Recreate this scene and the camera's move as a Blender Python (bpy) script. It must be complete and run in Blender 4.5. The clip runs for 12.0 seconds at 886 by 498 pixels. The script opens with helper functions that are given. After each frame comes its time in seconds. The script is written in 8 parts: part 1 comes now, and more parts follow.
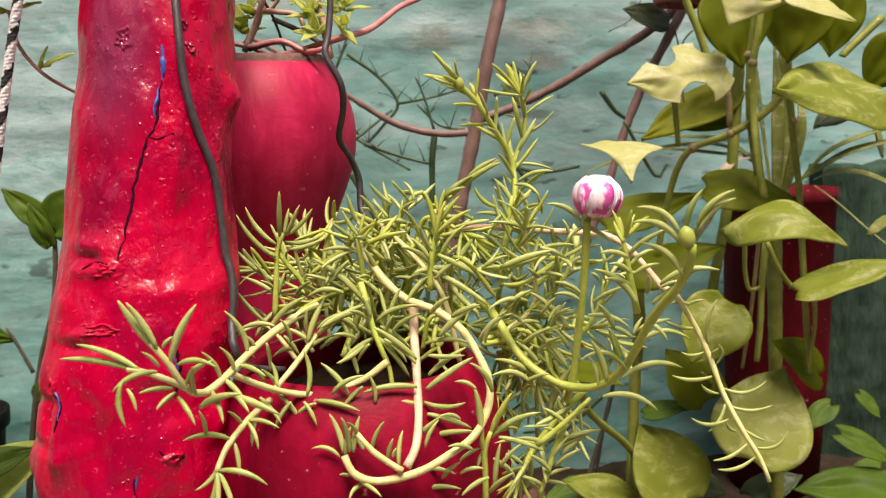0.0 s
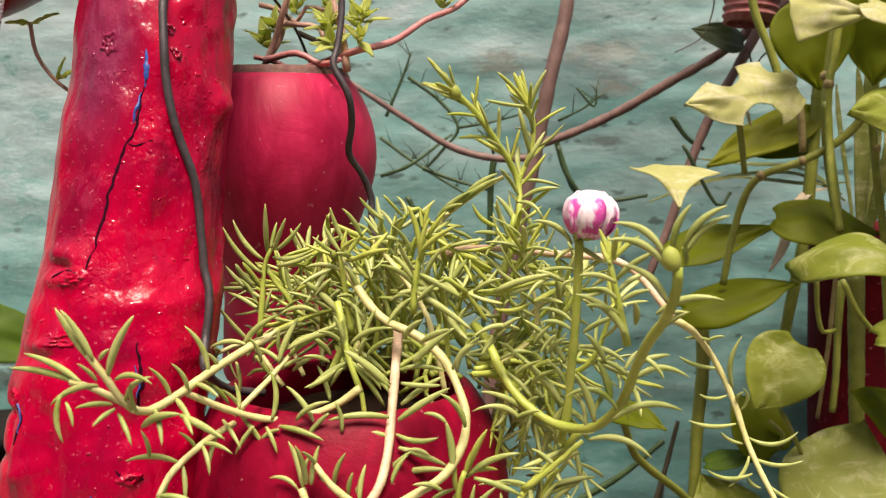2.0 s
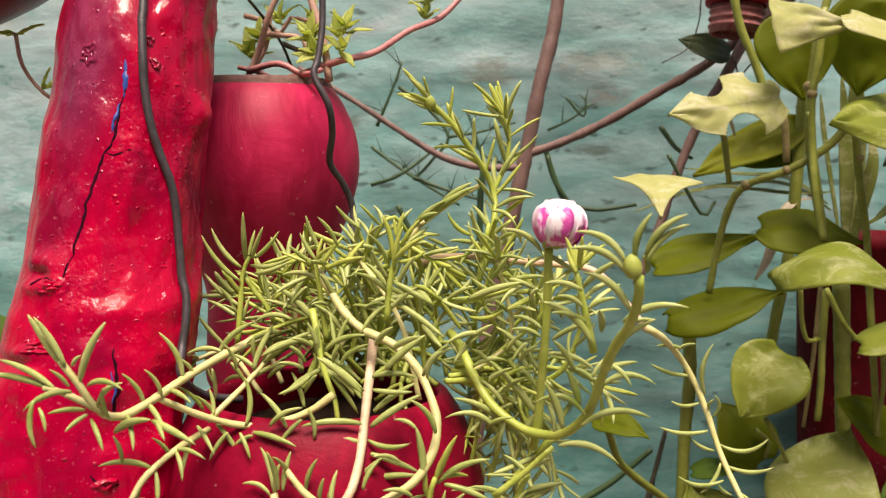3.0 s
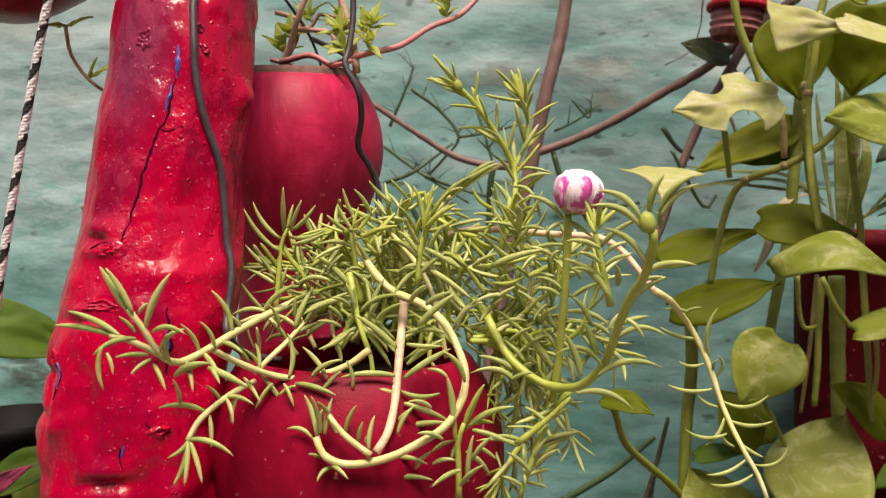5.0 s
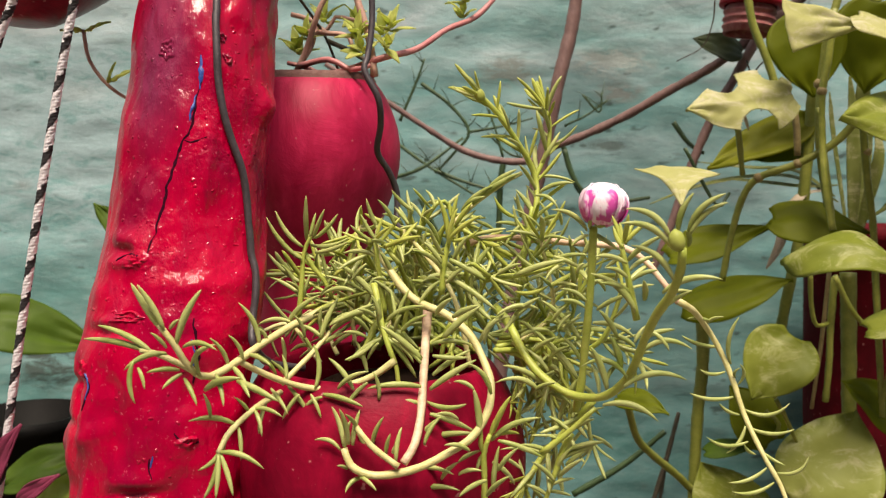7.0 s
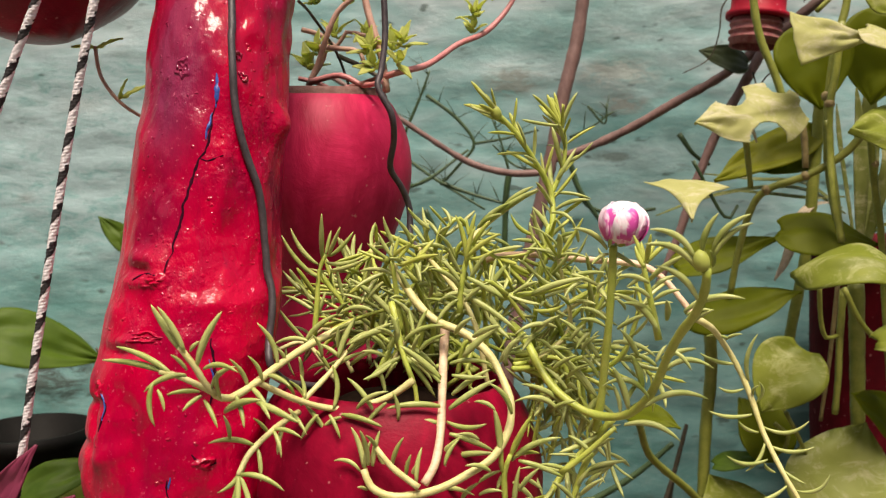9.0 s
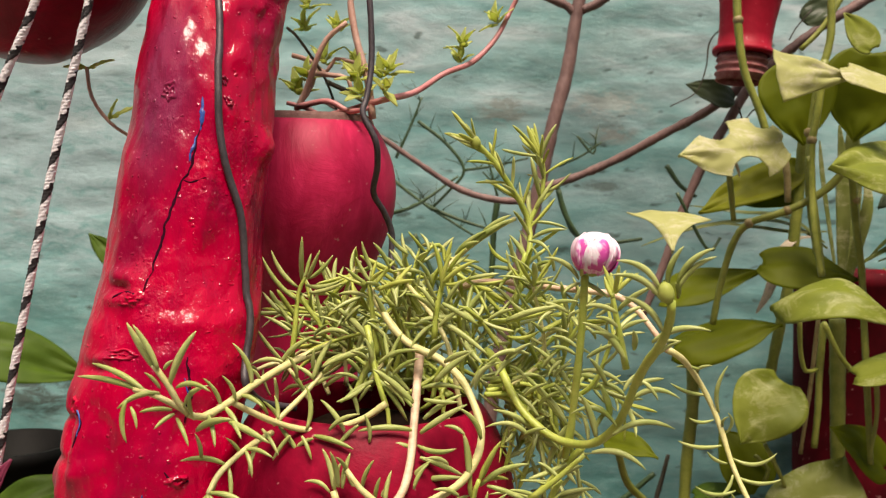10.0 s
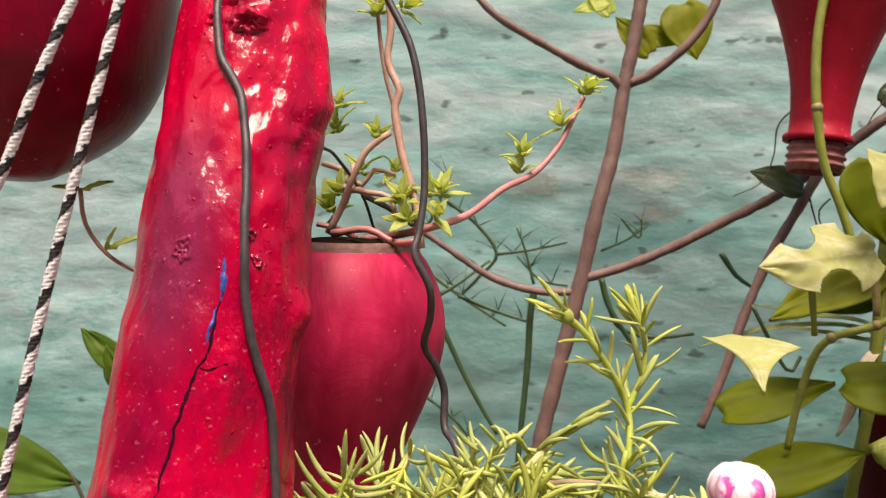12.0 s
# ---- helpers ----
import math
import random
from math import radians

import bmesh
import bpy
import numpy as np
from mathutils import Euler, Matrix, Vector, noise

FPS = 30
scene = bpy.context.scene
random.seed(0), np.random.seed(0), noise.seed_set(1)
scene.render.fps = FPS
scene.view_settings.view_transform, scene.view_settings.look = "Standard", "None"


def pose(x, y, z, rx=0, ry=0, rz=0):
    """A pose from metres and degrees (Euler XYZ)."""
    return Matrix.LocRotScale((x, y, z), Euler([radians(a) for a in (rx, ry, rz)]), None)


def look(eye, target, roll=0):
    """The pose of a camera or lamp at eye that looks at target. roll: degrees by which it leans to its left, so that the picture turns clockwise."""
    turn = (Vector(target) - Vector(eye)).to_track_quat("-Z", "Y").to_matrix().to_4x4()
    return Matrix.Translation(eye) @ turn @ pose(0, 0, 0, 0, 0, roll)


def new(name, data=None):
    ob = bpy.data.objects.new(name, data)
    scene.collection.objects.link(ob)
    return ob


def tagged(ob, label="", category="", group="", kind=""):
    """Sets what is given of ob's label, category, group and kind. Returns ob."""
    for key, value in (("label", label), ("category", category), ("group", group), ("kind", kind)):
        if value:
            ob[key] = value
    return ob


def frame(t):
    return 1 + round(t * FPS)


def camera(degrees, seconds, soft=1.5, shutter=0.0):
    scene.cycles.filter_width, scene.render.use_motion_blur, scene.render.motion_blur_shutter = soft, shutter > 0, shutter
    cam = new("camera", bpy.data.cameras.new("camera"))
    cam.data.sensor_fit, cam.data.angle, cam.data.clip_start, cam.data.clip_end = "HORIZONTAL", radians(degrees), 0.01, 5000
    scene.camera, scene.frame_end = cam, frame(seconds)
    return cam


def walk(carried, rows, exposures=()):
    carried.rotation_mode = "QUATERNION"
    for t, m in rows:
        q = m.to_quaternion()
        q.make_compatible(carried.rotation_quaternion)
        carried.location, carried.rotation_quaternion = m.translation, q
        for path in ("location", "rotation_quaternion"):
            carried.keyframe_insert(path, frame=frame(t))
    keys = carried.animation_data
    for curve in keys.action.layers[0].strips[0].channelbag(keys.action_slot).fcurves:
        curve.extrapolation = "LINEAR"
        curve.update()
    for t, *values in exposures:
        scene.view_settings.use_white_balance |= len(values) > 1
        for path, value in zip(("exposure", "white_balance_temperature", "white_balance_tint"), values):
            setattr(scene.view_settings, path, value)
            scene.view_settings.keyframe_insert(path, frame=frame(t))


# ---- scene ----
cam = camera(55.4, 12.0, 1.2)
cam.data.dof.use_dof = True
cam.data.dof.focus_distance = 0.32
cam.data.dof.aperture_fstop = 25.0
PATH = [
    (0, (0.03, 0.013, 1.223), (-0.009, 1.998, 0.983), -1.4),
    (0.5, (0.053, 0.029, 1.215), (-0.111, 2.012, 1.016), -0.8),
    (1, (0.066, 0.033, 1.214), (-0.158, 2.012, 1.03), -0.9),
    (1.5, (0.069, 0.037, 1.217), (-0.183, 2.014, 1.05), -0.6),
    (2, (0.069, 0.039, 1.215), (-0.22, 2.012, 1.059), -0.4),
    (2.5, (0.078, 0.038, 1.215), (-0.213, 2.012, 1.073), -0.4),
    (4.5, (0.079, 0.023, 1.209), (-0.215, 1.998, 1.095), -0.0),
    (5, (0.072, 0.01, 1.2), (-0.215, 1.987, 1.102), 0.0),
    (5.5, (0.073, 0.006, 1.213), (-0.214, 1.983, 1.113), 0.1),
    (6, (0.071, 0.007, 1.213), (-0.219, 1.983, 1.107), 0.0),
    (6.5, (0.066, 0.007, 1.21), (-0.223, 1.981, 1.077), 0.0),
    (8.3, (0.061, 0.011, 1.211), (-0.221, 1.986, 1.071), -0.6),
    (8.5, (0.057, 0.008, 1.213), (-0.228, 1.984, 1.078), -0.5),
    (9, (0.056, 0.008, 1.214), (-0.224, 1.984, 1.093), -0.3),
    (9.5, (0.062, 0.005, 1.218), (-0.212, 1.984, 1.123), -0.1),
    (10, (0.064, 0.004, 1.215), (-0.209, 1.985, 1.151), 1.1),
    (10.5, (0.055, 0.006, 1.209), (-0.235, 1.984, 1.148), 1.5),
    (11, (0.061, 0.023, 1.211), (-0.235, 1.999, 1.132), 1.5),
    (11.5, (0.023, 0.03, 1.221), (-0.183, 2.017, 1.118), 1.4),
    (11.6, (0.013, 0.033, 1.224), (-0.181, 2.021, 1.133), 1.4),
    (11.8, (0.006, 0.042, 1.24), (-0.188, 2.032, 1.193), 1.1),
    (12, (0.027, 0.068, 1.267), (-0.238, 2.05, 1.255), 1.6),
]
walk(cam, [(t, look(eye, target, roll)) for t, eye, target, roll in PATH], exposures=[(0.0, 0.90, 8000, 14), (2.5, 0.88, 8000, 14), (4.5, 0.71, 8000, 14), (10.2, 0.71, 8000, 14), (11.0, 0.58, 8000, 14), (11.5, 0.93, 8000, 14), (12.0, 0.92, 8000, 14)])

# ---- light: a bright overcast sky over an open yard ----
world = bpy.data.worlds.new("sky")
scene.world = world
world.use_nodes = True
wn = world.node_tree.nodes
sky = wn.new("ShaderNodeTexSky")
sky.sky_type = "NISHITA"
sky.sun_disc = False
sky.sun_elevation = radians(66)
sky.sun_rotation = radians(200)
sky.air_density = 1.0
sky.dust_density = 3.0
wn["Background"].inputs["Strength"].default_value = 0.095
world.node_tree.links.new(sky.outputs["Color"], wn["Background"].inputs["Color"])
sun_data = bpy.data.lights.new("sun", "SUN")
sun_data.energy = 3.3
sun_data.angle = radians(24)
sun_data.color = (1.0, 0.965, 0.93)
sun = new("sun", sun_data)
sun.matrix_world = look((0.14, -0.22, 2.4), (0.0, 0.3, 1.2))

# ---- materials ----


def ramp(nt, fac, stops):
    r = nt.nodes.new("ShaderNodeValToRGB")
    el = r.color_ramp.elements
    while len(el) < len(stops):
        el.new(0.5)
    for e, (p, c) in zip(el, stops):
        e.position = p
        e.color = (*c, 1)
    nt.links.new(fac, r.inputs["Fac"])
    return r.outputs["Color"]


def noise_tex(nt, scale, detail=4.0, rough=0.6, stretch=(1, 1, 1), space="Object", distort=0.0):
    co = nt.nodes.new("ShaderNodeTexCoord")
    mp = nt.nodes.new("ShaderNodeMapping")
    mp.inputs["Scale"].default_value = stretch
    n = nt.nodes.new("ShaderNodeTexNoise")
    n.inputs["Scale"].default_value = scale
    n.inputs["Detail"].default_value = detail
    n.inputs["Roughness"].default_value = rough
    n.inputs["Distortion"].default_value = distort
    nt.links.new(co.outputs[space], mp.inputs["Vector"])
    nt.links.new(mp.outputs["Vector"], n.inputs["Vector"])
    return n.outputs["Fac"]


def mixc(nt, fac, a, b, mode="MIX"):
    m = nt.nodes.new("ShaderNodeMix")
    m.data_type = "RGBA"
    m.blend_type = mode
    for sock, v in ((m.inputs[0], fac), (m.inputs[6], a), (m.inputs[7], b)):
        if isinstance(v, (int, float)):
            sock.default_value = v
        elif isinstance(v, tuple):
            sock.default_value = (*v, 1)
        else:
            nt.links.new(v, sock)
    return m.outputs[2]


def bump(nt, bsdf, height, strength, distance):
    b = nt.nodes.new("ShaderNodeBump")
    b.inputs["Strength"].default_value = strength
    b.inputs["Distance"].default_value = distance
    nt.links.new(height, b.inputs["Height"])
    nt.links.new(b.outputs["Normal"], bsdf.inputs["Normal"])
    nt.links.new(b.outputs["Normal"], bsdf.inputs["Coat Normal"])


def base_mat(name):
    m = bpy.data.materials.new(name)
    m.use_nodes = True
    return m, m.node_tree, m.node_tree.nodes["Principled BSDF"]


def simple(name, dark, light, scale=200.0, rough=0.5, stretch=(1, 1, 1), relief=0.0003, coat=0.0, fine=None, gloss=0.5):
    """Two tones by a coarse noise, a finer mottling over it, and fine relief."""
    m, nt, b = base_mat(name)
    n1 = noise_tex(nt, scale, 4, 0.6, stretch)
    n2 = noise_tex(nt, fine or scale * 6, 3, 0.6, stretch)
    c = ramp(nt, n1, ((0.3, dark), (0.7, light)))
    c = mixc(nt, 0.35, c, ramp(nt, n2, ((0.3, dark), (0.7, light))))
    nt.links.new(c, b.inputs["Base Color"])
    b.inputs["Roughness"].default_value = rough
    b.inputs["Specular IOR Level"].default_value = gloss
    b.inputs["Coat Weight"].default_value = coat
    b.inputs["Coat Roughness"].default_value = 0.12
    bump(nt, b, n2, 0.5, relief)
    return m


STAINS_AND_SHADE = (  # place, half sizes and colour of the marks on the wall
    ((-0.3620, 0.7000, 1.2970), (0.035, 0.1, 0.014), (0.27, 0.23, 0.20)),
    # dark blotch, spread wider to paint the shadow under the weed's leaf
    ((-0.3930, 0.7000, 1.0650), (0.042, 0.1, 0.046), (0.030, 0.028, 0.020)),
    ((-0.4140, 0.6800, 1.2160), (0.012, 0.1, 0.007), (0.10, 0.07, 0.04)),
    ((-0.3600, 0.7000, 1.2700), (0.18, 0.2, 0.15), (0.33, 0.46, 0.49)),
    ((-0.3530, 0.7000, 1.1320), (0.006, 0.1, 0.004), (0.03, 0.03, 0.025)),
    ((-0.0700, 0.7700, 1.4420), (0.005, 0.1, 0.006), (0.02, 0.025, 0.02)),
    ((0.1010, 0.8000, 1.2520), (0.030, 0.1, 0.008), (0.10, 0.14, 0.13)),
    ((0.1600, 0.8200, 1.2400), (0.022, 0.1, 0.006), (0.09, 0.12, 0.11)),
    ((0.1110, 0.8000, 1.2990), (0.030, 0.1, 0.012), (0.24, 0.26, 0.24)),
    ((0.1040, 0.8000, 1.3260), (0.05, 0.1, 0.02), (0.40, 0.46, 0.44)),
    ((0.0100, 0.7800, 1.3180), (0.04, 0.1, 0.02), (0.20, 0.23, 0.21)),
    ((-0.4080, 0.6900, 1.3630), (0.05, 0.1, 0.02), (0.36, 0.42, 0.42)),
    ((-0.1100, 0.7600, 1.2710), (0.03, 0.1, 0.018), (0.13, 0.16, 0.14)),
)


def wall_paint():
    """Weathered turquoise limewash over rough plaster: pale streaks of wear, deeper teal towards the bottom, dark pits.
    """
    m, nt, b = base_mat("weathered_turquoise_paint")
    big = noise_tex(nt, 4.5, 5, 0.6, (1, 1, 1.6))
    streak = noise_tex(nt, 8, 7, 0.6, (1, 1, 4), distort=0.5)
    fine = noise_tex(nt, 70, 6, 0.7, (1, 1, 2.5))
    pits = noise_tex(nt, 55, 2, 0.5, (0.7, 1, 1.6))
    blot = ramp(nt, noise_tex(nt, 60, 6, 0.75, (0.7, 1, 1.8), distort=0.8), ((0.36, (0.05, 0.05, 0.05)), (0.62, (1, 1, 1))))
    co = nt.nodes.new("ShaderNodeTexCoord")
    sep = nt.nodes.new("ShaderNodeSeparateXYZ")
    nt.links.new(co.outputs["Object"], sep.inputs[0])
    mr = nt.nodes.new("ShaderNodeMapRange")
    mr.inputs["From Min"].default_value, mr.inputs["From Max"].default_value = 0.95, 1.42
    nt.links.new(sep.outputs["Z"], mr.inputs["Value"])
    paler_up = nt.nodes.new("ShaderNodeMath")
    paler_up.operation = "MULTIPLY_ADD"
    nt.links.new(mr.outputs["Result"], paler_up.inputs[0])
    paler_up.inputs[1].default_value = 0.32
    paler_up.inputs[2].default_value = -0.18
    ad = nt.nodes.new("ShaderNodeMath")
    nt.links.new(paler_up.outputs[0], ad.inputs[0])
    nt.links.new(streak, ad.inputs[1])
    c = ramp(nt, ad.outputs[0], ((0.24, (0.080, 0.245, 0.235)), (0.46, (0.145, 0.33, 0.33)), (0.66, (0.25, 0.40, 0.415)), (0.82, (0.42, 0.50, 0.53))))
    c = mixc(nt, ramp(nt, big, ((0.52, (0, 0, 0)), (0.74, (0.35, 0.35, 0.35)))), c, (0.20, 0.28, 0.265))
    c = mixc(nt, ramp(nt, fine, ((0.45, (0, 0, 0)), (0.8, (0.32, 0.32, 0.32)))), c, (0.36, 0.47, 0.46))
    c = mixc(nt, ramp(nt, pits, ((0.655, (0, 0, 0)), (0.72, (0.75, 0.75, 0.75)))), c, (0.04, 0.07, 0.06))
    for at, size, colour in STAINS_AND_SHADE:
        mp = nt.nodes.new("ShaderNodeMapping")
        mp.vector_type = "TEXTURE"
        mp.inputs["Location"].default_value = at
        mp.inputs["Scale"].default_value = size
        gr = nt.nodes.new("ShaderNodeTexGradient")
        gr.gradient_type = "SPHERICAL"
        nt.links.new(co.outputs["Object"], mp.inputs["Vector"])
        nt.links.new(mp.outputs["Vector"], gr.inputs["Vector"])
        ed = nt.nodes.new("ShaderNodeMath")
        ed.operation = "MULTIPLY"
        nt.links.new(blot, ed.inputs[0])
        nt.links.new(gr.outputs["Fac"], ed.inputs[1])
        c = mixc(nt, ramp(nt, ed.outputs[0], ((0.06, (0, 0, 0)), (0.42, (0.8, 0.8, 0.8)))), c, colour)
    nt.links.new(c, b.inputs["Base Color"])
    b.inputs["Roughness"].default_value = 0.75
    mixh = nt.nodes.new("ShaderNodeMath")
    nt.links.new(fine, mixh.inputs[0])
    nt.links.new(streak, mixh.inputs[1])
    bump(nt, b, mixh.outputs[0], 0.26, 0.004)
    return m


def trunk_paint():
    """Thick glossy red enamel over bark, thin and purplish where it has sunk in, sky haze and glints in its colour,
    with drips and bubbles.
    """
    m, nt, b = base_mat("glossy_red_enamel")
    n1 = noise_tex(nt, 22, 4, 0.6, (1, 1, 0.5))
    n2 = noise_tex(nt, 160, 4, 0.65, (1, 1, 0.35))
    n4 = noise_tex(nt, 620, 3, 0.6)
    n5 = noise_tex(nt, 48, 5, 0.65, (1, 1, 0.4), distort=0.6)
    c = ramp(nt, n1, ((0.34, (0.27, 0.001, 0.030)), (0.48, (0.43, 0.001, 0.031)), (0.7, (0.54, 0.002, 0.032))))
    c = mixc(nt, ramp(nt, n5, ((0.52, (0, 0, 0)), (0.70, (0.7, 0.7, 0.7)))), c, (0.17, 0.001, 0.024))
    c = mixc(nt, ramp(nt, n2, ((0.58, (0, 0, 0)), (0.76, (0.45, 0.45, 0.45)))), c, (0.13, 0.006, 0.035))
    # dull purple patch: worn paint, with the sky's haze put into the colour
    co = nt.nodes.new("ShaderNodeTexCoord")
    mp = nt.nodes.new("ShaderNodeMapping")
    mp.vector_type = "TEXTURE"
    mp.inputs["Location"].default_value = (-0.088, 0.315, 1.262)
    mp.inputs["Scale"].default_value = (0.022, 0.045, 0.062)
    gr = nt.nodes.new("ShaderNodeTexGradient")
    gr.gradient_type = "SPHERICAL"
    nt.links.new(co.outputs["Object"], mp.inputs["Vector"])
    nt.links.new(mp.outputs["Vector"], gr.inputs["Vector"])
    thin = nt.nodes.new("ShaderNodeMath")
    thin.operation = "MULTIPLY_ADD"
    nt.links.new(n1, thin.inputs[0])
    thin.inputs[1].default_value = 0.8
    nt.links.new(gr.outputs["Fac"], thin.inputs[2])
    c = mixc(nt, ramp(nt, thin.outputs[0], ((0.55, (0, 0, 0)), (1.0, (0.75, 0.75, 0.75)))), c, (0.17, 0.018, 0.065))
    # pale pink flecks: glints on the rough paint, painted into its colour
    c = mixc(nt, ramp(nt, n4, ((0.64, (0, 0, 0)), (0.72, (0.42, 0.42, 0.42)))), c, (0.66, 0.16, 0.25))
    nt.links.new(c, b.inputs["Base Color"])
    rr = ramp(nt, n1, ((0.35, (0.50, 0.50, 0.50)), (0.6, (0.28, 0.28, 0.28))))
    nt.links.new(rr, b.inputs["Roughness"])
    b.inputs["Specular IOR Level"].default_value = 0.02
    b.inputs["Coat Weight"].default_value = 0.6
    nt.links.new(ramp(nt, n1, ((0.36, (0.13, 0.13, 0.13)), (0.60, (0.05, 0.05, 0.05)))), b.inputs["Coat Roughness"])
    # relief: shallow waves in the thick paint, a little grain, and scattered small bubbles
    wave = nt.nodes.new("ShaderNodeMath")
    wave.operation = "MULTIPLY_ADD"
    nt.links.new(noise_tex(nt, 92, 2, 0.5, (1, 1, 0.6), distort=0.4), wave.inputs[0])
    wave.inputs[1].default_value = 1.2
    patch = ramp(nt, noise_tex(nt, 26, 4, 0.6), ((0.44, (0.10, 0.10, 0.10)), (0.60, (0.62, 0.62, 0.62))))
    stipple = nt.nodes.new("ShaderNodeMath")
    stipple.operation = "MULTIPLY_ADD"
    nt.links.new(noise_tex(nt, 420, 3, 0.6, (1, 1, 0.7)), stipple.inputs[0])
    nt.links.new(patch, stipple.inputs[1])
    cell = nt.nodes.new("ShaderNodeTexVoronoi")
    cell.inputs["Scale"].default_value = 290
    warp = nt.nodes.new("ShaderNodeVectorMath")
    warp.operation = "MULTIPLY_ADD"
    tangle = nt.nodes.new("ShaderNodeTexNoise")
    tangle.inputs["Scale"].default_value = 330
    nt.links.new(co.outputs["Object"], tangle.inputs["Vector"])
    nt.links.new(tangle.outputs["Color"], warp.inputs[0])
    warp.inputs[1].default_value = (0.0032, 0.0032, 0.0020)
    nt.links.new(co.outputs["Object"], warp.inputs[2])
    nt.links.new(warp.outputs[0], cell.inputs["Vector"])
    dome = ramp(nt, cell.outputs["Distance"], ((0.0, (0.4, 0.4, 0.4)), (0.10, (0.30, 0.30, 0.30)), (0.24, (0, 0, 0))))
    some = ramp(nt, cell.outputs["Color"], ((0.42, (0, 0, 0)), (0.70, (1, 1, 1))))
    bubble = nt.nodes.new("ShaderNodeMath")
    bubble.operation = "MULTIPLY_ADD"
    nt.links.new(dome, bubble.inputs[0])
    nt.links.new(some, bubble.inputs[1])
    nt.links.new(stipple.outputs[0], bubble.inputs[2])
    nt.links.new(bubble.outputs[0], wave.inputs[2])
    grain = nt.nodes.new("ShaderNodeMath")
    grain.operation = "MULTIPLY_ADD"
    nt.links.new(n2, grain.inputs[0])
    grain.inputs[1].default_value = 0.55
    nt.links.new(wave.outputs[0], grain.inputs[2])
    bump(nt, b, grain.outputs[0], 0.9, 0.0011)
    return m


def pot_paint(name, dark, light, rough, gloss=0.3):
    """Satin crimson paint brushed on in upright strokes."""
    m, nt, b = base_mat(name)
    n1 = noise_tex(nt, 75, 6, 0.65, (1, 1, 0.3), distort=0.4)
    n2 = noise_tex(nt, 38, 6, 0.68, (1, 1, 0.75), distort=0.6)
    n3 = noise_tex(nt, 230, 2, 0.5)
    c = ramp(nt, n1, ((0.3, dark), (0.68, light)))
    c = mixc(nt, ramp(nt, n2, ((0.38, (0, 0, 0)), (0.64, (0.8, 0.8, 0.8)))), c, dark)
    c = mixc(nt, ramp(nt, n3, ((0.70, (0, 0, 0)), (0.74, (0.5, 0.5, 0.5)))), c, (0.55, 0.25, 0.25))
    nt.links.new(c, b.inputs["Base Color"])
    b.inputs["Roughness"].default_value = rough
    b.inputs["Specular IOR Level"].default_value = gloss
    bump(nt, b, n2, 0.5, 0.0016)
    return m


def leaf_mat(name, dark, light, pale=None, rough=0.42, thin=0.3, scale=60.0, gloss=0.22):
    """Living leaf: green in two tones, cream flecks where it is variegated, light shining through."""
    m, nt, b = base_mat(name)
    info = nt.nodes.new("ShaderNodeObjectInfo")
    geo = nt.nodes.new("ShaderNodeNewGeometry")
    n1 = noise_tex(nt, scale, 3, 0.55)
    c = ramp(nt, n1, ((0.3, dark), (0.7, light)))
    c = mixc(nt, ramp(nt, info.outputs["Random"], ((0.0, (0, 0, 0)), (1.0, (0.5, 0.5, 0.5)))), c, light)
    c = mixc(nt, ramp(nt, geo.outputs["Random Per Island"], ((0.0, (0, 0, 0)), (1.0, (0.4, 0.4, 0.4)))), c, dark)
    if pale:
        n2 = noise_tex(nt, scale * 1.5, 6, 0.75, (0.6, 1.1, 1), distort=0.7)
        c = mixc(nt, ramp(nt, n2, ((0.50, (0, 0, 0)), (0.66, (0.75, 0.75, 0.75)))), c, pale)
    nt.links.new(c, b.inputs["Base Color"])
    b.inputs["Roughness"].default_value = rough
    b.inputs["Specular IOR Level"].default_value = gloss
    fine = noise_tex(nt, scale * 9, 2, 0.5)
    bump(nt, b, fine, 0.35, 0.0003)
    tr = nt.nodes.new("ShaderNodeBsdfTranslucent")
    nt.links.new(c, tr.inputs["Color"])
    mx = nt.nodes.new("ShaderNodeMixShader")
    mx.inputs["Fac"].default_value = thin
    nt.links.new(b.outputs[0], mx.inputs[1])
    nt.links.new(tr.outputs[0], mx.inputs[2])
    nt.links.new(mx.outputs[0], nt.nodes["Material Output"].inputs["Surface"])
    return m


WALL = wall_paint()
ENAMEL = trunk_paint()
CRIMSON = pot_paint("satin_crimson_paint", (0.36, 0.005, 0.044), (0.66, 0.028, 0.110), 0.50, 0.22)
# lower pot's red, taken darker to stand for the plant's shade on it
POTRED = pot_paint("shade_dark_red_pot_paint", (0.15, 0.001, 0.014), (0.38, 0.004, 0.036), 0.50, 0.12)
MAROON = pot_paint("dark_maroon_plastic", (0.06, 0.002, 0.005), (0.15, 0.003, 0.011), 0.7, 0.12)
BOWLRED = pot_paint("glossy_maroon_paint", (0.15, 0.001, 0.014), (0.34, 0.003, 0.030), 0.32, 0.25)
SCARLET = pot_paint("red_bottle_paint", (0.26, 0.004, 0.016), (0.40, 0.008, 0.030), 0.55, 0.2)
DUSTY = simple("dusty_red_plastic", (0.24, 0.03, 0.04), (0.42, 0.20, 0.18), 220, 0.8)
CRUST = simple("dusty_soil_crust", (0.11, 0.035, 0.035), (0.26, 0.15, 0.13), 260, 0.9, relief=0.001)
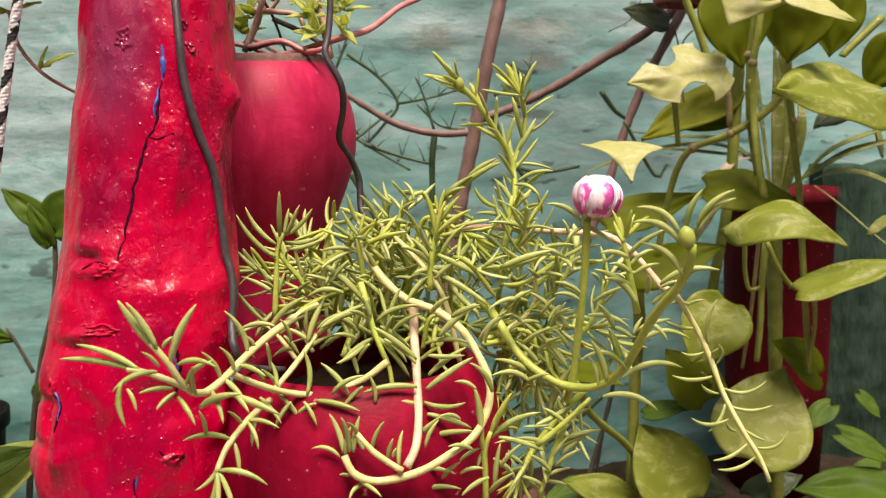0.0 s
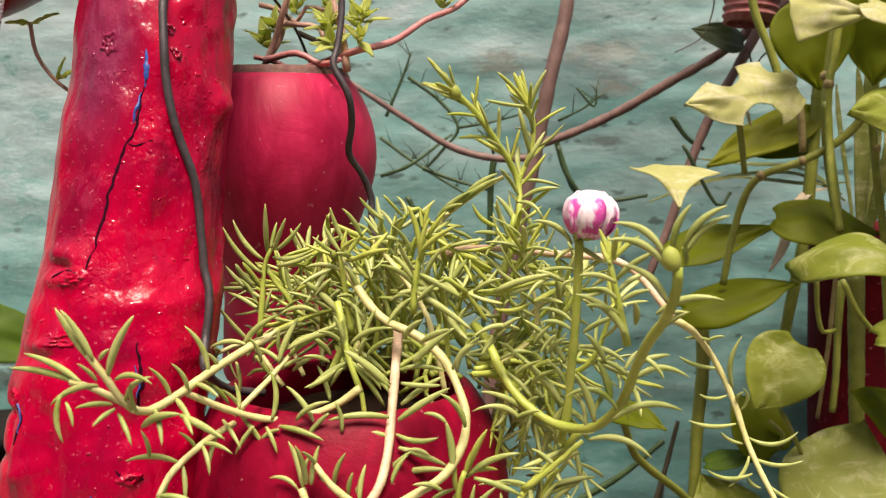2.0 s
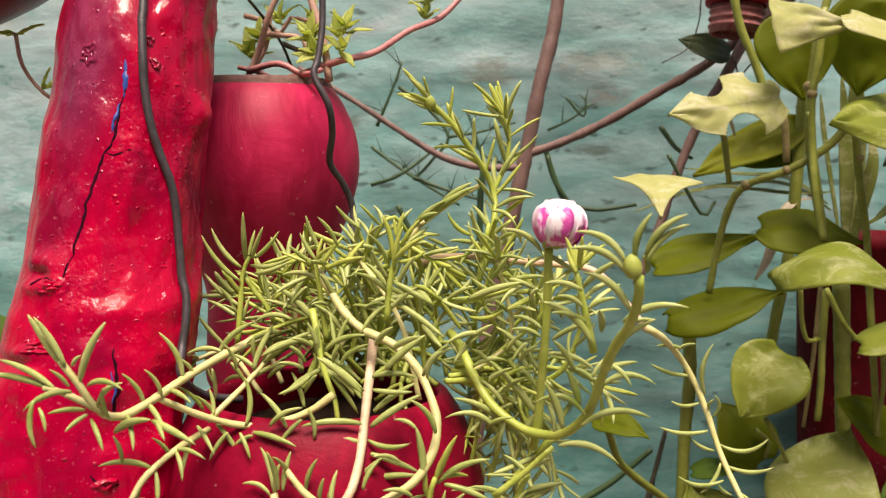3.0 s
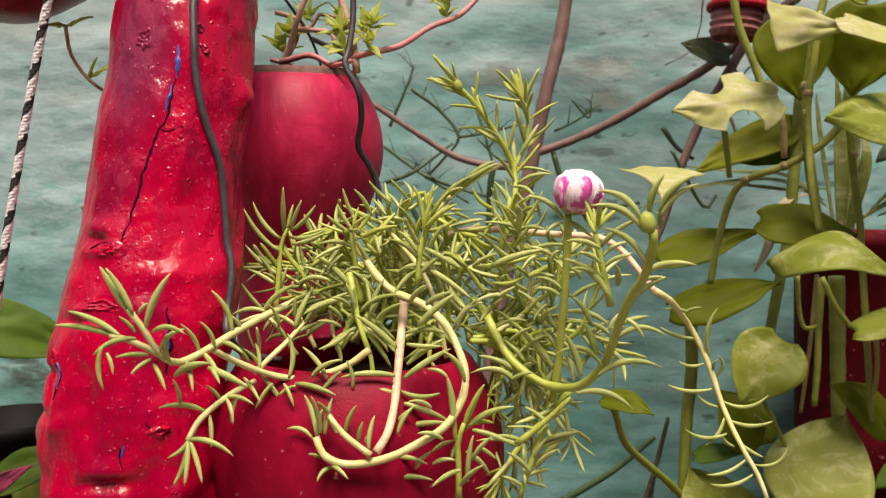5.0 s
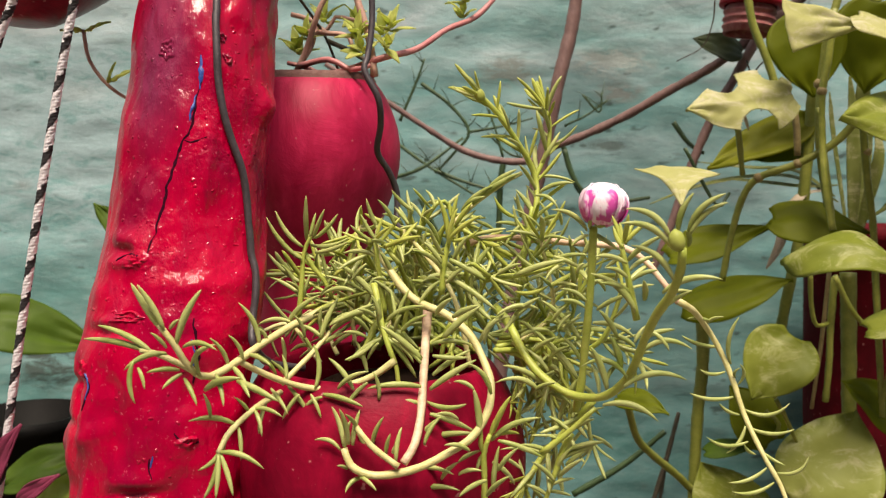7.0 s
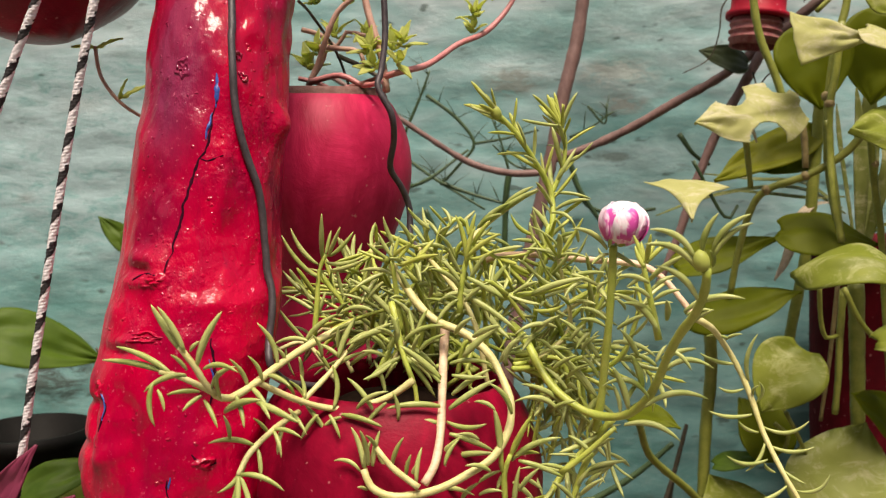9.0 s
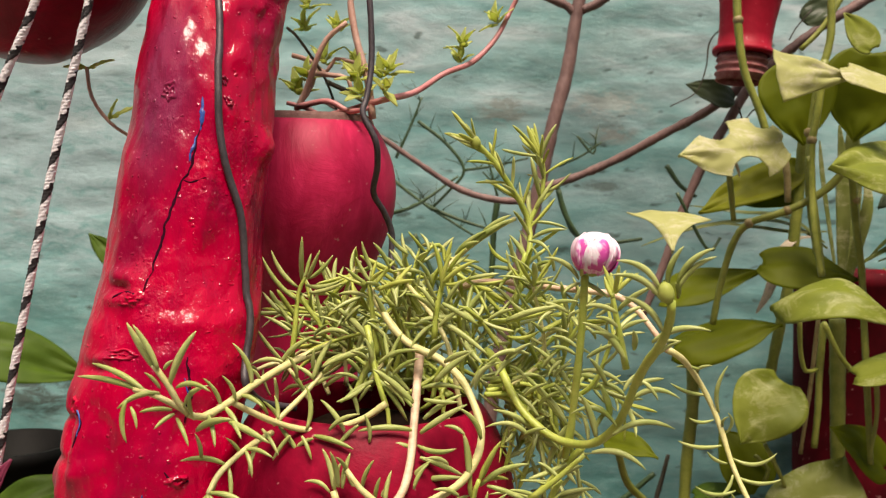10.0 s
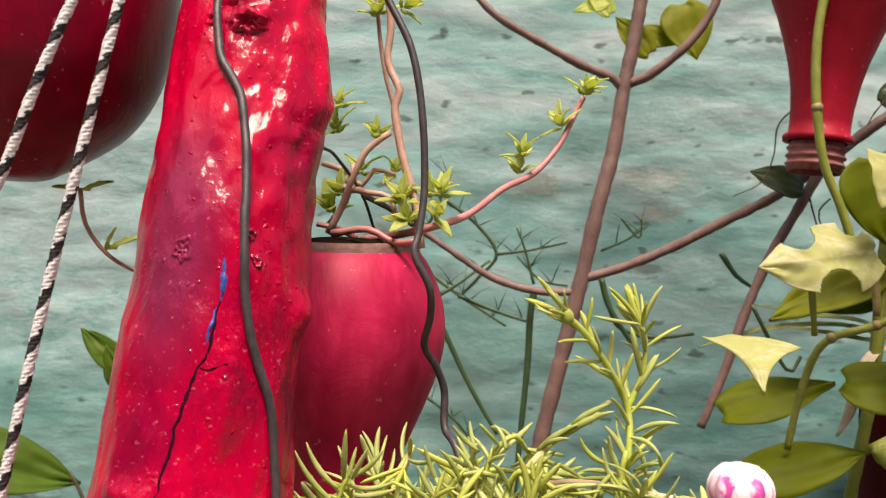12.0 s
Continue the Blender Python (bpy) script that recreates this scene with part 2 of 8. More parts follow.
# far blacker than brown soil: the plants' shade is put into its colour
SOIL = simple("shade_dark_potting_soil", (0.006, 0.004, 0.003), (0.026, 0.016, 0.012), 300, 1.0, gloss=0.0, relief=0.002)
DARK_GREEN = simple("dark_green_masonry", (0.008, 0.020, 0.014), (0.045, 0.085, 0.062), 26, 0.95, (1.6, 1.6, 0.35), 0.004, fine=190, gloss=0.1)
# ground made pale so that it throws light up under the bowl
EARTH = simple("pale_bounce_ground", (0.12, 0.10, 0.08), (0.24, 0.21, 0.17), 25, 0.95, relief=0.01)
BED = simple("dark_bed_soil", (0.012, 0.009, 0.006), (0.05, 0.035, 0.025), 60, 1.0, relief=0.004, gloss=0.1)
CABLE = simple("black_rubber_cable", (0.022, 0.018, 0.022), (0.075, 0.060, 0.070), 300, 0.45)
SCAR = simple("scarred_red_enamel", (0.17, 0.004, 0.034), (0.40, 0.004, 0.034), 170, 0.3, relief=0.001, fine=420)
CRACK = simple("dark_split_wood", (0.012, 0.002, 0.006), (0.045, 0.004, 0.018), 500, 0.95, gloss=0.05)
BLUE = simple("old_blue_paint", (0.01, 0.03, 0.20), (0.03, 0.10, 0.42), 300, 0.4)
WHITE_YARN = simple("white_nylon_yarn", (0.66, 0.62, 0.66), (0.90, 0.87, 0.91), 900, 0.8, relief=0.0006)
BLACK_YARN = simple("black_nylon_yarn", (0.008, 0.007, 0.009), (0.03, 0.026, 0.03), 900, 0.7, relief=0.0006)
MOSS_STEM = simple("succulent_stem", (0.48, 0.45, 0.16), (0.68, 0.63, 0.33), 250, 0.45)
PINK_STEM = simple("woody_succulent_stem", (0.52, 0.31, 0.20), (0.80, 0.62, 0.44), 190, 0.55, (0.35, 0.35, 1.5))
GREEN_STEM = simple("green_succulent_stem", (0.30, 0.39, 0.05), (0.49, 0.54, 0.13), 220, 0.42)
NEEDLE = leaf_mat("needle_leaf", (0.22, 0.295, 0.052), (0.58, 0.62, 0.26), rough=0.33, thin=0.14, scale=120, gloss=0.4)
YOUNG = leaf_mat("young_needle_leaf", (0.36, 0.43, 0.07), (0.58, 0.62, 0.16), rough=0.38, thin=0.2, scale=120, gloss=0.4)
SEPAL = leaf_mat("sepal", (0.27, 0.33, 0.06), (0.44, 0.49, 0.13), rough=0.4, thin=0.15)
POTHOS = leaf_mat("variegated_leaf", (0.165, 0.21, 0.024), (0.28, 0.32, 0.056), (0.50, 0.51, 0.24), 0.45, 0.35, 45)
MARBLED = leaf_mat("marbled_cream_leaf", (0.26, 0.31, 0.06), (0.40, 0.43, 0.13), (0.66, 0.64, 0.38), 0.45, 0.35, 38)
LIME = leaf_mat("pale_lime_leaf", (0.43, 0.45, 0.16), (0.57, 0.57, 0.26), (0.72, 0.68, 0.52), 0.5, 0.4, 45)
OLIVE = leaf_mat("olive_leaf", (0.12, 0.16, 0.006), (0.21, 0.25, 0.012), None, 0.55, 0.55, 40)
DEEP = leaf_mat("deep_green_leaf", (0.040, 0.090, 0.008), (0.095, 0.165, 0.016), None, 0.55, 0.3, 60)
# brighter copy of OLIVE: light from behind the leaf is put into the colour
SUNLIT = leaf_mat("backlit_yellow_green_leaf", (0.22, 0.25, 0.015), (0.36, 0.38, 0.04), None, 0.5, 0.6, 50)
GREYLEAF = leaf_mat("dull_green_leaf", (0.05, 0.075, 0.04), (0.10, 0.13, 0.065), None, 0.4, 0.2, 60)
CREAM = leaf_mat("striped_strap_leaf", (0.17, 0.21, 0.045), (0.29, 0.32, 0.11), (0.52, 0.50, 0.30), 0.4, 0.3, 70)
FRESH = leaf_mat("fresh_purslane_leaf", (0.56, 0.64, 0.16), (0.78, 0.82, 0.36), None, 0.45, 0.6, 90)
PURPLE = leaf_mat("purple_leaf", (0.11, 0.012, 0.035), (0.27, 0.05, 0.10), None, 0.35, 0.2, 60)
VINE = simple("vine_stem", (0.13, 0.16, 0.02), (0.27, 0.29, 0.06), 120, 0.45)
VINE_BROWN = simple("vine_node_brown", (0.16, 0.11, 0.04), (0.33, 0.27, 0.12), 200, 0.6)
BARK = simple("smooth_brown_bark", (0.095, 0.050, 0.047), (0.23, 0.135, 0.122), 90, 0.6, (1, 1, 0.4), 0.0008)
TWIG = simple("thin_dark_twig", (0.03, 0.028, 0.018), (0.09, 0.075, 0.05), 150, 0.7)
FERN = simple("green_fern_stem", (0.018, 0.045, 0.016), (0.05, 0.095, 0.035), 150, 0.5)
REDSTEM = simple("red_purslane_stem", (0.40, 0.11, 0.12), (0.60, 0.27, 0.26), 120, 0.42)
TANSTEM = simple("tan_purslane_stem", (0.42, 0.22, 0.17), (0.62, 0.40, 0.33), 160, 0.5)
PLASTER = simple("grey_plaster", (0.16, 0.15, 0.13), (0.28, 0.26, 0.23), 6, 0.85, relief=0.004)
BLACKPOT = simple("black_plastic_pot", (0.002, 0.002, 0.002), (0.007, 0.007, 0.0065), 60, 0.6, gloss=0.1)
DRY = simple("dry_papery_stalk", (0.32, 0.27, 0.19), (0.52, 0.44, 0.34), 200, 0.8)
RUST = simple("reddish_leaf_litter", (0.05, 0.016, 0.012), (0.14, 0.05, 0.035), 80, 0.8)
BUD_Z = 1.2056
petal, pnt, pb = base_mat("white_and_pink_petal")
pn = noise_tex(pnt, 120, 3, 0.55, (1, 1, 0.8), distort=0.8)
pco = pnt.nodes.new("ShaderNodeTexCoord")
psep = pnt.nodes.new("ShaderNodeSeparateXYZ")
pnt.links.new(pco.outputs["Object"], psep.inputs[0])
prange = pnt.nodes.new("ShaderNodeMapRange")
prange.inputs["From Min"].default_value, prange.inputs["From Max"].default_value = BUD_Z - 0.007, BUD_Z + 0.005
prange.inputs["To Min"].default_value, prange.inputs["To Max"].default_value = 0.15, -0.045
pnt.links.new(psep.outputs["Z"], prange.inputs["Value"])
padd = pnt.nodes.new("ShaderNodeMath")
pnt.links.new(pn, padd.inputs[0])
pnt.links.new(prange.outputs["Result"], padd.inputs[1])
pinfo = pnt.nodes.new("ShaderNodeObjectInfo")
pvar = pnt.nodes.new("ShaderNodeMath")
pvar.operation = "MULTIPLY_ADD"
pnt.links.new(pinfo.outputs["Random"], pvar.inputs[0])
pvar.inputs[1].default_value = 0.09
pnt.links.new(padd.outputs[0], pvar.inputs[2])
pc = ramp(pnt, pvar.outputs[0], ((0.53, (0.84, 0.73, 0.81)), (0.585, (0.80, 0.48, 0.66)), (0.635, (0.62, 0.07, 0.36))))
pnt.links.new(pc, pb.inputs["Base Color"])
pb.inputs["Roughness"].default_value = 0.55
bump(pnt, pb, noise_tex(pnt, 420, 3, 0.6, (1, 1, 0.35)), 0.7, 0.0008)
PETAL = petal

# ---- mesh tools ----


class Geo:
    """Collects vertices and faces."""

    def __init__(self):
        self.v, self.f, self.m = [], [], []

    def add(self, verts, faces, mat=0):
        o = len(self.v)
        self.v += [tuple(p) for p in verts]
        self.f += [tuple(i + o for i in f) for f in faces]
        self.m += [mat] * len(faces)

    def mesh(self, name, mats, smooth=True):
        me = bpy.data.meshes.new(name)
        me.from_pydata(self.v, [], self.f)
        for m in mats if isinstance(mats, (list, tuple)) else [mats]:
            me.materials.append(m)
        me.polygons.foreach_set("material_index", self.m)
        me.polygons.foreach_set("use_smooth", [smooth] * len(self.f))
        me.update()
        return me


def part(name, geo, material, parent=None, label="", smooth=True):
    me = geo if isinstance(geo, bpy.types.Mesh) else geo.mesh(name, material, smooth)
    ob = new(name, me)
    if parent:
        ob.parent = parent
        ob.matrix_parent_inverse = parent.matrix_basis.inverted()
    if label:
        ob["label"] = label
    return ob


def thing(name, label, category, group="", kind="", at=(0, 0, 0)):
    ob = new(name)
    ob.empty_display_size = 0.02
    ob.matrix_basis = Matrix.Translation(at)
    return tagged(ob, label, category, group, kind)


def smooth_line(points, step=0.004):
    """A Catmull-Rom line through the points, evenly sampled."""
    P = [Vector(p) for p in points]
    if len(P) == 2:
        P = [P[0], (P[0] + P[1]) / 2, P[1]]
    P = [2 * P[0] - P[1], *P, 2 * P[-1] - P[-2]]
    out = []
    for i in range(1, len(P) - 2):
        a, b, c, d = P[i - 1:i + 3]
        n = max(2, int((c - b).length / step))
        for k in range(n):
            t = k / n
            out.append(0.5 * (2 * b + (c - a) * t + (2 * a - 5 * b + 4 * c - d) * t * t + (3 * b - a - 3 * c + d) * t ** 3))
    out.append(P[-2])
    return out


def tube(geo, line, radius, sides=8, tip=None, wob=0.0, mat=0):
    """A round tube along a line; radius may taper to tip."""
    n = len(line)
    tip = radius if tip is None else tip
    verts, faces = [], []
    t0 = (line[1] - line[0]).normalized()
    u = t0.orthogonal().normalized()
    for i, p in enumerate(line):
        t = (line[min(i + 1, n - 1)] - line[max(i - 1, 0)]).normalized()
        u = (u - t * u.dot(t)).normalized()
        w = t.cross(u)
        r = radius + (tip - radius) * i / (n - 1)
        if wob:
            r *= 1 + wob * noise.noise(p * 180)
        for k in range(sides):
            a = 2 * math.pi * k / sides
            verts.append(p + r * (math.cos(a) * u + math.sin(a) * w))
    for i in range(n - 1):
        for k in range(sides):
            k2 = (k + 1) % sides
            faces.append((i * sides + k, i * sides + k2, (i + 1) * sides + k2, (i + 1) * sides + k))
    faces.append(tuple(range(sides - 1, -1, -1)))
    faces.append(tuple((n - 1) * sides + k for k in range(sides)))
    geo.add(verts, faces, mat)


def stem(name, points, radius, mat, parent, tip=None, sides=8, wob=0.12, label="", step=0.004):
    g = Geo()
    line = smooth_line(points, step)
    tube(g, line, radius, sides, tip, wob)
    return part(name, g, mat, parent, label), line


def lathe(geo, profile, centre, sides=64, lump=0.0, mat=0, axis=None):
    """Turns (radius, height) pairs about an upright axis at centre; axis: another way up."""
    q = Vector((0, 0, 1)).rotation_difference(Vector(axis or (0, 0, 1)))
    verts, faces = [], []
    for r, h in profile:
        for k in range(sides):
            a = 2 * math.pi * k / sides
            p = Vector((r * math.cos(a), r * math.sin(a), h))
            if lump:
                p *= 1 + lump * noise.noise(p * 22 + Vector((7, 3, 1)))
            verts.append(Vector(centre) + q @ p)
    for i in range(len(profile) - 1):
        for k in range(sides):
            k2 = (k + 1) % sides
            faces.append((i * sides + k, i * sides + k2, (i + 1) * sides + k2, (i + 1) * sides + k))
    geo.add(verts, faces, mat)


def frame_of(base, way, facing):
    """Axes of a leaf: x along it, z out of its upper face."""
    x = Vector(way).normalized()
    z = Vector(facing)
    z = (z - x * z.dot(x)).normalized()
    y = z.cross(x)
    m = Matrix((x, y, z)).transposed().to_4x4()
    m.translation = Vector(base)
    return m


def needle_mesh(name, bend, mat, fat=1.0, rings=8, sides=6, sway=0.0):
    """A plump blunt needle leaf, 1 long, that bends upwards by bend and sideways by sway."""
    g = Geo()
    verts, faces = [], []
    for i in range(rings + 1):
        s = i / rings
        w = 0.063 * fat * math.sin(math.pi * (0.07 + 0.84 * s)) ** 0.5
        if i == rings:
            w *= 0.45
        for k in range(sides):
            a = 2 * math.pi * k / sides
            verts.append((s, sway * s * s + w * 1.1 * math.cos(a), bend * s * s + w * 0.75 * math.sin(a)))
    for i in range(rings):
        for k in range(sides):
            k2 = (k + 1) % sides
            faces.append((i * sides + k, i * sides + k2, (i + 1) * sides + k2, (i + 1) * sides + k))
    faces.append(tuple(rings * sides + k for k in range(sides)))
    g.add(verts, faces)
    return g.mesh(name, mat)

# ---- the yard: ground and wall ----
GROUND_Z = 0.90
g = Geo()
N = 60
gv = []
for i in range(N + 1):
    for j in range(N + 1):
        u, v = 2 * i / N - 1, 2 * j / N - 1
        x, y = 60 * abs(u) ** 3.2 * (1 if u > 0 else -1), 60 * abs(v) ** 3.2 * (1 if v > 0 else -1)
        gv.append((x, y, GROUND_Z + 0.012 * noise.noise(Vector((x * 9, y * 9, 0)))))
gf = [(i * (N + 1) + j, (i + 1) * (N + 1) + j, (i + 1) * (N + 1) + j + 1, i * (N + 1) + j + 1) for i in range(N) for j in range(N)]
g.add(gv, gf)
tagged(part("ground", g, EARTH), "pale ground of the yard, made to bounce light upwards", "ground", kind="structure")


def wall_y(x):
    """The wall runs slightly away to one side."""
    return 0.775 + 0.19 * x


g = Geo()
NX, NZ = 300, 220
wv, front = [], []
for i in range(NX + 1):
    u = 2 * i / NX - 1
    x = 0.75 * u + 1.4 * u ** 7
    for j in range(NZ + 1):
        z = 0.70 + 1.1 * j / NZ
        d = 0.005 * noise.noise(Vector((x * 5, 0, z * 7))) + 0.0022 * noise.noise(Vector((x * 16, 3, z * 42))) + 0.0012 * noise.noise(Vector((x * 60, 5, z * 120)))
        wv.append((x, wall_y(x) - d, z))
wf = [(i * (NZ + 1) + j, (i + 1) * (NZ + 1) + j, (i + 1) * (NZ + 1) + j + 1, i * (NZ + 1) + j + 1) for i in range(NX) for j in range(NZ)]
g.add(wv, wf)
x0, x1 = -2.15, 2.15
back = [(x0, wall_y(x0), 0.70), (x1, wall_y(x1), 0.70), (x1, wall_y(x1), 1.80), (x0, wall_y(x0), 1.80)]
back = [(x, y + 0.012, z) for x, y, z in back] + [(x, y + 0.16, z) for x, y, z in back]
g.add(back, [(4, 7, 6, 5), (0, 4, 5, 1), (1, 5, 6, 2), (2, 6, 7, 3), (3, 7, 4, 0)])
tagged(part("wall_north", g, WALL), "rough plastered garden wall in weathered turquoise paint", "wall", kind="structure")

# a narrow bed of dark soil along the foot of the wall
g = Geo()
bv = []
for i in range(121):
    x = -1.0 + 2.1 * i / 120
    for j in range(25):
        y = 0.50 + (wall_y(x) - 0.012 - 0.50) * j / 24
        edge = min(1.0, j / 3.0)
        bv.append((x, y, GROUND_Z - 0.01 + edge * (0.026 + 0.007 * noise.noise(Vector((x * 30, y * 30, 4))) + 0.003 * noise.noise(Vector((x * 120, y * 120, 9))))))
g.add(bv, [(i * 25 + j, (i + 1) * 25 + j, (i + 1) * 25 + j + 1, i * 25 + j + 1) for i in range(120) for j in range(24)])
tagged(part("soil_bed", g, BED), "strip of dark soil along the wall", "soil bed", kind="structure")

# a low dark green plinth, added for the dark lower wall beyond the climber
g = Geo()
PX, PZ = 90, 60
ring = []
for i in range(PX + 1):
    x = 0.372 + 0.75 * i / PX
    col = []
    for j in range(PZ + 1):
        h = j / PZ
        z = 0.88 + 0.318 * min(1.0, h / 0.85) + 0.006 * noise.noise(Vector((x * 30, 2, 1))) * h
        back = max(0.0, (h - 0.85) / 0.15)
        y = 0.800 + 0.10 * (x - 0.372) + 0.006 * noise.noise(Vector((x * 22, 3, z * 16))) + 0.003 * noise.noise(Vector((x * 90, 3, z * 70)))
        end = max(0.0, 1 - i / 4)
        col.append((x + 0.004 * noise.noise(Vector((1, y * 9, z * 40))) * end, y + 0.012 * end * end + (wall_y(x) + 0.02 - y) * back, z - 0.004 * back * (1 - back)))
    ring += col
g.add(ring, [(i * (PZ + 1) + j, (i + 1) * (PZ + 1) + j, (i + 1) * (PZ + 1) + j + 1, i * (PZ + 1) + j + 1) for i in range(PX) for j in range(PZ)])
side = [ring[j] for j in range(PZ + 1)]
g.add(side + [(0.372, wall_y(0.372) + 0.02, p[2]) for p in side], [(j, j + 1, PZ + 2 + j, PZ + 1 + j) for j in range(PZ)])
tagged(part("plinth", g, DARK_GREEN), "low dark green masonry plinth added for the dark lower wall", "plinth", kind="structure")

# ---- the red post: a painted tree trunk ----
AXIS = [(0.0, 0.30, GROUND_Z - 0.02), (-0.084, 0.296, 0.99), (-0.0860, 0.3000, 1.0860), (-0.0860, 0.3030, 1.1070), (-0.0860, 0.3060, 1.1280), (-0.0850, 0.3110, 1.1480), (-0.0840, 0.3160, 1.1700), (-0.0840, 0.3230, 1.1940), (-0.0840, 0.3290, 1.2170), (-0.0830, 0.3360, 1.2470), (-0.0830, 0.3420, 1.2750), (-0.0840, 0.3560, 1.3160), (-0.0850, 0.3660, 1.3480), (-0.0880, 0.3780, 1.3840), (-0.0940, 0.3950, 1.4380)]
AXIS[0] = (AXIS[1][0] - 0.004, 0.29, GROUND_Z - 0.02)
RAD = ((0.0, 0.045), (0.97, 0.033), (1.06, 0.0300), (1.095, 0.0298), (1.115, 0.0308), (1.135, 0.0303), (1.150, 0.0316), (1.168, 0.0318), (1.19, 0.0303), (1.22, 0.0290), (1.26, 0.0282), (1.30, 0.0274), (1.33, 0.0262), (1.36, 0.0258), (1.6, 0.027))
LUMPS = [  # angle about the axis (degrees, 0 faces the yard, to the right +), height, rise above the bark, spread in degrees, spread in height
    (82, 1.243, 0.0040, 10, 0.0045), (66, 1.240, -0.0014, 8, 0.005), (45, 1.258, 0.0014, 5, 0.004), (86, 1.315, 0.004, 22, 0.012), (75, 1.335, 0.002, 15, 0.02),
    (-80, 1.122, 0.0045, 28, 0.020), (-85, 1.168, 0.0012, 26, 0.010), (-86, 1.150, 0.0016, 24, 0.006),
    (-20, 1.1885, -0.0022, 7, 0.0014), (-22, 1.193, 0.0014, 9, 0.0022), (-22, 1.1845, 0.0014, 9, 0.0018), (-6, 1.1865, 0.0018, 6, 0.0035),
    
    (44, 1.195, -0.0022, 10, 0.009), (40, 1.176, 0.0007, 9, 0.008), (8, 1.106, -0.0026, 10, 0.0016), (8, 1.110, 0.0018, 12, 0.0024),
    (-45, 1.138, -0.0026, 4, 0.008), (-55, 1.141, -0.0018, 14, 0.0014), (-32, 1.124, 0.0024, 8, 0.004), (-58, 1.126, -0.0012, 18, 0.0014), (-20, 1.164, 0.0016, 9, 0.0013), (-24, 1.160, -0.0014, 9, 0.001),
    (30, 1.262, 0.0016, 4, 0.016), (34, 1.222, 0.0016, 4, 0.009), (-30, 1.10, 0.0020, 6, 0.006), (20, 1.165, 0.0008, 8, 0.007), (-55, 1.085, 0.0022, 9, 0.007), (0, 1.08, 0.0016, 5, 0.008),
    (12, 1.352, 0.004, 11, 0.005), (12, 1.352, -0.0055, 5, 0.0025), (-8, 1.352, -0.003, 7, 0.004), (22, 1.342, 0.003, 7, 0.0025), (30, 1.36, -0.002, 16, 0.003), (6, 1.345, -0.002, 9, 0.001),
    (-15, 1.30, 0.0011, 5, 0.004), (35, 1.30, 0.0012, 9, 0.01), (-38, 1.23, 0.001, 9, 0.009), (0, 1.145, 0.0012, 7, 0.006), (25, 1.15, -0.0014, 5, 0.012), (-5, 1.125, -0.001, 5, 0.008),
]
line = smooth_line(AXIS, 0.0011)
g = Geo()
SID = 180
verts, faces = [], []
for p in line:
    z = p.z
    for (za, ra), (zb, rb) in zip(RAD, RAD[1:]):
        if za <= z <= zb:
            r0 = ra + (rb - ra) * (z - za) / (zb - za)
    for k in range(SID):
        a = 2 * math.pi * k / SID
        deg = (math.degrees(a) + 180) % 360 - 180
        r = r0
        q = Vector((math.sin(a) * 0.03, -math.cos(a) * 0.03, z))
        r += 0.0011 * noise.noise(q * 32) + 0.0006 * noise.noise(Vector((q.x * 150, q.y * 150, q.z * 80))) + 0.0007 * noise.noise(Vector((q.x * 90, q.y * 90, q.z * 45)))
        low = min(1.0, max(0.0, (1.23 - z) / 0.08))
        r += low * (0.0036 * max(0.0, noise.noise(Vector((q.x * 60, q.y * 60, q.z * 70)) + Vector((3, 1, 8))) - 0.14) + 0.0004 * noise.noise(Vector((q.x * 130, q.y * 130, q.z * 150))) - 0.0045 * max(0.0, noise.noise(Vector((q.x * 75, q.y * 75, q.z * 50)) + Vector((5, 8, 2))) - 0.3))
        rough = min(1.0, max(0.0, (z - 1.24) / 0.05)) * min(1.0, max(0.0, 0.35 + math.sin(a)))
        r += (0.0002 + 0.0009 * rough) * noise.noise(Vector((q.x * 190, q.y * 190, q.z * 120)) + Vector((2, 6, 1))) + 0.00030 * noise.noise(Vector((q.x * 240, q.y * 240, q.z * 110)))
        r -= 0.0009 * max(0.0, noise.noise(Vector((q.x * 110, q.y * 110, q.z * 26)) + Vector((9, 9, 9))) - 0.42) * 3
        for la, lz, lh, sa, sz in LUMPS:
            dz = (z - lz) / sz
            if abs(dz) < 3:
                da = (deg - la + 180) % 360 - 180
                r += lh * math.exp(-0.5 * (dz * dz + (da / sa) ** 2))
        verts.append((p.x + r * math.sin(a), p.y - r * math.cos(a), z))
n = len(line)
for i in range(n - 1):
    for k in range(SID):
        k2 = (k + 1) % SID
        faces.append((i * SID + k, i * SID + k2, (i + 1) * SID + k2, (i + 1) * SID + k))
faces.append(tuple((n - 1) * SID + k for k in range(SID)))
g.add(verts, faces)
post = thing("trunk_post", "knotty tree trunk post painted in thick glossy red", "post", at=(AXIS[0][0], AXIS[0][1], GROUND_Z))
part("trunk", g, ENAMEL, post)
TRUNK_LINE = [Vector(p) for p in line]
TRUNK_V = np.array(verts)


def trunk_axis(z):
    """Centre and half width of the post at a height."""
    i = min(range(len(TRUNK_LINE)), key=lambda k: abs(TRUNK_LINE[k].z - z))
    ring = TRUNK_V[i * SID:(i + 1) * SID]
    return TRUNK_LINE[i], ring


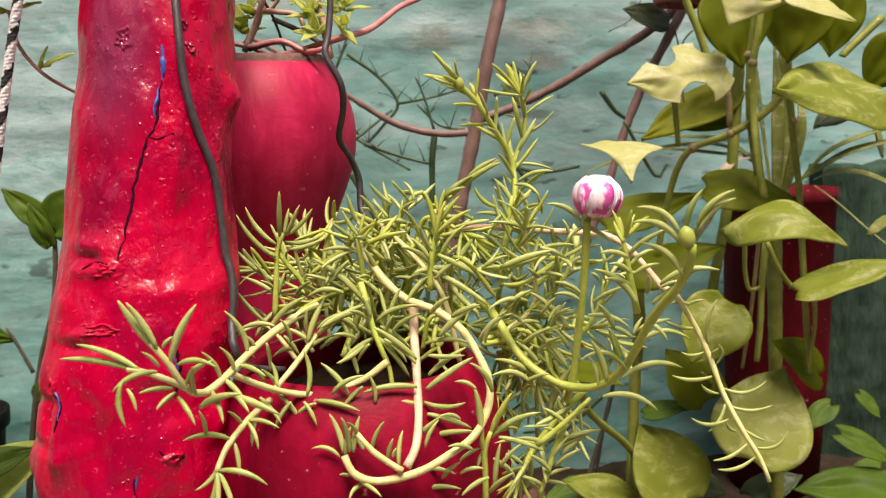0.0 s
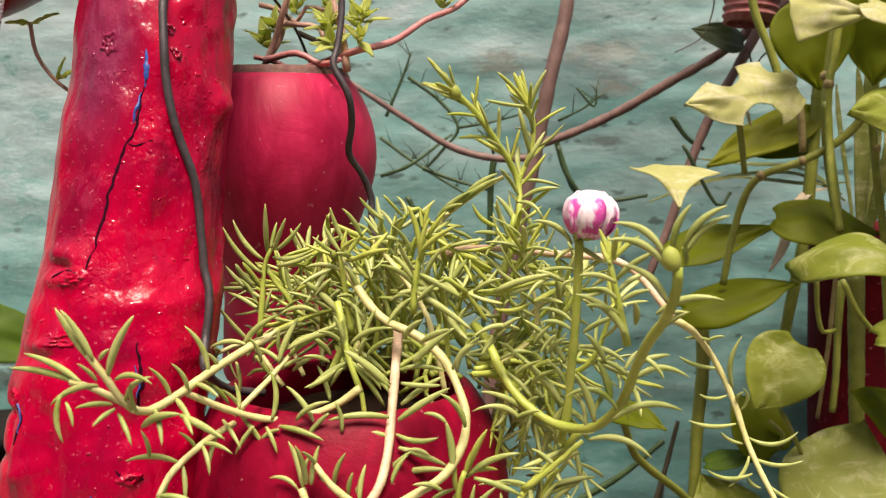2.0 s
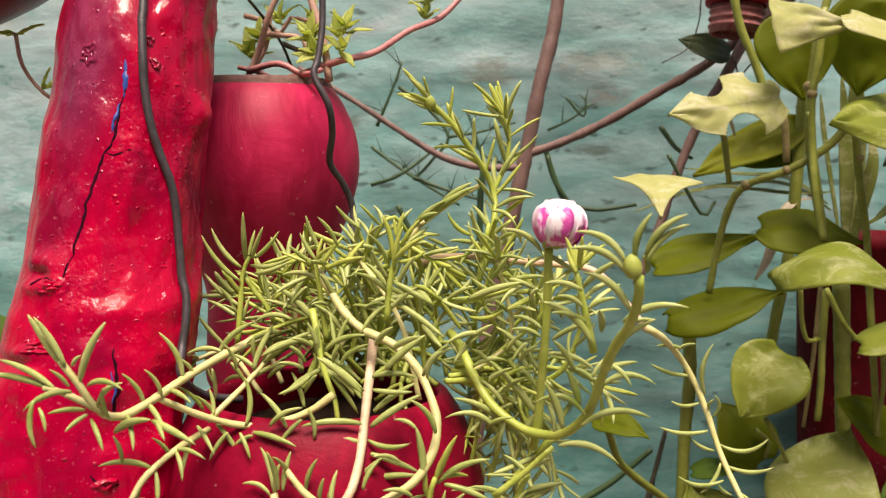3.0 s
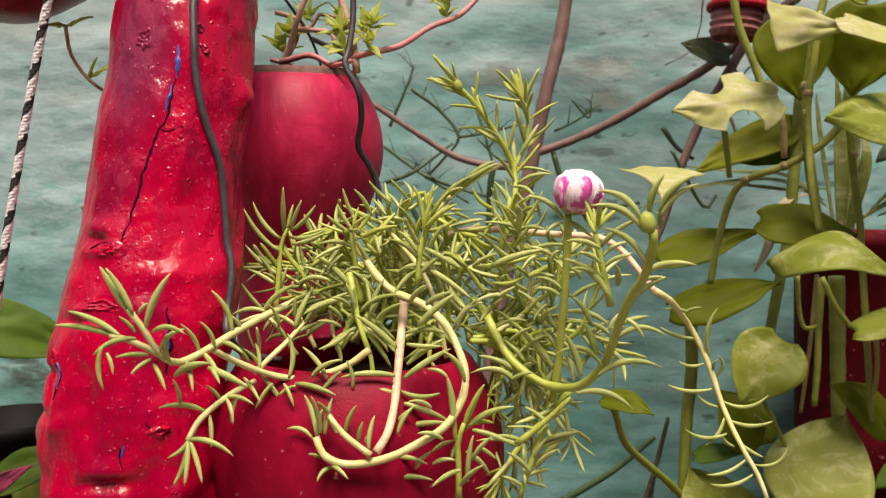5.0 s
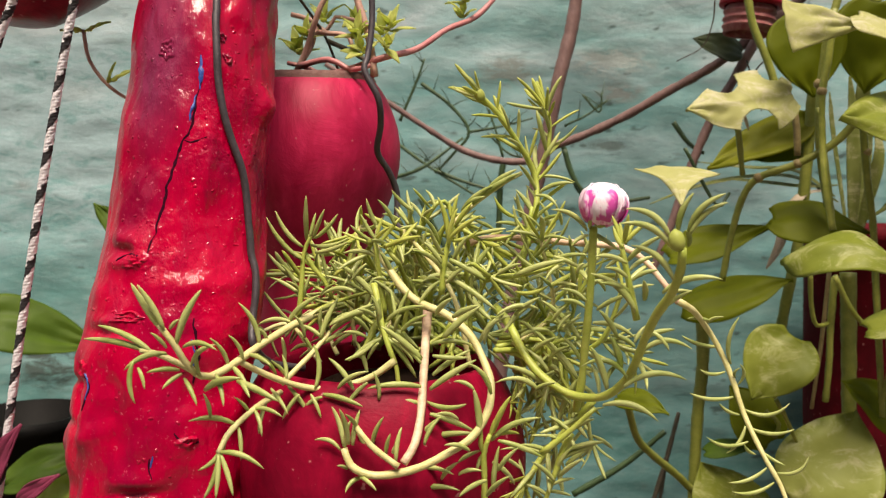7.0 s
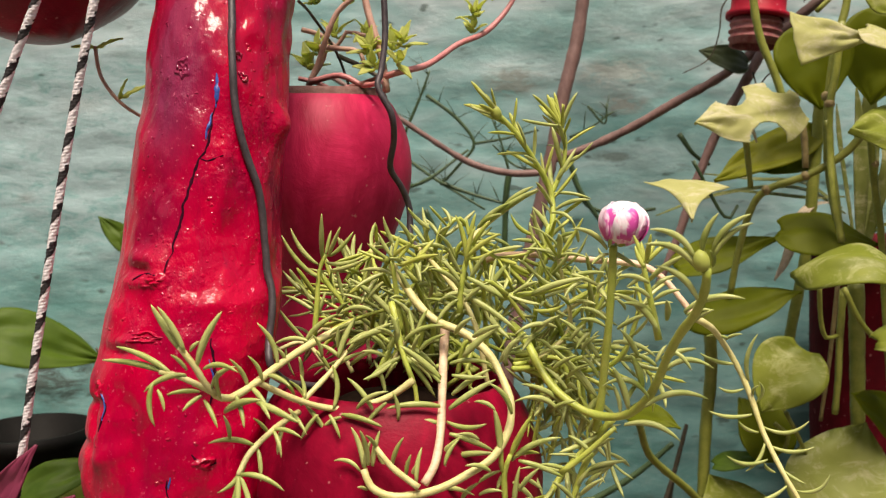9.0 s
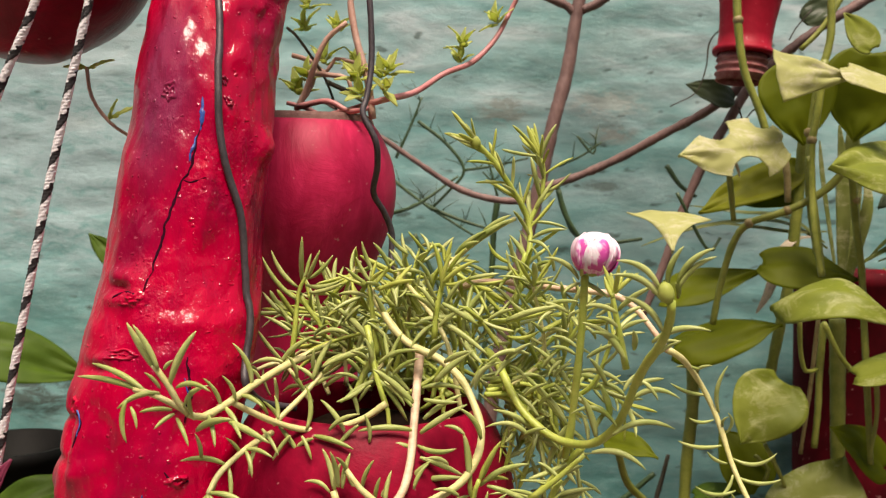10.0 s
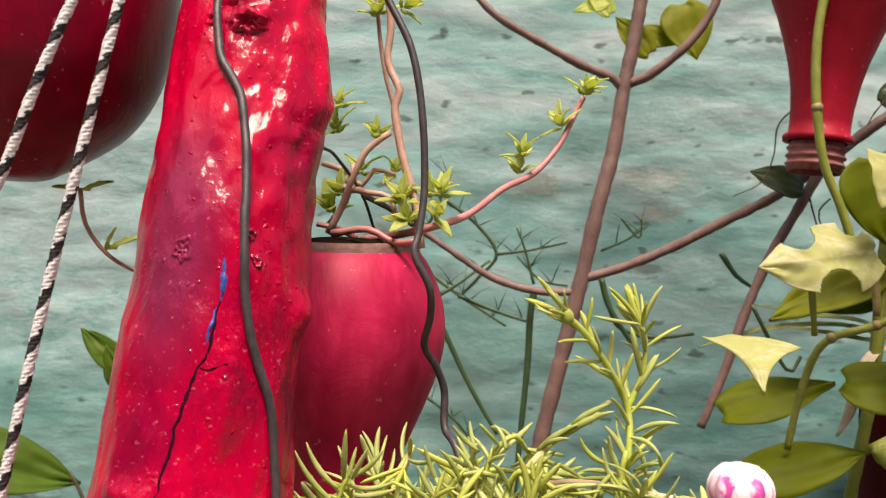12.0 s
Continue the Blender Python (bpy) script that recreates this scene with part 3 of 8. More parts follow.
def off_trunk(p, lift=0.0):
    """The place on the paint nearest to p around the post, lift above it."""
    p = Vector(p)
    c, ring = trunk_axis(p.z)
    a = math.atan2(p.x - c.x, -(p.y - c.y))
    q = ring[round(a / (2 * math.pi) * SID) % SID]
    r = math.hypot(q[0] - c.x, q[1] - c.y) + lift
    return Vector((c.x + r * math.sin(a), c.y - r * math.cos(a), p.z))


def stroke(name, points, width, mat, label="", lift=0.0, wander=0.0009):
    """A shallow strip that lies in the face of the post: an open split or a run of paint."""
    ln = [Vector(p) for p in smooth_line(points, 0.0010)]
    ln = [off_trunk(p + Vector((wander * noise.noise(p * 300), 0, 0))) for p in ln]
    g = Geo()
    vs, fs = [], []
    for i, p in enumerate(ln):
        s = i / (len(ln) - 1)
        w = width * (0.35 + 0.65 * math.sin(math.pi * min(0.97, max(0.03, s)))) * (1 + 0.8 * noise.noise(p * 420))
        for o, h in ((-1, -0.0003), (-0.6, 0.00018 + lift), (0.6, 0.00018 + lift), (1, -0.0003)):
            c, _ = trunk_axis(p.z)
            nv = Vector((p.x - c.x, p.y - c.y, 0)).normalized()
            ahead = (ln[min(i + 1, len(ln) - 1)] - ln[max(i - 1, 0)]).normalized()
            sv = ahead.cross(nv).normalized()
            vs.append(p + sv * (o * w) + nv * h)
    for i in range(len(ln) - 1):
        for k in range(3):
            fs.append((i * 4 + k, i * 4 + k + 1, i * 4 + k + 5, i * 4 + k + 4))
    g.add(vs, fs)
    return part(name, g, mat, post, label)


stroke("split", [(-0.0720, 0.3110, 1.2510), (-0.0740, 0.3060, 1.2340), (-0.0760, 0.3050, 1.2290), (-0.0790, 0.3010, 1.2180), (-0.0810, 0.2970, 1.2040), (-0.0840, 0.2910, 1.1880)], 0.0007, CRACK, "long dark split in the wood")
stroke("split", [(-0.0760, 0.3050, 1.2290), (-0.0730, 0.3050, 1.2280), (-0.0690, 0.3080, 1.2300)], 0.0005, CRACK, "short side split")
stroke("split", [(-0.0960, 0.2930, 1.1850), (-0.0930, 0.2920, 1.1870), (-0.0880, 0.2910, 1.1870), (-0.0840, 0.2910, 1.1860)], 0.0007, CRACK, "dark edge of a healed knot")
stroke("split", [(-0.0710, 0.2800, 1.1260), (-0.0680, 0.2810, 1.1220), (-0.0640, 0.2840, 1.1220)], 0.0009, CRACK, "dark notch under a blister of paint")
stroke("split", [(-0.0780, 0.2760, 1.1180), (-0.0770, 0.2750, 1.1110)], 0.0005, CRACK, "short dark split")
stroke("split", [(-0.0670, 0.2890, 1.1650), (-0.0660, 0.2880, 1.1560), (-0.0660, 0.2860, 1.1420)], 0.0009, CRACK, "dark split by the pot")
stroke("split", [(-0.1060, 0.2880, 1.1470), (-0.1010, 0.2830, 1.1420), (-0.1020, 0.2820, 1.1330)], 0.0006, CRACK, "dark split")
stroke("paint_streak", [(-0.0730, 0.3140, 1.2610), (-0.0720, 0.3120, 1.2550), (-0.0720, 0.3100, 1.2480)], 0.0011, BLUE, "streak of bright blue paint", 0.0001, 0.0002)
stroke("paint_streak", [(-0.1030, 0.2860, 1.1470), (-0.1010, 0.2840, 1.1430), (-0.1010, 0.2820, 1.1370)], 0.0004, BLUE, "old blue paint showing through", 0.0002)
stroke("paint_streak", [(-0.0770, 0.2760, 1.1190), (-0.0770, 0.2760, 1.1150)], 0.0004, BLUE, "old blue paint showing through", 0.0002)
stroke("paint_streak", [(-0.0670, 0.2870, 1.1580), (-0.0660, 0.2870, 1.1530), (-0.0660, 0.2860, 1.1480)], 0.0004, BLUE, "old blue paint showing through", 0.0002)
stroke("paint_streak", [(-0.0730, 0.3100, 1.2460), (-0.0740, 0.3080, 1.2410), (-0.0750, 0.3070, 1.2360)], 0.0006, BLUE, "thin run of blue paint", 0.0002)



def knot(p, w, h, rise=0.0010, seed=0):
    """A crumpled scar of bark under the paint: wrinkled rings round a sunken middle."""
    p = off_trunk(p)
    c, _ = trunk_axis(p.z)
    nv = Vector((p.x - c.x, p.y - c.y, 0)).normalized()
    tv = Vector((-nv.y, nv.x, 0))
    vs, fs = [], []
    RN, AN = 10, 30
    for i in range(RN + 1):
        s = i / RN
        for k in range(AN):
            a = 2 * math.pi * k / AN
            jag = 1 + 0.6 * noise.noise(Vector((math.cos(a) * 1.9 + seed, math.sin(a) * 1.6, s)))
            u, v = s * jag * w * math.cos(a), s * jag * h * math.sin(a)
            up = rise * (math.sin(s * 9.5 + seed) * 0.45 + 0.5 + 1.1 * noise.noise(Vector((u * 900, v * 900, seed)))) * (1 - s ** 3) - 0.0008 * s ** 4 - rise * 0.8 * math.exp(-(s / 0.22) ** 2)
            off = off_trunk(p + tv * u + Vector((0, 0, v)))
            vs.append(off + nv * (up + 0.0001))
    for i in range(RN):
        for k in range(AN):
            k2 = (k + 1) % AN
            fs.append((i * AN + k, i * AN + k2, (i + 1) * AN + k2, (i + 1) * AN + k))
    g = Geo()
    g.add(vs, fs)
    return part("knot", g, SCAR if w < 0.003 else ENAMEL, post, "crumpled dark knot in the bark")


for p, w, h, r, sd in (((-0.0850, 0.3120, 1.2630), 0.0040, 0.0046, 0.0009, 1), ((-0.0660, 0.3180, 1.2680), 0.0022, 0.0024, 0.0008, 2), ((-0.0650, 0.3180, 1.2600), 0.0028, 0.0028, 0.0009, 3), ((-0.0760, 0.3360, 1.3390), 0.0095, 0.0070, 0.0018, 4), ((-0.0890, 0.3350, 1.3400), 0.0042, 0.0056, 0.0011, 5), ((-0.0870, 0.2900, 1.1850), 0.0080, 0.0034, 0.0010, 6), ((-0.0880, 0.2840, 1.1660), 0.007, 0.0022, 0.0009, 8), ((-0.1040, 0.2860, 1.1470), 0.0050, 0.0040, 0.0010, 9), ((-0.0670, 0.2820, 1.1230), 0.0060, 0.0034, 0.0010, 11)):
    knot(p, w, h, r, sd)

# ---- hanging pots ----


def round_pot(name, centre, R, top, rim, bottom, mat, label, group, soil_drop=0.006, outline=None):
    """A ball-shaped pot with a drawn-in mouth, a lip and soil inside. top: height of the mouth over the centre."""
    ob = thing(name, label, "pot", group, at=(centre[0], centre[1], centre[2] - bottom))
    prof = []
    a0, a1 = -math.asin(min(1, bottom / R / 1.0001)) if bottom < R else -math.pi / 2, math.acos(rim / R)
    for i in range(33):
        a = a0 + (a1 - a0) * i / 32
        r = R * math.cos(a) ** (0.88 if a > 0 else 1.0)
        h = (R * math.sin(a)) * (top / (R * math.sin(a1)) if a > 0 else bottom / (R * abs(math.sin(a0))))
        prof.append((r, h))
    if outline:
        prof = [(p.x, p.z) for p in smooth_line([(R * f, 0, h) for f, h in outline], 0.003)]
    prof = [(0.0001, prof[0][1])] + prof
    prof += [(rim * 0.99, top + 0.0015), (rim * 0.96, top + 0.0018), (rim * 0.93, top + 0.0005), (rim * 0.92, top - 0.004), (rim * 0.98, top - 0.016)]
    g = Geo()
    lathe(g, prof, centre, 72, 0.03)
    part("shell", g, mat, ob)
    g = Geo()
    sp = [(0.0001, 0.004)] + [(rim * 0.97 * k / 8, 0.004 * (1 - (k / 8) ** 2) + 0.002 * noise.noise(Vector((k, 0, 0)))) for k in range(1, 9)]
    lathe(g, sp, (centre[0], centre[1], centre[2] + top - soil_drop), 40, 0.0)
    part("soil", g, SOIL, ob, "potting soil, darkened for shade")
    return ob


UP = Vector((-0.0640, 0.4200, 1.2200))
BALL = ((0.20, -0.098), (0.58, -0.095), (0.60, -0.075), (0.58, -0.055), (0.64, -0.042), (0.79, -0.025), (0.93, -0.008), (0.99, 0.003), (1.0, 0.013), (0.97, 0.023), (0.89, 0.0325), (0.80, 0.0395), (0.71, 0.0440))  # share of the radius, height over the centre
upper = round_pot("hanging_pot", UP, 0.0455, 0.0440, 0.0325, 0.098, CRIMSON, "ball-shaped crimson pot hung beside the trunk post", "hanging pots", outline=BALL)
g = Geo()
lathe(g, [(0.0338, 0.0405), (0.0334, 0.0440), (0.0322, 0.0464), (0.0306, 0.0466), (0.0296, 0.0440), (0.0294, 0.0400)], UP, 72, 0.03)
part("rim_crust", g, CRUST, upper, "dusty brown crust on the lip")
LO = Vector((-0.0090, 0.3340, 1.1040))
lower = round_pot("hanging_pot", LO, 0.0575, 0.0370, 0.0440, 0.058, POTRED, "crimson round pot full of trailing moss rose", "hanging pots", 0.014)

# cables that carry the lower pot
cab = thing("black_cable", "black rubber-covered wire running down the red trunk", "wire", "pot hangers", at=(-0.0510, 0.3000, 1.1640))
WIRE = [off_trunk(p, 0.0012) for p in smooth_line([(-0.0910, 0.3420, 1.3590), (-0.0870, 0.3360, 1.3420), (-0.0830, 0.3310, 1.3260), (-0.0750, 0.3280, 1.3140), (-0.0710, 0.3240, 1.2960), (-0.0690, 0.3190, 1.2780), (-0.0690, 0.3180, 1.2750), (-0.0670, 0.3140, 1.2530), (-0.0640, 0.3130, 1.2360), (-0.0600, 0.3150, 1.2190), (-0.0560, 0.3140, 1.1990), (-0.0550, 0.3120, 1.1800), (-0.0540, 0.3070, 1.1630)], 0.006)] + [Vector((-0.0490, 0.3000, 1.1540)), Vector((-0.0470, 0.3120, 1.1450)), Vector((-0.0370, 0.3220, 1.1410))]
stem("wire", WIRE, 0.0015, CABLE, cab, wob=0.05, step=0.002)
cab = thing("black_cable", "kinked black wire hanging in front of the round pot", "wire", "pot hangers", at=(-0.0180, 0.3800, 1.2550))
stem("wire", [(-0.0480, 0.3920, 1.3750), (-0.0390, 0.3900, 1.3590), (-0.0300, 0.3880, 1.3410), (-0.0250, 0.3860, 1.3170), (-0.0230, 0.3840, 1.2890), (-0.0240, 0.3800, 1.2710), (-0.0250, 0.3770, 1.2630), (-0.0190, 0.3770, 1.2510), (-0.0190, 0.3820, 1.2400), (-0.0220, 0.3880, 1.2280), (-0.0180, 0.3940, 1.2190), (-0.0150, 0.3980, 1.2090), (-0.0140, 0.3950, 1.1950), (-0.0070, 0.3850, 1.1860), (0.0030, 0.3740, 1.1440)], 0.0015, CABLE, cab, wob=0.05, step=0.002)
cab = thing("thin_hanger_wire", "thin dark wire holding the round pot to the post", "wire", "pot hangers", at=(-0.0610, 0.3800, 1.3020))
stem("wire", [(-0.0610, 0.3780, 1.3020), (-0.0620, 0.4000, 1.3010), (-0.0580, 0.4300, 1.2880), (-0.0550, 0.4450, 1.2720)], 0.0007, TWIG, cab, step=0.003)

# ---- the big bowl above, and the ropes ----
g = Geo()
BO = Vector((-0.1850, 0.3720, 1.3490))
prof = [(0.0001, -0.0615), (0.012, -0.0610), (0.018, -0.0585), (0.029, -0.0520), (0.043, -0.0420), (0.0535, -0.027), (0.0585, -0.010), (0.061, 0.012), (0.063, 0.045), (0.065, 0.072), (0.069, 0.074), (0.069, 0.079), (0.063, 0.079), (0.060, 0.070), (0.057, 0.01), (0.04, -0.035), (0.0001, -0.05)]
lathe(g, [(max(0.0001, p.x), p.z) for p in smooth_line([(r, 0, h) for r, h in prof], 0.004)], BO, 96, 0.03)
bowl = thing("hanging_bowl", "large dark maroon bowl planter hung above, in ropes", "pot", at=BO + Vector((0, 0, -0.0615)))
part("bowl", g, BOWLRED, bowl)


def rope(points, label):
    """A laid rope: pale yarn with one black strand winding round it."""
    ob = thing("rope", label, "rope", "ropes of the bowl", at=points[-1])
    ln = smooth_line(points, 0.0004)
    g = Geo()
    S, TURN, R0 = 24, 0.0135, 0.00150
    vs, fs, ms = [], [], []
    u = Vector((1, 0, 0))
    run = 0.0
    for i, p in enumerate(ln):
        t = (ln[min(i + 1, len(ln) - 1)] - ln[max(i - 1, 0)]).normalized()
        u = (u - t * u.dot(t)).normalized()
        w = t.cross(u)
        run += (p - ln[i - 1]).length if i else 0.0
        for k in range(S):
            a = 2 * math.pi * (k / S + run / TURN)
            r = R0 * (0.93 + 0.12 * abs(math.sin(4 * math.pi * k / S)) + 0.07 * math.sin(3 * a - run * 5200) + 0.10 * noise.noise(p * 1100 + Vector((k * 0.7, 0, 0))))
            vs.append(p + r * (math.cos(a) * u + math.sin(a) * w))
    for i in range(len(ln) - 1):
        for k in range(S):
            k2 = (k + 1) % S
            fs.append((i * S + k, i * S + k2, (i + 1) * S + k2, (i + 1) * S + k))
            edge = 9.0 + 2.2 * noise.noise(Vector((i * 0.22, 0, 5))) + 1.5 * math.sin(i * 0.9)
            lead = 1.5 * noise.noise(Vector((i * 0.3, 7, 5)))
            ms.append(1 if lead < k < edge else 0)
    g.add(vs, fs)
    g.m = ms
    part("cord", g, [WHITE_YARN, BLACK_YARN], ob)
    return ob


rope([(-0.0960, 0.3000, 1.3670), (-0.0960, 0.2940, 1.3430), (-0.1060, 0.2900, 1.2910), (-0.1160, 0.2900, 1.2490), (-0.1250, 0.2890, 1.2040), (-0.1340, 0.2890, 1.1580), (-0.1410, 0.2890, 1.1200), (-0.1470, 0.2890, 1.0890)], "black and white braided rope hanging from the bowl")
rope([(-0.0990, 0.3000, 1.3730), (-0.1050, 0.2940, 1.3500), (-0.1100, 0.2900, 1.3330), (-0.1190, 0.2880, 1.3090), (-0.1270, 0.2870, 1.2860), (-0.1370, 0.2870, 1.2640), (-0.1530, 0.2870, 1.2260)], "black and white braided rope running aslant from the bowl")

# ---- the moss rose in the lower pot ----
rng = random.Random(5)
NEEDLES = [needle_mesh("needle_leaf", b, NEEDLE, f, sway=w) for b, f, w in ((0.08, 1.05, 0.2), (0.25, 0.95, 0.0), (0.38, 1.1, -0.25), (-0.16, 1.1, 0.3), (-0.34, 1.0, 0.05), (0.5, 0.92, 0.12), (0.16, 1.2, -0.2), (0.75, 0.9, 0.1))]
YOUNGS = [needle_mesh("young_leaf", b, YOUNG, f) for b, f in ((0.08, 1.0), (0.2, 0.9), (0.0, 1.05), (-0.12, 0.95))]
moss = thing("moss_rose", "trailing moss rose with needle leaves, one pink-white bud and yellowish stems", "plant", at=LO + Vector((0, 0, 0.02)))
rest = {0: Geo(), 1: Geo()}


def put_leaf(base, way, facing, length, young, parent):
    """One needle leaf: an object of its own on the main stems, joined in the thick of the plant."""
    me = rng.choice(YOUNGS if young else NEEDLES)
    m = frame_of(base, way, facing) @ Matrix.Diagonal((length, min(length, 0.0155) * rng.uniform(0.85, 1.15), 0.5 * length + 0.5 * min(length, 0.0155), 1))
    hollow = abs(base[0] - LO.x) < 0.040 and base[1] < LO.y + 0.012 and 0.026 < base[2] - LO.z < 0.062
    if not parent and hollow and rng.random() < 0.85:
        return
    if parent == moss:
        ob = new("leaf", me)
        ob.parent = parent
        ob.matrix_parent_inverse = moss.matrix_basis.inverted()
        ob.matrix_basis = m
    else:
        rest[1 if young else 0].add([m @ v.co for v in me.vertices], [tuple(p.vertices) for p in me.polygons])


def clothe(line, parent, first=0.1, gap=0.004, length=0.0156, spread=62, tuft=7, young=0.3, grow=1.0, droop=0.0):
    """Leaves in a spiral along a stem, closer at its end, and a tuft at the tip."""
    total = sum((b - a).length for a, b in zip(line, line[1:]))
    s, turn, along, i = total * first, rng.uniform(0, 6.28), 0.0, 0
    while i < len(line) - 1:
        d = (line[i + 1] - line[i]).length
        while along + d >= s and s < total:
            t = (line[i + 1] - line[i]).normalized()
            u = t.orthogonal().normalized()
            w = t.cross(u)
            out = math.cos(turn) * u + math.sin(turn) * w
            sp = radians(spread + rng.uniform(-16, 16))
            way = t * math.cos(sp) + out * math.sin(sp) + Vector((0, 0, -droop))
            f = s / total
            p = line[i] + (line[i + 1] - line[i]) * ((s - along) / d)
            put_leaf(p, way, t + out * 0.2, length * rng.uniform(0.7, 1.15) * (1 - 0.1 * f), rng.random() < young * f, parent)
            turn += 2.4 + rng.uniform(-0.4, 0.4)
            s += gap * rng.uniform(0.6, 1.4) * (1.15 - 0.45 * f) / grow
        along += d
        i += 1
    t = (line[-1] - line[-3]).normalized()
    u = t.orthogonal().normalized()
    w = t.cross(u)
    for k in range(tuft):
        a = k * 2.4 + turn
        out = math.cos(a) * u + math.sin(a) * w
        sp = radians(rng.uniform(8, 48))
        put_leaf(line[-1] - t * 0.002 * rng.random(), t * math.cos(sp) + out * math.sin(sp), t * -0.5 + out, length * rng.uniform(0.65, 1.1), rng.random() < young + 0.25, parent)


def grown(parent, *leaves):
    """Leaves set one by one: base, tip, bulge to the upper (+) or lower (-) side as a share of the length, breadth, young or not."""
    for base, tip, bulge, broad, young in leaves:
        base, tip = Vector(base), Vector(tip)
        d = tip - base
        side = Vector((-d.z, 0, d.x)) if d.x > 0 else Vector((d.z, 0, -d.x))
        side.normalize()
        deep = d.cross(side).normalized()
        half = (0.4 + 0.6 * broad) * (0.00052 + 0.026 * min(d.length, 0.019))
        vs, fs = [], []
        R, S = 10, 6
        for i in range(R + 1):
            s = i / R
            w = half * (math.sin(math.pi * (0.13 + 0.82 * s ** 0.9)) ** 0.72) * (0.5 if i == R else 1.0)
            c = base + d * s + side * (bulge * d.length * 4 * s * (1 - s)) + deep * (0.12 * d.length * s * (1 - s))
            for k in range(S):
                a = 2 * math.pi * k / S
                vs.append(c + side * (w * math.cos(a)) + deep * (0.8 * w * math.sin(a)))
        for i in range(R):
            for k in range(S):
                k2 = (k + 1) % S
                fs.append((i * S + k, i * S + k2, (i + 1) * S + k2, (i + 1) * S + k))
        fs += [tuple(range(S - 1, -1, -1)), tuple(R * S + k for k in range(S))]
        g = Geo()
        g.add(vs, fs)
        part("leaf", g, YOUNG if young else NEEDLE, parent)


def shoot(points, radius, mat, tip=None, **kw):
    ob, ln = stem("stem", points, radius, mat, moss, tip or radius * 0.7, 8, 0.15, step=0.002)
    clothe(ln, ob, **kw)
    return ob, ln


# the shoots that reach out across the post
shoot([(-0.0216, 0.313, 1.1672), (-0.0283, 0.307, 1.1643), (-0.0349, 0.297, 1.1609), (-0.0403, 0.283, 1.1569), (-0.0441, 0.268, 1.1532), (-0.0473, 0.258, 1.1515), (-0.0503, 0.254, 1.1532)], 0.0015, MOSS_STEM, 0.0012, first=2.0, tuft=0)
shoot([(-0.0503, 0.254, 1.1532), (-0.0525, 0.251, 1.1578), (-0.0544, 0.249, 1.1629), (-0.0568, 0.248, 1.1667), (-0.0589, 0.248, 1.1693)], 0.0011, MOSS_STEM, 0.0009, first=2.0, tuft=0)
shoot([(-0.0487, 0.256, 1.1517), (-0.0533, 0.254, 1.1551), (-0.0589, 0.254, 1.1576), (-0.0647, 0.255, 1.1592), (-0.0694, 0.256, 1.1596)], 0.0012, MOSS_STEM, 0.0009, first=2.0, tuft=0)
shoot([(-0.0353, 0.29, 1.1392), (-0.0381, 0.282, 1.1379), (-0.0401, 0.275, 1.1364), (-0.0423, 0.267, 1.1339), (-0.0437, 0.262, 1.1315), (-0.0451, 0.258, 1.1269)], 0.0012, MOSS_STEM, 0.0009, first=2.0, tuft=0)
grown(moss, ((-0.0582, 0.248, 1.1679), (-0.0667, 0.246, 1.1823), -0.03, 1.5, 0), ((-0.057, 0.247, 1.1683), (-0.0636, 0.244, 1.182), 0.02, 1.3, 0), ((-0.054, 0.249, 1.1635), (-0.0452, 0.248, 1.1803), 0.05, 1.3, 0), ((-0.0556, 0.248, 1.168), (-0.0521, 0.247, 1.1713), 0.05, 1.0, 0), ((-0.0572, 0.249, 1.162), (-0.0609, 0.246, 1.1673), 0.05, 1.0, 0), ((-0.0679, 0.256, 1.1597), (-0.0924, 0.262, 1.1618), 0.03, 1.1, 0), ((-0.0654, 0.255, 1.1596), (-0.0855, 0.259, 1.1669), 0.04, 1.1, 0), ((-0.0598, 0.254, 1.1594), (-0.0719, 0.25, 1.1546), 0.12, 1.1, 0), ((-0.0694, 0.251, 1.1573), (-0.0686, 0.25, 1.144), -0.1, 1.1, 0), ((-0.0679, 0.251, 1.1552), (-0.0648, 0.249, 1.149), 0.08, 1.0, 0))
grown(moss, ((-0.0551, 0.253, 1.1545), (-0.0639, 0.249, 1.1542), 0.06, 1.0, 0), ((-0.0544, 0.253, 1.1533), (-0.059, 0.249, 1.1492), 0.06, 1.0, 0), ((-0.0541, 0.254, 1.1516), (-0.0478, 0.249, 1.1445), 0.05, 1.1, 0), ((-0.0508, 0.252, 1.1559), (-0.0419, 0.25, 1.1633), 0.14, 1.0, 0), ((-0.0523, 0.25, 1.1623), (-0.0396, 0.246, 1.1623), 0.14, 1.0, 0), ((-0.0487, 0.254, 1.1523), (-0.0479, 0.25, 1.1617), 0.06, 1.0, 0), ((-0.0488, 0.257, 1.1473), (-0.035, 0.252, 1.1527), 0.08, 1.5, 0), ((-0.0408, 0.264, 1.1489), (-0.025, 0.258, 1.1443), 0.03, 1.4, 0), ((-0.04, 0.264, 1.1491), (-0.0343, 0.258, 1.1451), 0.05, 1.2, 0), ((-0.0485, 0.26, 1.1378), (-0.0488, 0.256, 1.1465), 0.05, 1.0, 0))
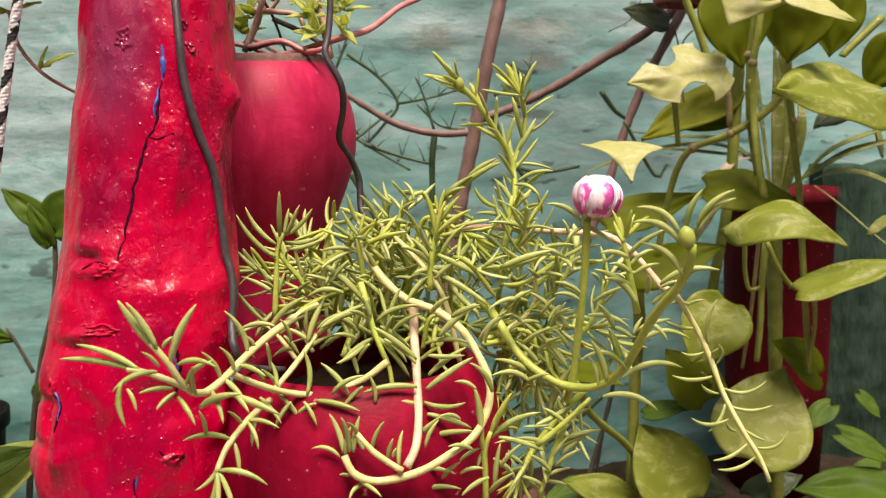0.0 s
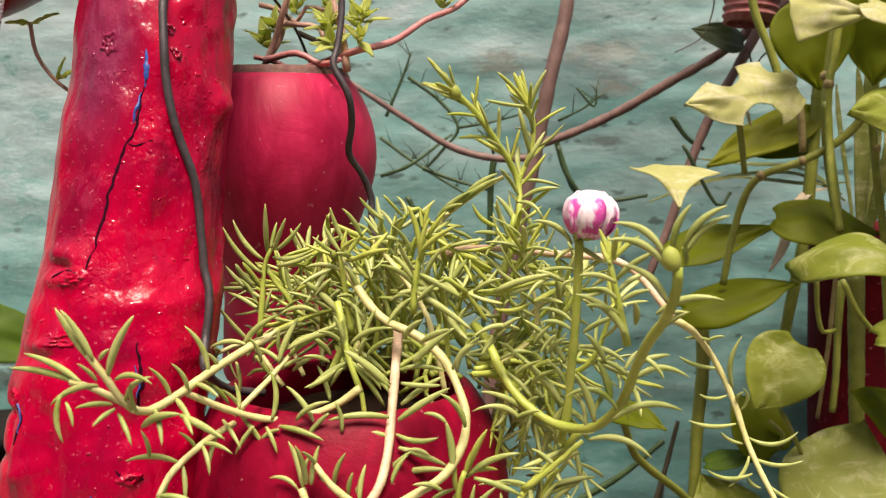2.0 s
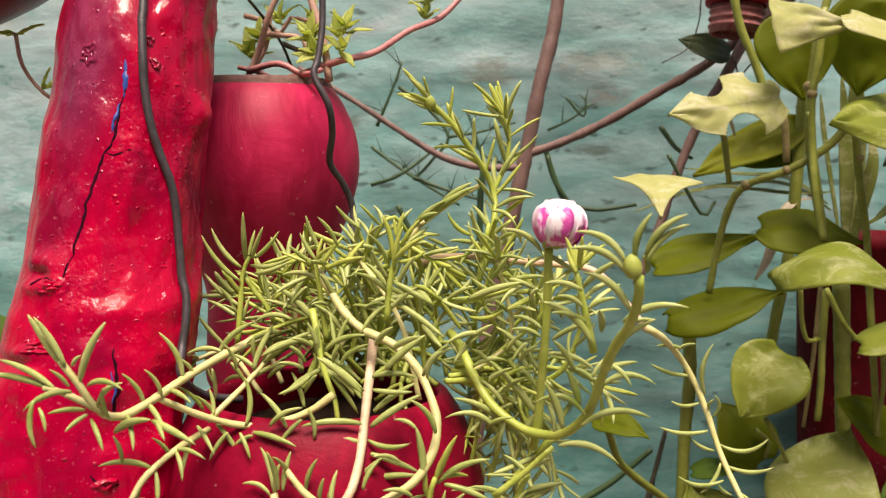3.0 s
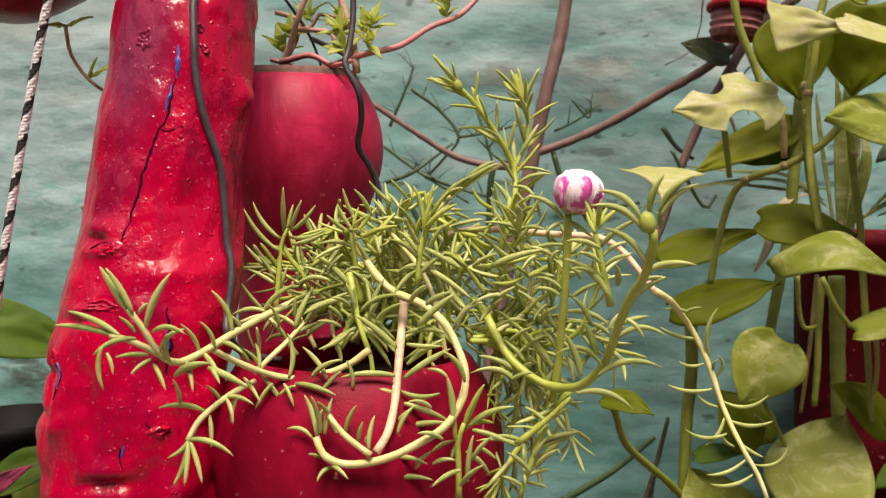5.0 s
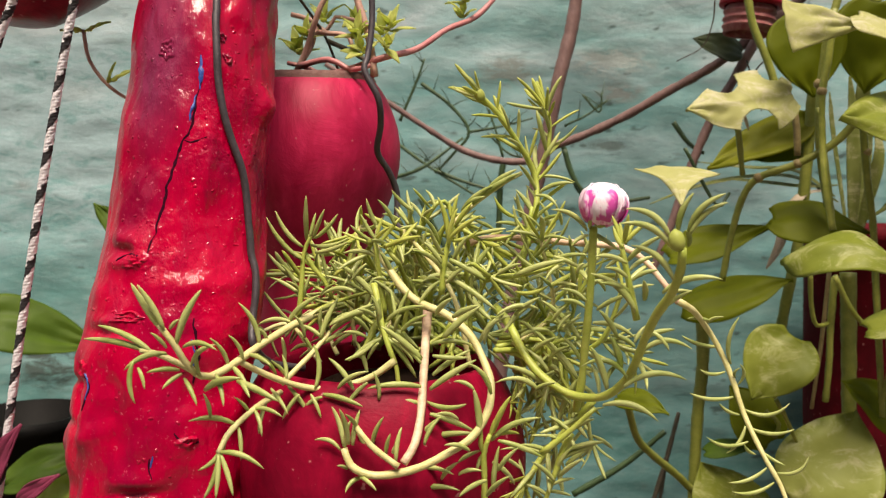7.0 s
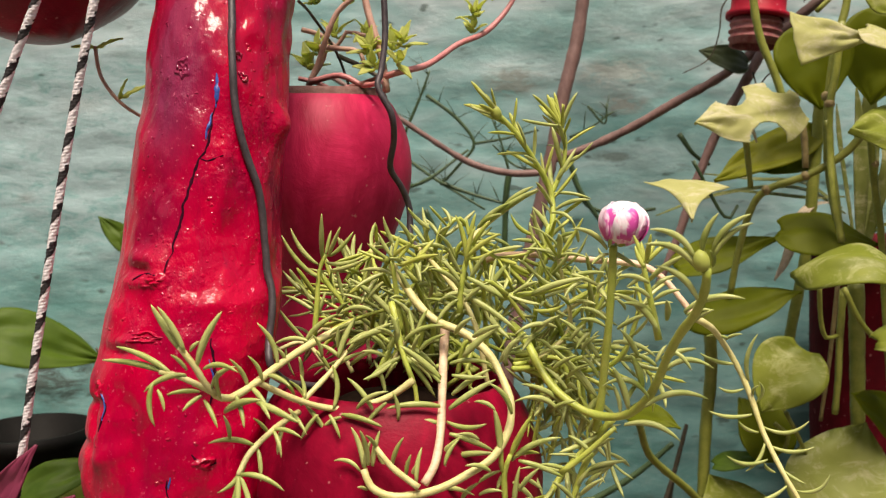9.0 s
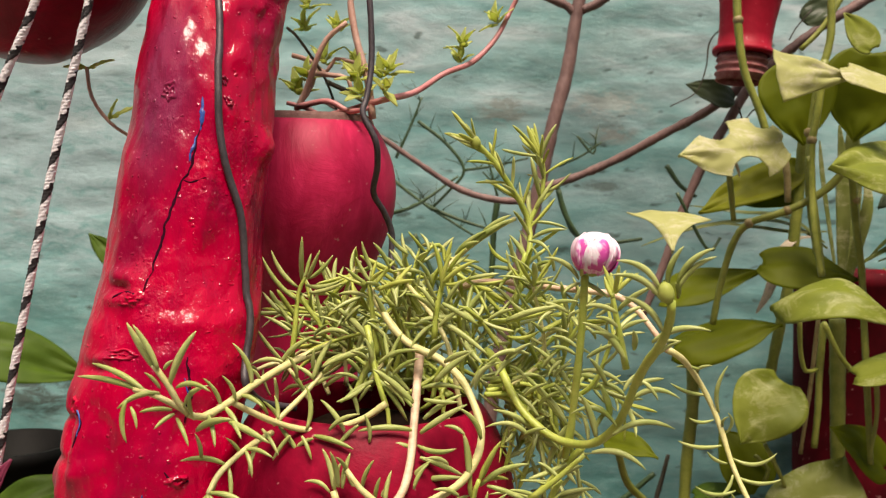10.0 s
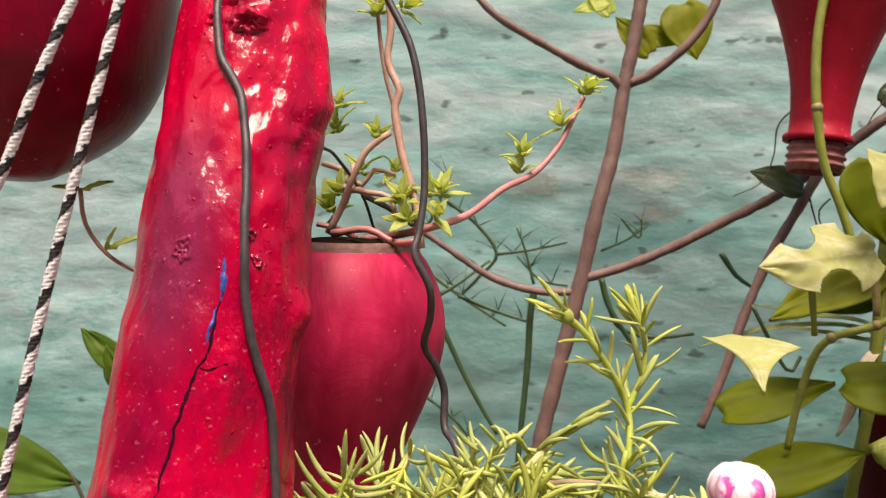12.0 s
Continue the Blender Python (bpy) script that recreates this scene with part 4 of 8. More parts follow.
grown(moss, ((-0.0428, 0.266, 1.1342), (-0.0548, 0.258, 1.1368), 0.1, 1.1, 0), ((-0.0447, 0.258, 1.1275), (-0.0495, 0.256, 1.1125), -0.06, 1.1, 0), ((-0.0451, 0.258, 1.1266), (-0.0446, 0.254, 1.1135), 0.03, 1.1, 0), ((-0.0444, 0.258, 1.1266), (-0.0392, 0.255, 1.1143), 0.04, 1.1, 0), ((-0.0447, 0.258, 1.1271), (-0.0294, 0.256, 1.1232), 0.12, 1.1, 0), ((-0.0441, 0.262, 1.1309), (-0.0521, 0.258, 1.1209), -0.14, 1.1, 0), ((-0.0419, 0.267, 1.1328), (-0.0397, 0.263, 1.1232), 0.05, 1.1, 0), ((-0.0395, 0.275, 1.1367), (-0.0351, 0.27, 1.1292), 0.08, 1.1, 0), ((-0.0407, 0.274, 1.1357), (-0.0443, 0.27, 1.142), 0.05, 1.0, 0), ((-0.0443, 0.268, 1.1528), (-0.0362, 0.262, 1.147), 0.06, 1.3, 0))
grown(moss, ((-0.0449, 0.267, 1.153), (-0.0489, 0.262, 1.1631), 0.08, 1.0, 0), ((-0.042, 0.272, 1.154), (-0.0451, 0.268, 1.1631), 0.1, 1.0, 0), ((-0.0416, 0.276, 1.1551), (-0.0315, 0.27, 1.1528), 0.08, 1.1, 0), ((-0.0403, 0.283, 1.1569), (-0.0463, 0.28, 1.1721), 0.1, 1.1, 0), ((-0.0387, 0.287, 1.1579), (-0.0422, 0.283, 1.1636), 0.1, 1.0, 0), ((-0.0454, 0.258, 1.1523), (-0.0405, 0.252, 1.1438), 0.06, 1.1, 0), ((-0.0399, 0.276, 1.1368), (-0.0286, 0.272, 1.1354), 0.1, 1.0, 0), ((-0.0377, 0.282, 1.1379), (-0.0392, 0.278, 1.1275), 0.06, 1.1, 0))
shoot([(0.0047, 0.296, 1.1505), (-0.0032, 0.295, 1.1448), (-0.013, 0.293, 1.1415), (-0.0234, 0.29, 1.1409), (-0.0327, 0.284, 1.1447), (-0.0401, 0.277, 1.1501), (-0.0436, 0.272, 1.1539)], 0.0013, MOSS_STEM, 0.001, first=2.0, tuft=0)
shoot([(-0.0334, 0.285, 1.1433), (-0.0285, 0.29, 1.1487), (-0.0252, 0.296, 1.1527), (-0.0206, 0.302, 1.159)], 0.0011, MOSS_STEM, 0.0009, first=2.0, tuft=0)
shoot([(0.0127, 0.318, 1.1653), (0.0129, 0.312, 1.156), (0.0137, 0.304, 1.1492), (0.0146, 0.294, 1.1392), (0.015, 0.287, 1.1321), (0.0142, 0.28, 1.1253), (0.0113, 0.276, 1.1203)], 0.0017, PINK_STEM, 0.0014, first=2.0, tuft=0)
shoot([(-0.0074, 0.318, 1.189), (-0.0015, 0.316, 1.1807), (0.0047, 0.312, 1.1738), (0.0116, 0.309, 1.169), (0.0216, 0.305, 1.1657), (0.0304, 0.3, 1.1596), (0.0359, 0.295, 1.1516), (0.039, 0.29, 1.144), (0.0383, 0.286, 1.1362), (0.0336, 0.282, 1.1284), (0.0254, 0.279, 1.1232), (0.0164, 0.276, 1.119), (0.0071, 0.275, 1.1166), (-0.0003, 0.274, 1.1166), (-0.0061, 0.274, 1.1195), (-0.0086, 0.275, 1.1248)], 0.0015, MOSS_STEM, 0.0013, first=2.0, tuft=0)
shoot([(0.0678, 0.31, 1.131), (0.0696, 0.306, 1.1423), (0.0706, 0.303, 1.1551), (0.0716, 0.3, 1.1675), (0.0725, 0.297, 1.1834), (0.0729, 0.295, 1.1979)], 0.0014, GREEN_STEM, 0.0013, first=2.0, tuft=0)
shoot([(0.0365, 0.338, 1.1639), (0.0408, 0.33, 1.1611), (0.0444, 0.322, 1.1573), (0.0467, 0.32, 1.153), (0.0511, 0.316, 1.1468), (0.0563, 0.312, 1.1422), (0.0631, 0.308, 1.1386), (0.07, 0.304, 1.1375), (0.0776, 0.298, 1.1397), (0.0839, 0.292, 1.1466), (0.0869, 0.285, 1.1551), (0.0889, 0.278, 1.1638), (0.0915, 0.27, 1.1723), (0.095, 0.262, 1.1802), (0.0966, 0.256, 1.1883), (0.0963, 0.253, 1.1934)], 0.0017, GREEN_STEM, 0.0013, first=2.0, tuft=0)
shoot([(0.0237, 0.345, 1.188), (0.0295, 0.344, 1.1904), (0.041, 0.342, 1.1915), (0.0568, 0.338, 1.1905), (0.072, 0.334, 1.1896), (0.0845, 0.33, 1.1887), (0.0926, 0.326, 1.1842), (0.0984, 0.322, 1.1773), (0.1041, 0.318, 1.1696)], 0.0013, PINK_STEM, 0.0012, first=2.0, tuft=0)
shoot([(0.0470, 0.3350, 1.1830), (0.0520, 0.3430, 1.2030), (0.0510, 0.3470, 1.2170), (0.0440, 0.3400, 1.2300), (0.0370, 0.3340, 1.2400), (0.0310, 0.3300, 1.2460)], 0.0013, GREEN_STEM, 0.0010, first=0.05, gap=0.0034, length=0.0151, tuft=6, young=0.5, spread=42)
shoot([(0.0510, 0.3470, 1.2140), (0.0560, 0.3500, 1.2260), (0.0570, 0.3510, 1.2370), (0.0550, 0.3510, 1.2430)], 0.0010, GREEN_STEM, 0.0008, first=0.05, gap=0.0026, length=0.0158, tuft=9, young=0.5, spread=50)
shoot([(0.0200, 0.3350, 1.1970), (0.0280, 0.3400, 1.2050), (0.0390, 0.3440, 1.2130), (0.0460, 0.3480, 1.2170)], 0.0012, MOSS_STEM, 0.0009, first=2.0, tuft=0)
shoot([(0.0740, 0.3100, 1.1350), (0.0650, 0.3120, 1.1240), (0.0560, 0.3100, 1.1140), (0.0500, 0.3050, 1.1040)], 0.0013, GREEN_STEM, 0.001, first=0.1, gap=0.0035, length=0.0158, tuft=7)

# shoots and leaves in front, one by one: base, tip, bulge and breadth of each leaf
# upright shoot by the ball-shaped pot
twig_line, _ = stem("stem", [(-0.0414, 0.33, 1.1596), (-0.0404, 0.331, 1.1731), (-0.0396, 0.332, 1.1855), (-0.0367, 0.332, 1.1919)], 0.0012, GREEN_STEM, moss, 0.0008, 8, 0.15, step=0.003)
grown(twig_line, ((-0.04, 0.3302, 1.1829), (-0.0539, 0.3292, 1.1996), -0.09, 1.0, 0), ((-0.0397, 0.3308, 1.1878), (-0.0506, 0.3305, 1.2022), -0.1, 1.0, 0), ((-0.0384, 0.3321, 1.1905), (-0.0365, 0.3258, 1.2081), 0, 1.1, 0), ((-0.0361, 0.3291, 1.192), (-0.0343, 0.3313, 1.2014), 0, 1.0, 0), ((-0.0353, 0.3303, 1.1913), (-0.0292, 0.3259, 1.2029), 0, 1.0, 0), ((-0.0357, 0.334, 1.1911), (-0.0256, 0.3322, 1.2009), -0.06, 1.0, 0), ((-0.0369, 0.3332, 1.1884), (-0.0213, 0.3314, 1.1914), -0.1, 1.0, 0), ((-0.035, 0.3322, 1.1855), (-0.0201, 0.3269, 1.1903), -0.05, 1.0, 0), ((-0.041, 0.3322, 1.1734), (-0.0557, 0.3347, 1.1851), -0.06, 1.0, 0), ((-0.0411, 0.3316, 1.1685), (-0.0542, 0.3328, 1.1754), 0.04, 1.0, 0))
grown(twig_line, ((-0.0413, 0.3324, 1.17), (-0.0452, 0.3261, 1.1747), 0.05, 1.0, 0), ((-0.0415, 0.3328, 1.1649), (-0.0372, 0.3323, 1.1769), 0, 1.1, 0), ((-0.0454, 0.3305, 1.1578), (-0.0538, 0.3238, 1.1712), -0.05, 1.0, 0), ((-0.0426, 0.3333, 1.1694), (-0.0492, 0.3315, 1.1809), 0.08, 1.0, 0))
# side shoot behind it
twig_line, _ = stem("stem", [(-0.0398, 0.334, 1.1849), (-0.0361, 0.334, 1.179), (-0.0319, 0.334, 1.1741), (-0.0287, 0.334, 1.1673)], 0.0012, GREEN_STEM, moss, 0.0008, 8, 0.15, step=0.003)
grown(twig_line, ((-0.0308, 0.3366, 1.1738), (-0.0346, 0.3393, 1.1864), -0.03, 1.0, 0), ((-0.027, 0.3366, 1.1727), (-0.029, 0.3397, 1.1851), 0.03, 1.0, 0), ((-0.0301, 0.335, 1.1781), (-0.0242, 0.3368, 1.1789), 0.05, 1.0, 0), ((-0.0323, 0.3352, 1.1693), (-0.028, 0.3385, 1.1806), 0, 1.0, 0), ((-0.0344, 0.3374, 1.1667), (-0.0268, 0.3315, 1.1733), 0.08, 1.0, 0), ((-0.0239, 0.3337, 1.1697), (-0.0283, 0.3291, 1.1825), 0.05, 1.0, 0))
# young tuft with a white bud
twig_line, _ = stem("stem", [(-0.0038, 0.318, 1.1632), (-0.0052, 0.317, 1.1763), (-0.0063, 0.316, 1.1866), (-0.0069, 0.316, 1.1908)], 0.0012, GREEN_STEM, moss, 0.0008, 8, 0.15, step=0.003)
grown(twig_line, ((-0.0058, 0.3178, 1.1954), (-0.01, 0.3156, 1.2071), -0.05, 1.0, 0), ((0.0007, 0.3161, 1.1972), (-0.0049, 0.3124, 1.2068), 0.06, 1.0, 0), ((-0.0074, 0.3155, 1.1909), (-0.0154, 0.3128, 1.1973), -0.05, 1.0, 0), ((-0.0064, 0.3148, 1.192), (-0.0118, 0.3142, 1.2013), -0.04, 1.0, 0), ((-0.0053, 0.3159, 1.1951), (-0.0082, 0.3189, 1.1986), 0, 1.0, 0), ((-0.005, 0.3164, 1.1908), (0.0021, 0.3196, 1.2001), 0, 1, 1), ((-0.005, 0.3173, 1.1897), (0.0051, 0.3212, 1.1932), -0.1, 1, 1), ((-0.0033, 0.3164, 1.1887), (0.0114, 0.3112, 1.1934), 0.05, 1, 1), ((-0.0072, 0.3173, 1.1856), (-0.0207, 0.3209, 1.1861), 0.1, 1.0, 0), ((-0.0045, 0.3175, 1.1665), (-0.0236, 0.3168, 1.184), 0.05, 1.35, 0))
grown(twig_line, ((0.0005, 0.3166, 1.1764), (-0.0042, 0.3119, 1.1877), 0.03, 1.3, 0), ((-0.0105, 0.3172, 1.1826), (-0.0165, 0.3165, 1.1761), 0.05, 1.0, 0), ((-0.0023, 0.3144, 1.1766), (-0.0062, 0.3081, 1.1776), 0.1, 1.0, 0), ((0.0026, 0.3173, 1.1828), (-0.0052, 0.3212, 1.1905), -0.05, 1, 1), ((-0.0056, 0.3134, 1.1935), (-0.0039, 0.3152, 1.2002), 0, 1, 1), ((-0.0067, 0.3151, 1.1913), (0.0003, 0.3097, 1.1969), 0.05, 1, 1), ((0.0031, 0.3145, 1.1671), (-0.008, 0.3159, 1.1768), 0.08, 1.0, 0), ((-0.0105, 0.3174, 1.1858), (-0.0197, 0.3108, 1.1809), 0.04, 1.0, 0), ((0.0007, 0.3161, 1.1917), (0.0052, 0.3096, 1.1834), 0.06, 1.0, 0))
# leaves behind the tuft
grown(moss, ((0.0047, 0.3336, 1.2019), (-0.0034, 0.3302, 1.2103), -0.06, 1.0, 0), ((0.0041, 0.3344, 1.201), (0.0011, 0.3382, 1.2103), -0.05, 1.0, 0), ((0.0081, 0.3325, 1.1997), (0.0021, 0.3365, 1.2059), 0.05, 1.0, 0), ((0.0082, 0.3315, 1.1989), (0.0137, 0.3254, 1.2034), 0.05, 1.0, 0), ((0.0147, 0.333, 1.19), (0.0092, 0.3263, 1.2004), 0.06, 1.0, 0), ((0.0137, 0.331, 1.1928), (-0.0008, 0.3285, 1.195), 0.14, 1.0, 0), ((0.0005, 0.3331, 1.1966), (-0.0067, 0.3278, 1.2011), 0.1, 1.0, 0), ((0.0033, 0.3302, 1.1971), (-0.0028, 0.3328, 1.2037), 0, 1.0, 0), ((0.0132, 0.3316, 1.2033), (0.0092, 0.3351, 1.2103), 0.1, 1.0, 0), ((0.0002, 0.3345, 1.188), (0.0053, 0.3316, 1.1793), 0.05, 1.2, 0))
grown(moss, ((0.0097, 0.3323, 1.1882), (-0.0002, 0.331, 1.1966), 0.08, 1.0, 0))
# high middle tuft
twig_line, _ = stem("stem", [(0.019, 0.311, 1.1721), (0.0196, 0.311, 1.1814), (0.0207, 0.311, 1.1877), (0.0219, 0.311, 1.1922), (0.0234, 0.311, 1.1968)], 0.0012, GREEN_STEM, moss, 0.0008, 8, 0.15, step=0.003)
grown(twig_line, ((0.0216, 0.3102, 1.1914), (0.0178, 0.3098, 1.2078), 0.06, 1.1, 1), ((0.0229, 0.3098, 1.1976), (0.0252, 0.3096, 1.2083), 0.03, 1.1, 1), ((0.0237, 0.3117, 1.1967), (0.0303, 0.3103, 1.2058), 0.03, 1.1, 1), ((0.0226, 0.3092, 1.2005), (0.0218, 0.3101, 1.2062), 0, 1, 1), ((0.0223, 0.3082, 1.1928), (0.0342, 0.3045, 1.2013), 0.05, 1, 1), ((0.0226, 0.3119, 1.1918), (0.0323, 0.3106, 1.1956), -0.1, 1, 1), ((0.0192, 0.3097, 1.1819), (0.0096, 0.3029, 1.1889), 0.1, 1.0, 0), ((0.0193, 0.3091, 1.1837), (0.0128, 0.3085, 1.1915), 0.06, 1.2, 0), ((0.0223, 0.3071, 1.1855), (0.0356, 0.3069, 1.178), 0.02, 1.2, 0), ((0.0204, 0.3102, 1.1794), (0.0396, 0.3038, 1.1678), 0.03, 1.15, 0))
grown(twig_line, ((0.0216, 0.3101, 1.1898), (0.0252, 0.3083, 1.2038), 0.05, 1, 1), ((0.0187, 0.3104, 1.1773), (0.0108, 0.3073, 1.1682), 0.08, 1.0, 0), ((0.0182, 0.3105, 1.1777), (0.0111, 0.3117, 1.176), 0.15, 1.0, 0), ((0.0202, 0.3071, 1.1869), (0.0165, 0.3008, 1.1964), -0.05, 1.0, 0), ((0.0183, 0.3104, 1.1732), (0.0064, 0.314, 1.1768), 0.1, 1.0, 0), ((0.0211, 0.3083, 1.1766), (0.03, 0.3063, 1.184), 0.05, 1.0, 0), ((0.0229, 0.31, 1.1836), (0.0295, 0.3065, 1.1942), 0.05, 1.0, 0))
# bent shoot that leans towards the tall one
grown(moss, ((0.023, 0.3378, 1.2019), (0.0354, 0.3343, 1.2119), 0.06, 1.2, 0), ((0.0335, 0.3378, 1.2108), (0.0448, 0.3374, 1.2182), 0.05, 1.2, 0), ((0.0275, 0.3375, 1.2046), (0.0437, 0.3347, 1.2156), 0.05, 1.3, 0), ((0.0322, 0.3399, 1.2081), (0.0464, 0.3332, 1.2168), 0.05, 1.2, 0), ((0.0283, 0.3388, 1.1983), (0.0365, 0.3399, 1.194), 0.05, 1.0, 0), ((0.0239, 0.3376, 1.2032), (0.0329, 0.333, 1.2077), 0.08, 1.2, 0), ((0.0362, 0.34, 1.2126), (0.0447, 0.3356, 1.2151), 0.08, 1.1, 0))
# low shoot under the tall one
twig_line, _ = stem("stem", [(0.0493, 0.338, 1.1882), (0.0491, 0.338, 1.1949), (0.0508, 0.338, 1.2037)], 0.0012, GREEN_STEM, moss, 0.0008, 8, 0.15, step=0.003)
grown(twig_line, ((0.0454, 0.3369, 1.1993), (0.0362, 0.3347, 1.2077), -0.14, 1, 1), ((0.0488, 0.3395, 1.1953), (0.0368, 0.3336, 1.1976), 0.06, 1.0, 0), ((0.0491, 0.3376, 1.1951), (0.0437, 0.3343, 1.2077), 0.03, 1.0, 0), ((0.0492, 0.3402, 1.1957), (0.0578, 0.338, 1.2042), 0.06, 1.0, 0), ((0.0487, 0.3403, 1.1943), (0.0478, 0.3351, 1.1829), 0, 1.0, 0), ((0.0493, 0.3377, 1.1945), (0.0608, 0.3378, 1.1835), 0.05, 1.0, 0), ((0.0533, 0.3404, 1.2092), (0.0666, 0.3384, 1.2129), 0.1, 1.0, 0), ((0.0519, 0.3371, 1.2081), (0.0607, 0.3315, 1.2034), 0.15, 1.0, 0), ((0.0622, 0.3386, 1.1967), (0.0598, 0.3337, 1.2043), 0.05, 1.0, 0), ((0.0516, 0.34, 1.1997), (0.0441, 0.3423, 1.2103), 0.05, 1.3, 0))
grown(twig_line, ((0.0462, 0.3369, 1.1998), (0.0449, 0.333, 1.2092), 0, 1.0, 0), ((0.0571, 0.34, 1.196), (0.0533, 0.3401, 1.2059), 0.08, 1.0, 0), ((0.0534, 0.34, 1.197), (0.0622, 0.3368, 1.2005), 0.1, 1.0, 0), ((0.0469, 0.3366, 1.1971), (0.0406, 0.3329, 1.1885), 0.06, 1.0, 0), ((0.0567, 0.34, 1.1926), (0.0634, 0.336, 1.1885), 0.05, 1.0, 0))
# level shoot beside the middle tuft
twig_line, _ = stem("stem", [(0.033, 0.322, 1.1763), (0.0405, 0.322, 1.1777), (0.0485, 0.322, 1.1789), (0.0573, 0.322, 1.1813), (0.0625, 0.322, 1.1839)], 0.0012, GREEN_STEM, moss, 0.0008, 8, 0.15, step=0.003)
grown(twig_line, ((0.0448, 0.3207, 1.1783), (0.064, 0.3183, 1.1847), 0.04, 1.35, 0), ((0.038, 0.3211, 1.1782), (0.0474, 0.3186, 1.1832), 0.06, 1.0, 0), ((0.0598, 0.3236, 1.1846), (0.0717, 0.3183, 1.1866), 0.06, 1.0, 0), ((0.0594, 0.319, 1.1858), (0.0702, 0.3224, 1.1806), 0.05, 1.0, 0), ((0.0499, 0.3234, 1.1794), (0.0589, 0.3273, 1.1826), 0.08, 1.1, 0), ((0.0406, 0.3212, 1.1765), (0.0338, 0.3246, 1.1696), 0.05, 1.0, 0), ((0.0531, 0.3236, 1.1807), (0.0459, 0.3191, 1.1863), -0.05, 1.0, 0), ((0.0362, 0.3227, 1.1763), (0.0312, 0.3249, 1.1825), 0.05, 1.0, 0), ((0.0452, 0.3223, 1.1722), (0.0578, 0.321, 1.1751), -0.12, 1, 1), ((0.0587, 0.3204, 1.1743), (0.0542, 0.3172, 1.1788), 0.05, 1.0, 0))
grown(twig_line, ((0.0636, 0.3201, 1.1833), (0.0566, 0.3139, 1.1775), 0.1, 1.0, 0))
# leaves under the flower bud
grown(moss, ((0.0708, 0.2939, 1.1966), (0.059, 0.2901, 1.2037), 0.14, 1.0, 0), ((0.0716, 0.2951, 1.1974), (0.0718, 0.2885, 1.2017), 0, 1.0, 0), ((0.0716, 0.2955, 1.196), (0.0811, 0.2961, 1.1901), 0.04, 1.0, 0), ((0.0707, 0.2956, 1.1729), (0.0619, 0.2985, 1.1763), 0.1, 1.0, 0), ((0.0704, 0.2955, 1.1704), (0.0616, 0.2948, 1.1727), 0.12, 1.0, 0), ((0.0698, 0.2911, 1.1858), (0.0676, 0.2923, 1.1819), 0.15, 1.0, 0), ((0.0742, 0.2919, 1.1702), (0.0841, 0.2882, 1.176), 0.05, 1.0, 0), ((0.0729, 0.2943, 1.1654), (0.0869, 0.2931, 1.1608), 0.12, 1.0, 0), ((0.0742, 0.2931, 1.18), (0.0771, 0.2964, 1.1758), 0.1, 1.0, 0), ((0.0712, 0.2941, 1.1951), (0.0656, 0.2908, 1.1915), 0.1, 1.0, 0))
# upright young shoot between the buds
twig_line, _ = stem("stem", [(0.0861, 0.278, 1.1692), (0.0843, 0.277, 1.1774), (0.0825, 0.276, 1.1855), (0.0808, 0.275, 1.1935)], 0.0012, GREEN_STEM, moss, 0.0008, 8, 0.15, step=0.003)
grown(twig_line, ((0.0811, 0.2743, 1.1923), (0.0784, 0.2767, 1.1987), -0.04, 1.1, 1), ((0.081, 0.2754, 1.1933), (0.078, 0.277, 1.2021), 0.03, 1, 1), ((0.0817, 0.2748, 1.1941), (0.0826, 0.2699, 1.2027), 0, 1.1, 1), ((0.0821, 0.2757, 1.1933), (0.0852, 0.2777, 1.2007), 0.04, 1, 1), ((0.0823, 0.2739, 1.1941), (0.089, 0.2756, 1.2001), 0.06, 1, 1), ((0.0815, 0.2776, 1.193), (0.0806, 0.2795, 1.1999), 0, 1.2, 1), ((0.0829, 0.2771, 1.1879), (0.0932, 0.2702, 1.1965), 0.06, 1.0, 0), ((0.0836, 0.2761, 1.1851), (0.0914, 0.2786, 1.1893), 0.1, 1.0, 0), ((0.0828, 0.2732, 1.1829), (0.0757, 0.2692, 1.1864), 0.1, 1.0, 0), ((0.0842, 0.2743, 1.1821), (0.092, 0.2731, 1.1855), 0.1, 1.0, 0))
grown(twig_line, ((0.0855, 0.2751, 1.1723), (0.0717, 0.2733, 1.1842), 0.12, 1.2, 0), ((0.0845, 0.2769, 1.1774), (0.0744, 0.2699, 1.1816), 0.08, 1.0, 0), ((0.088, 0.2733, 1.1761), (0.0871, 0.2677, 1.1829), 0.05, 1.5, 0), ((0.0824, 0.2736, 1.1875), (0.0725, 0.2674, 1.19), 0.08, 1.0, 0), ((0.0815, 0.2779, 1.1903), (0.0761, 0.2803, 1.1854), -0.05, 1.0, 0))
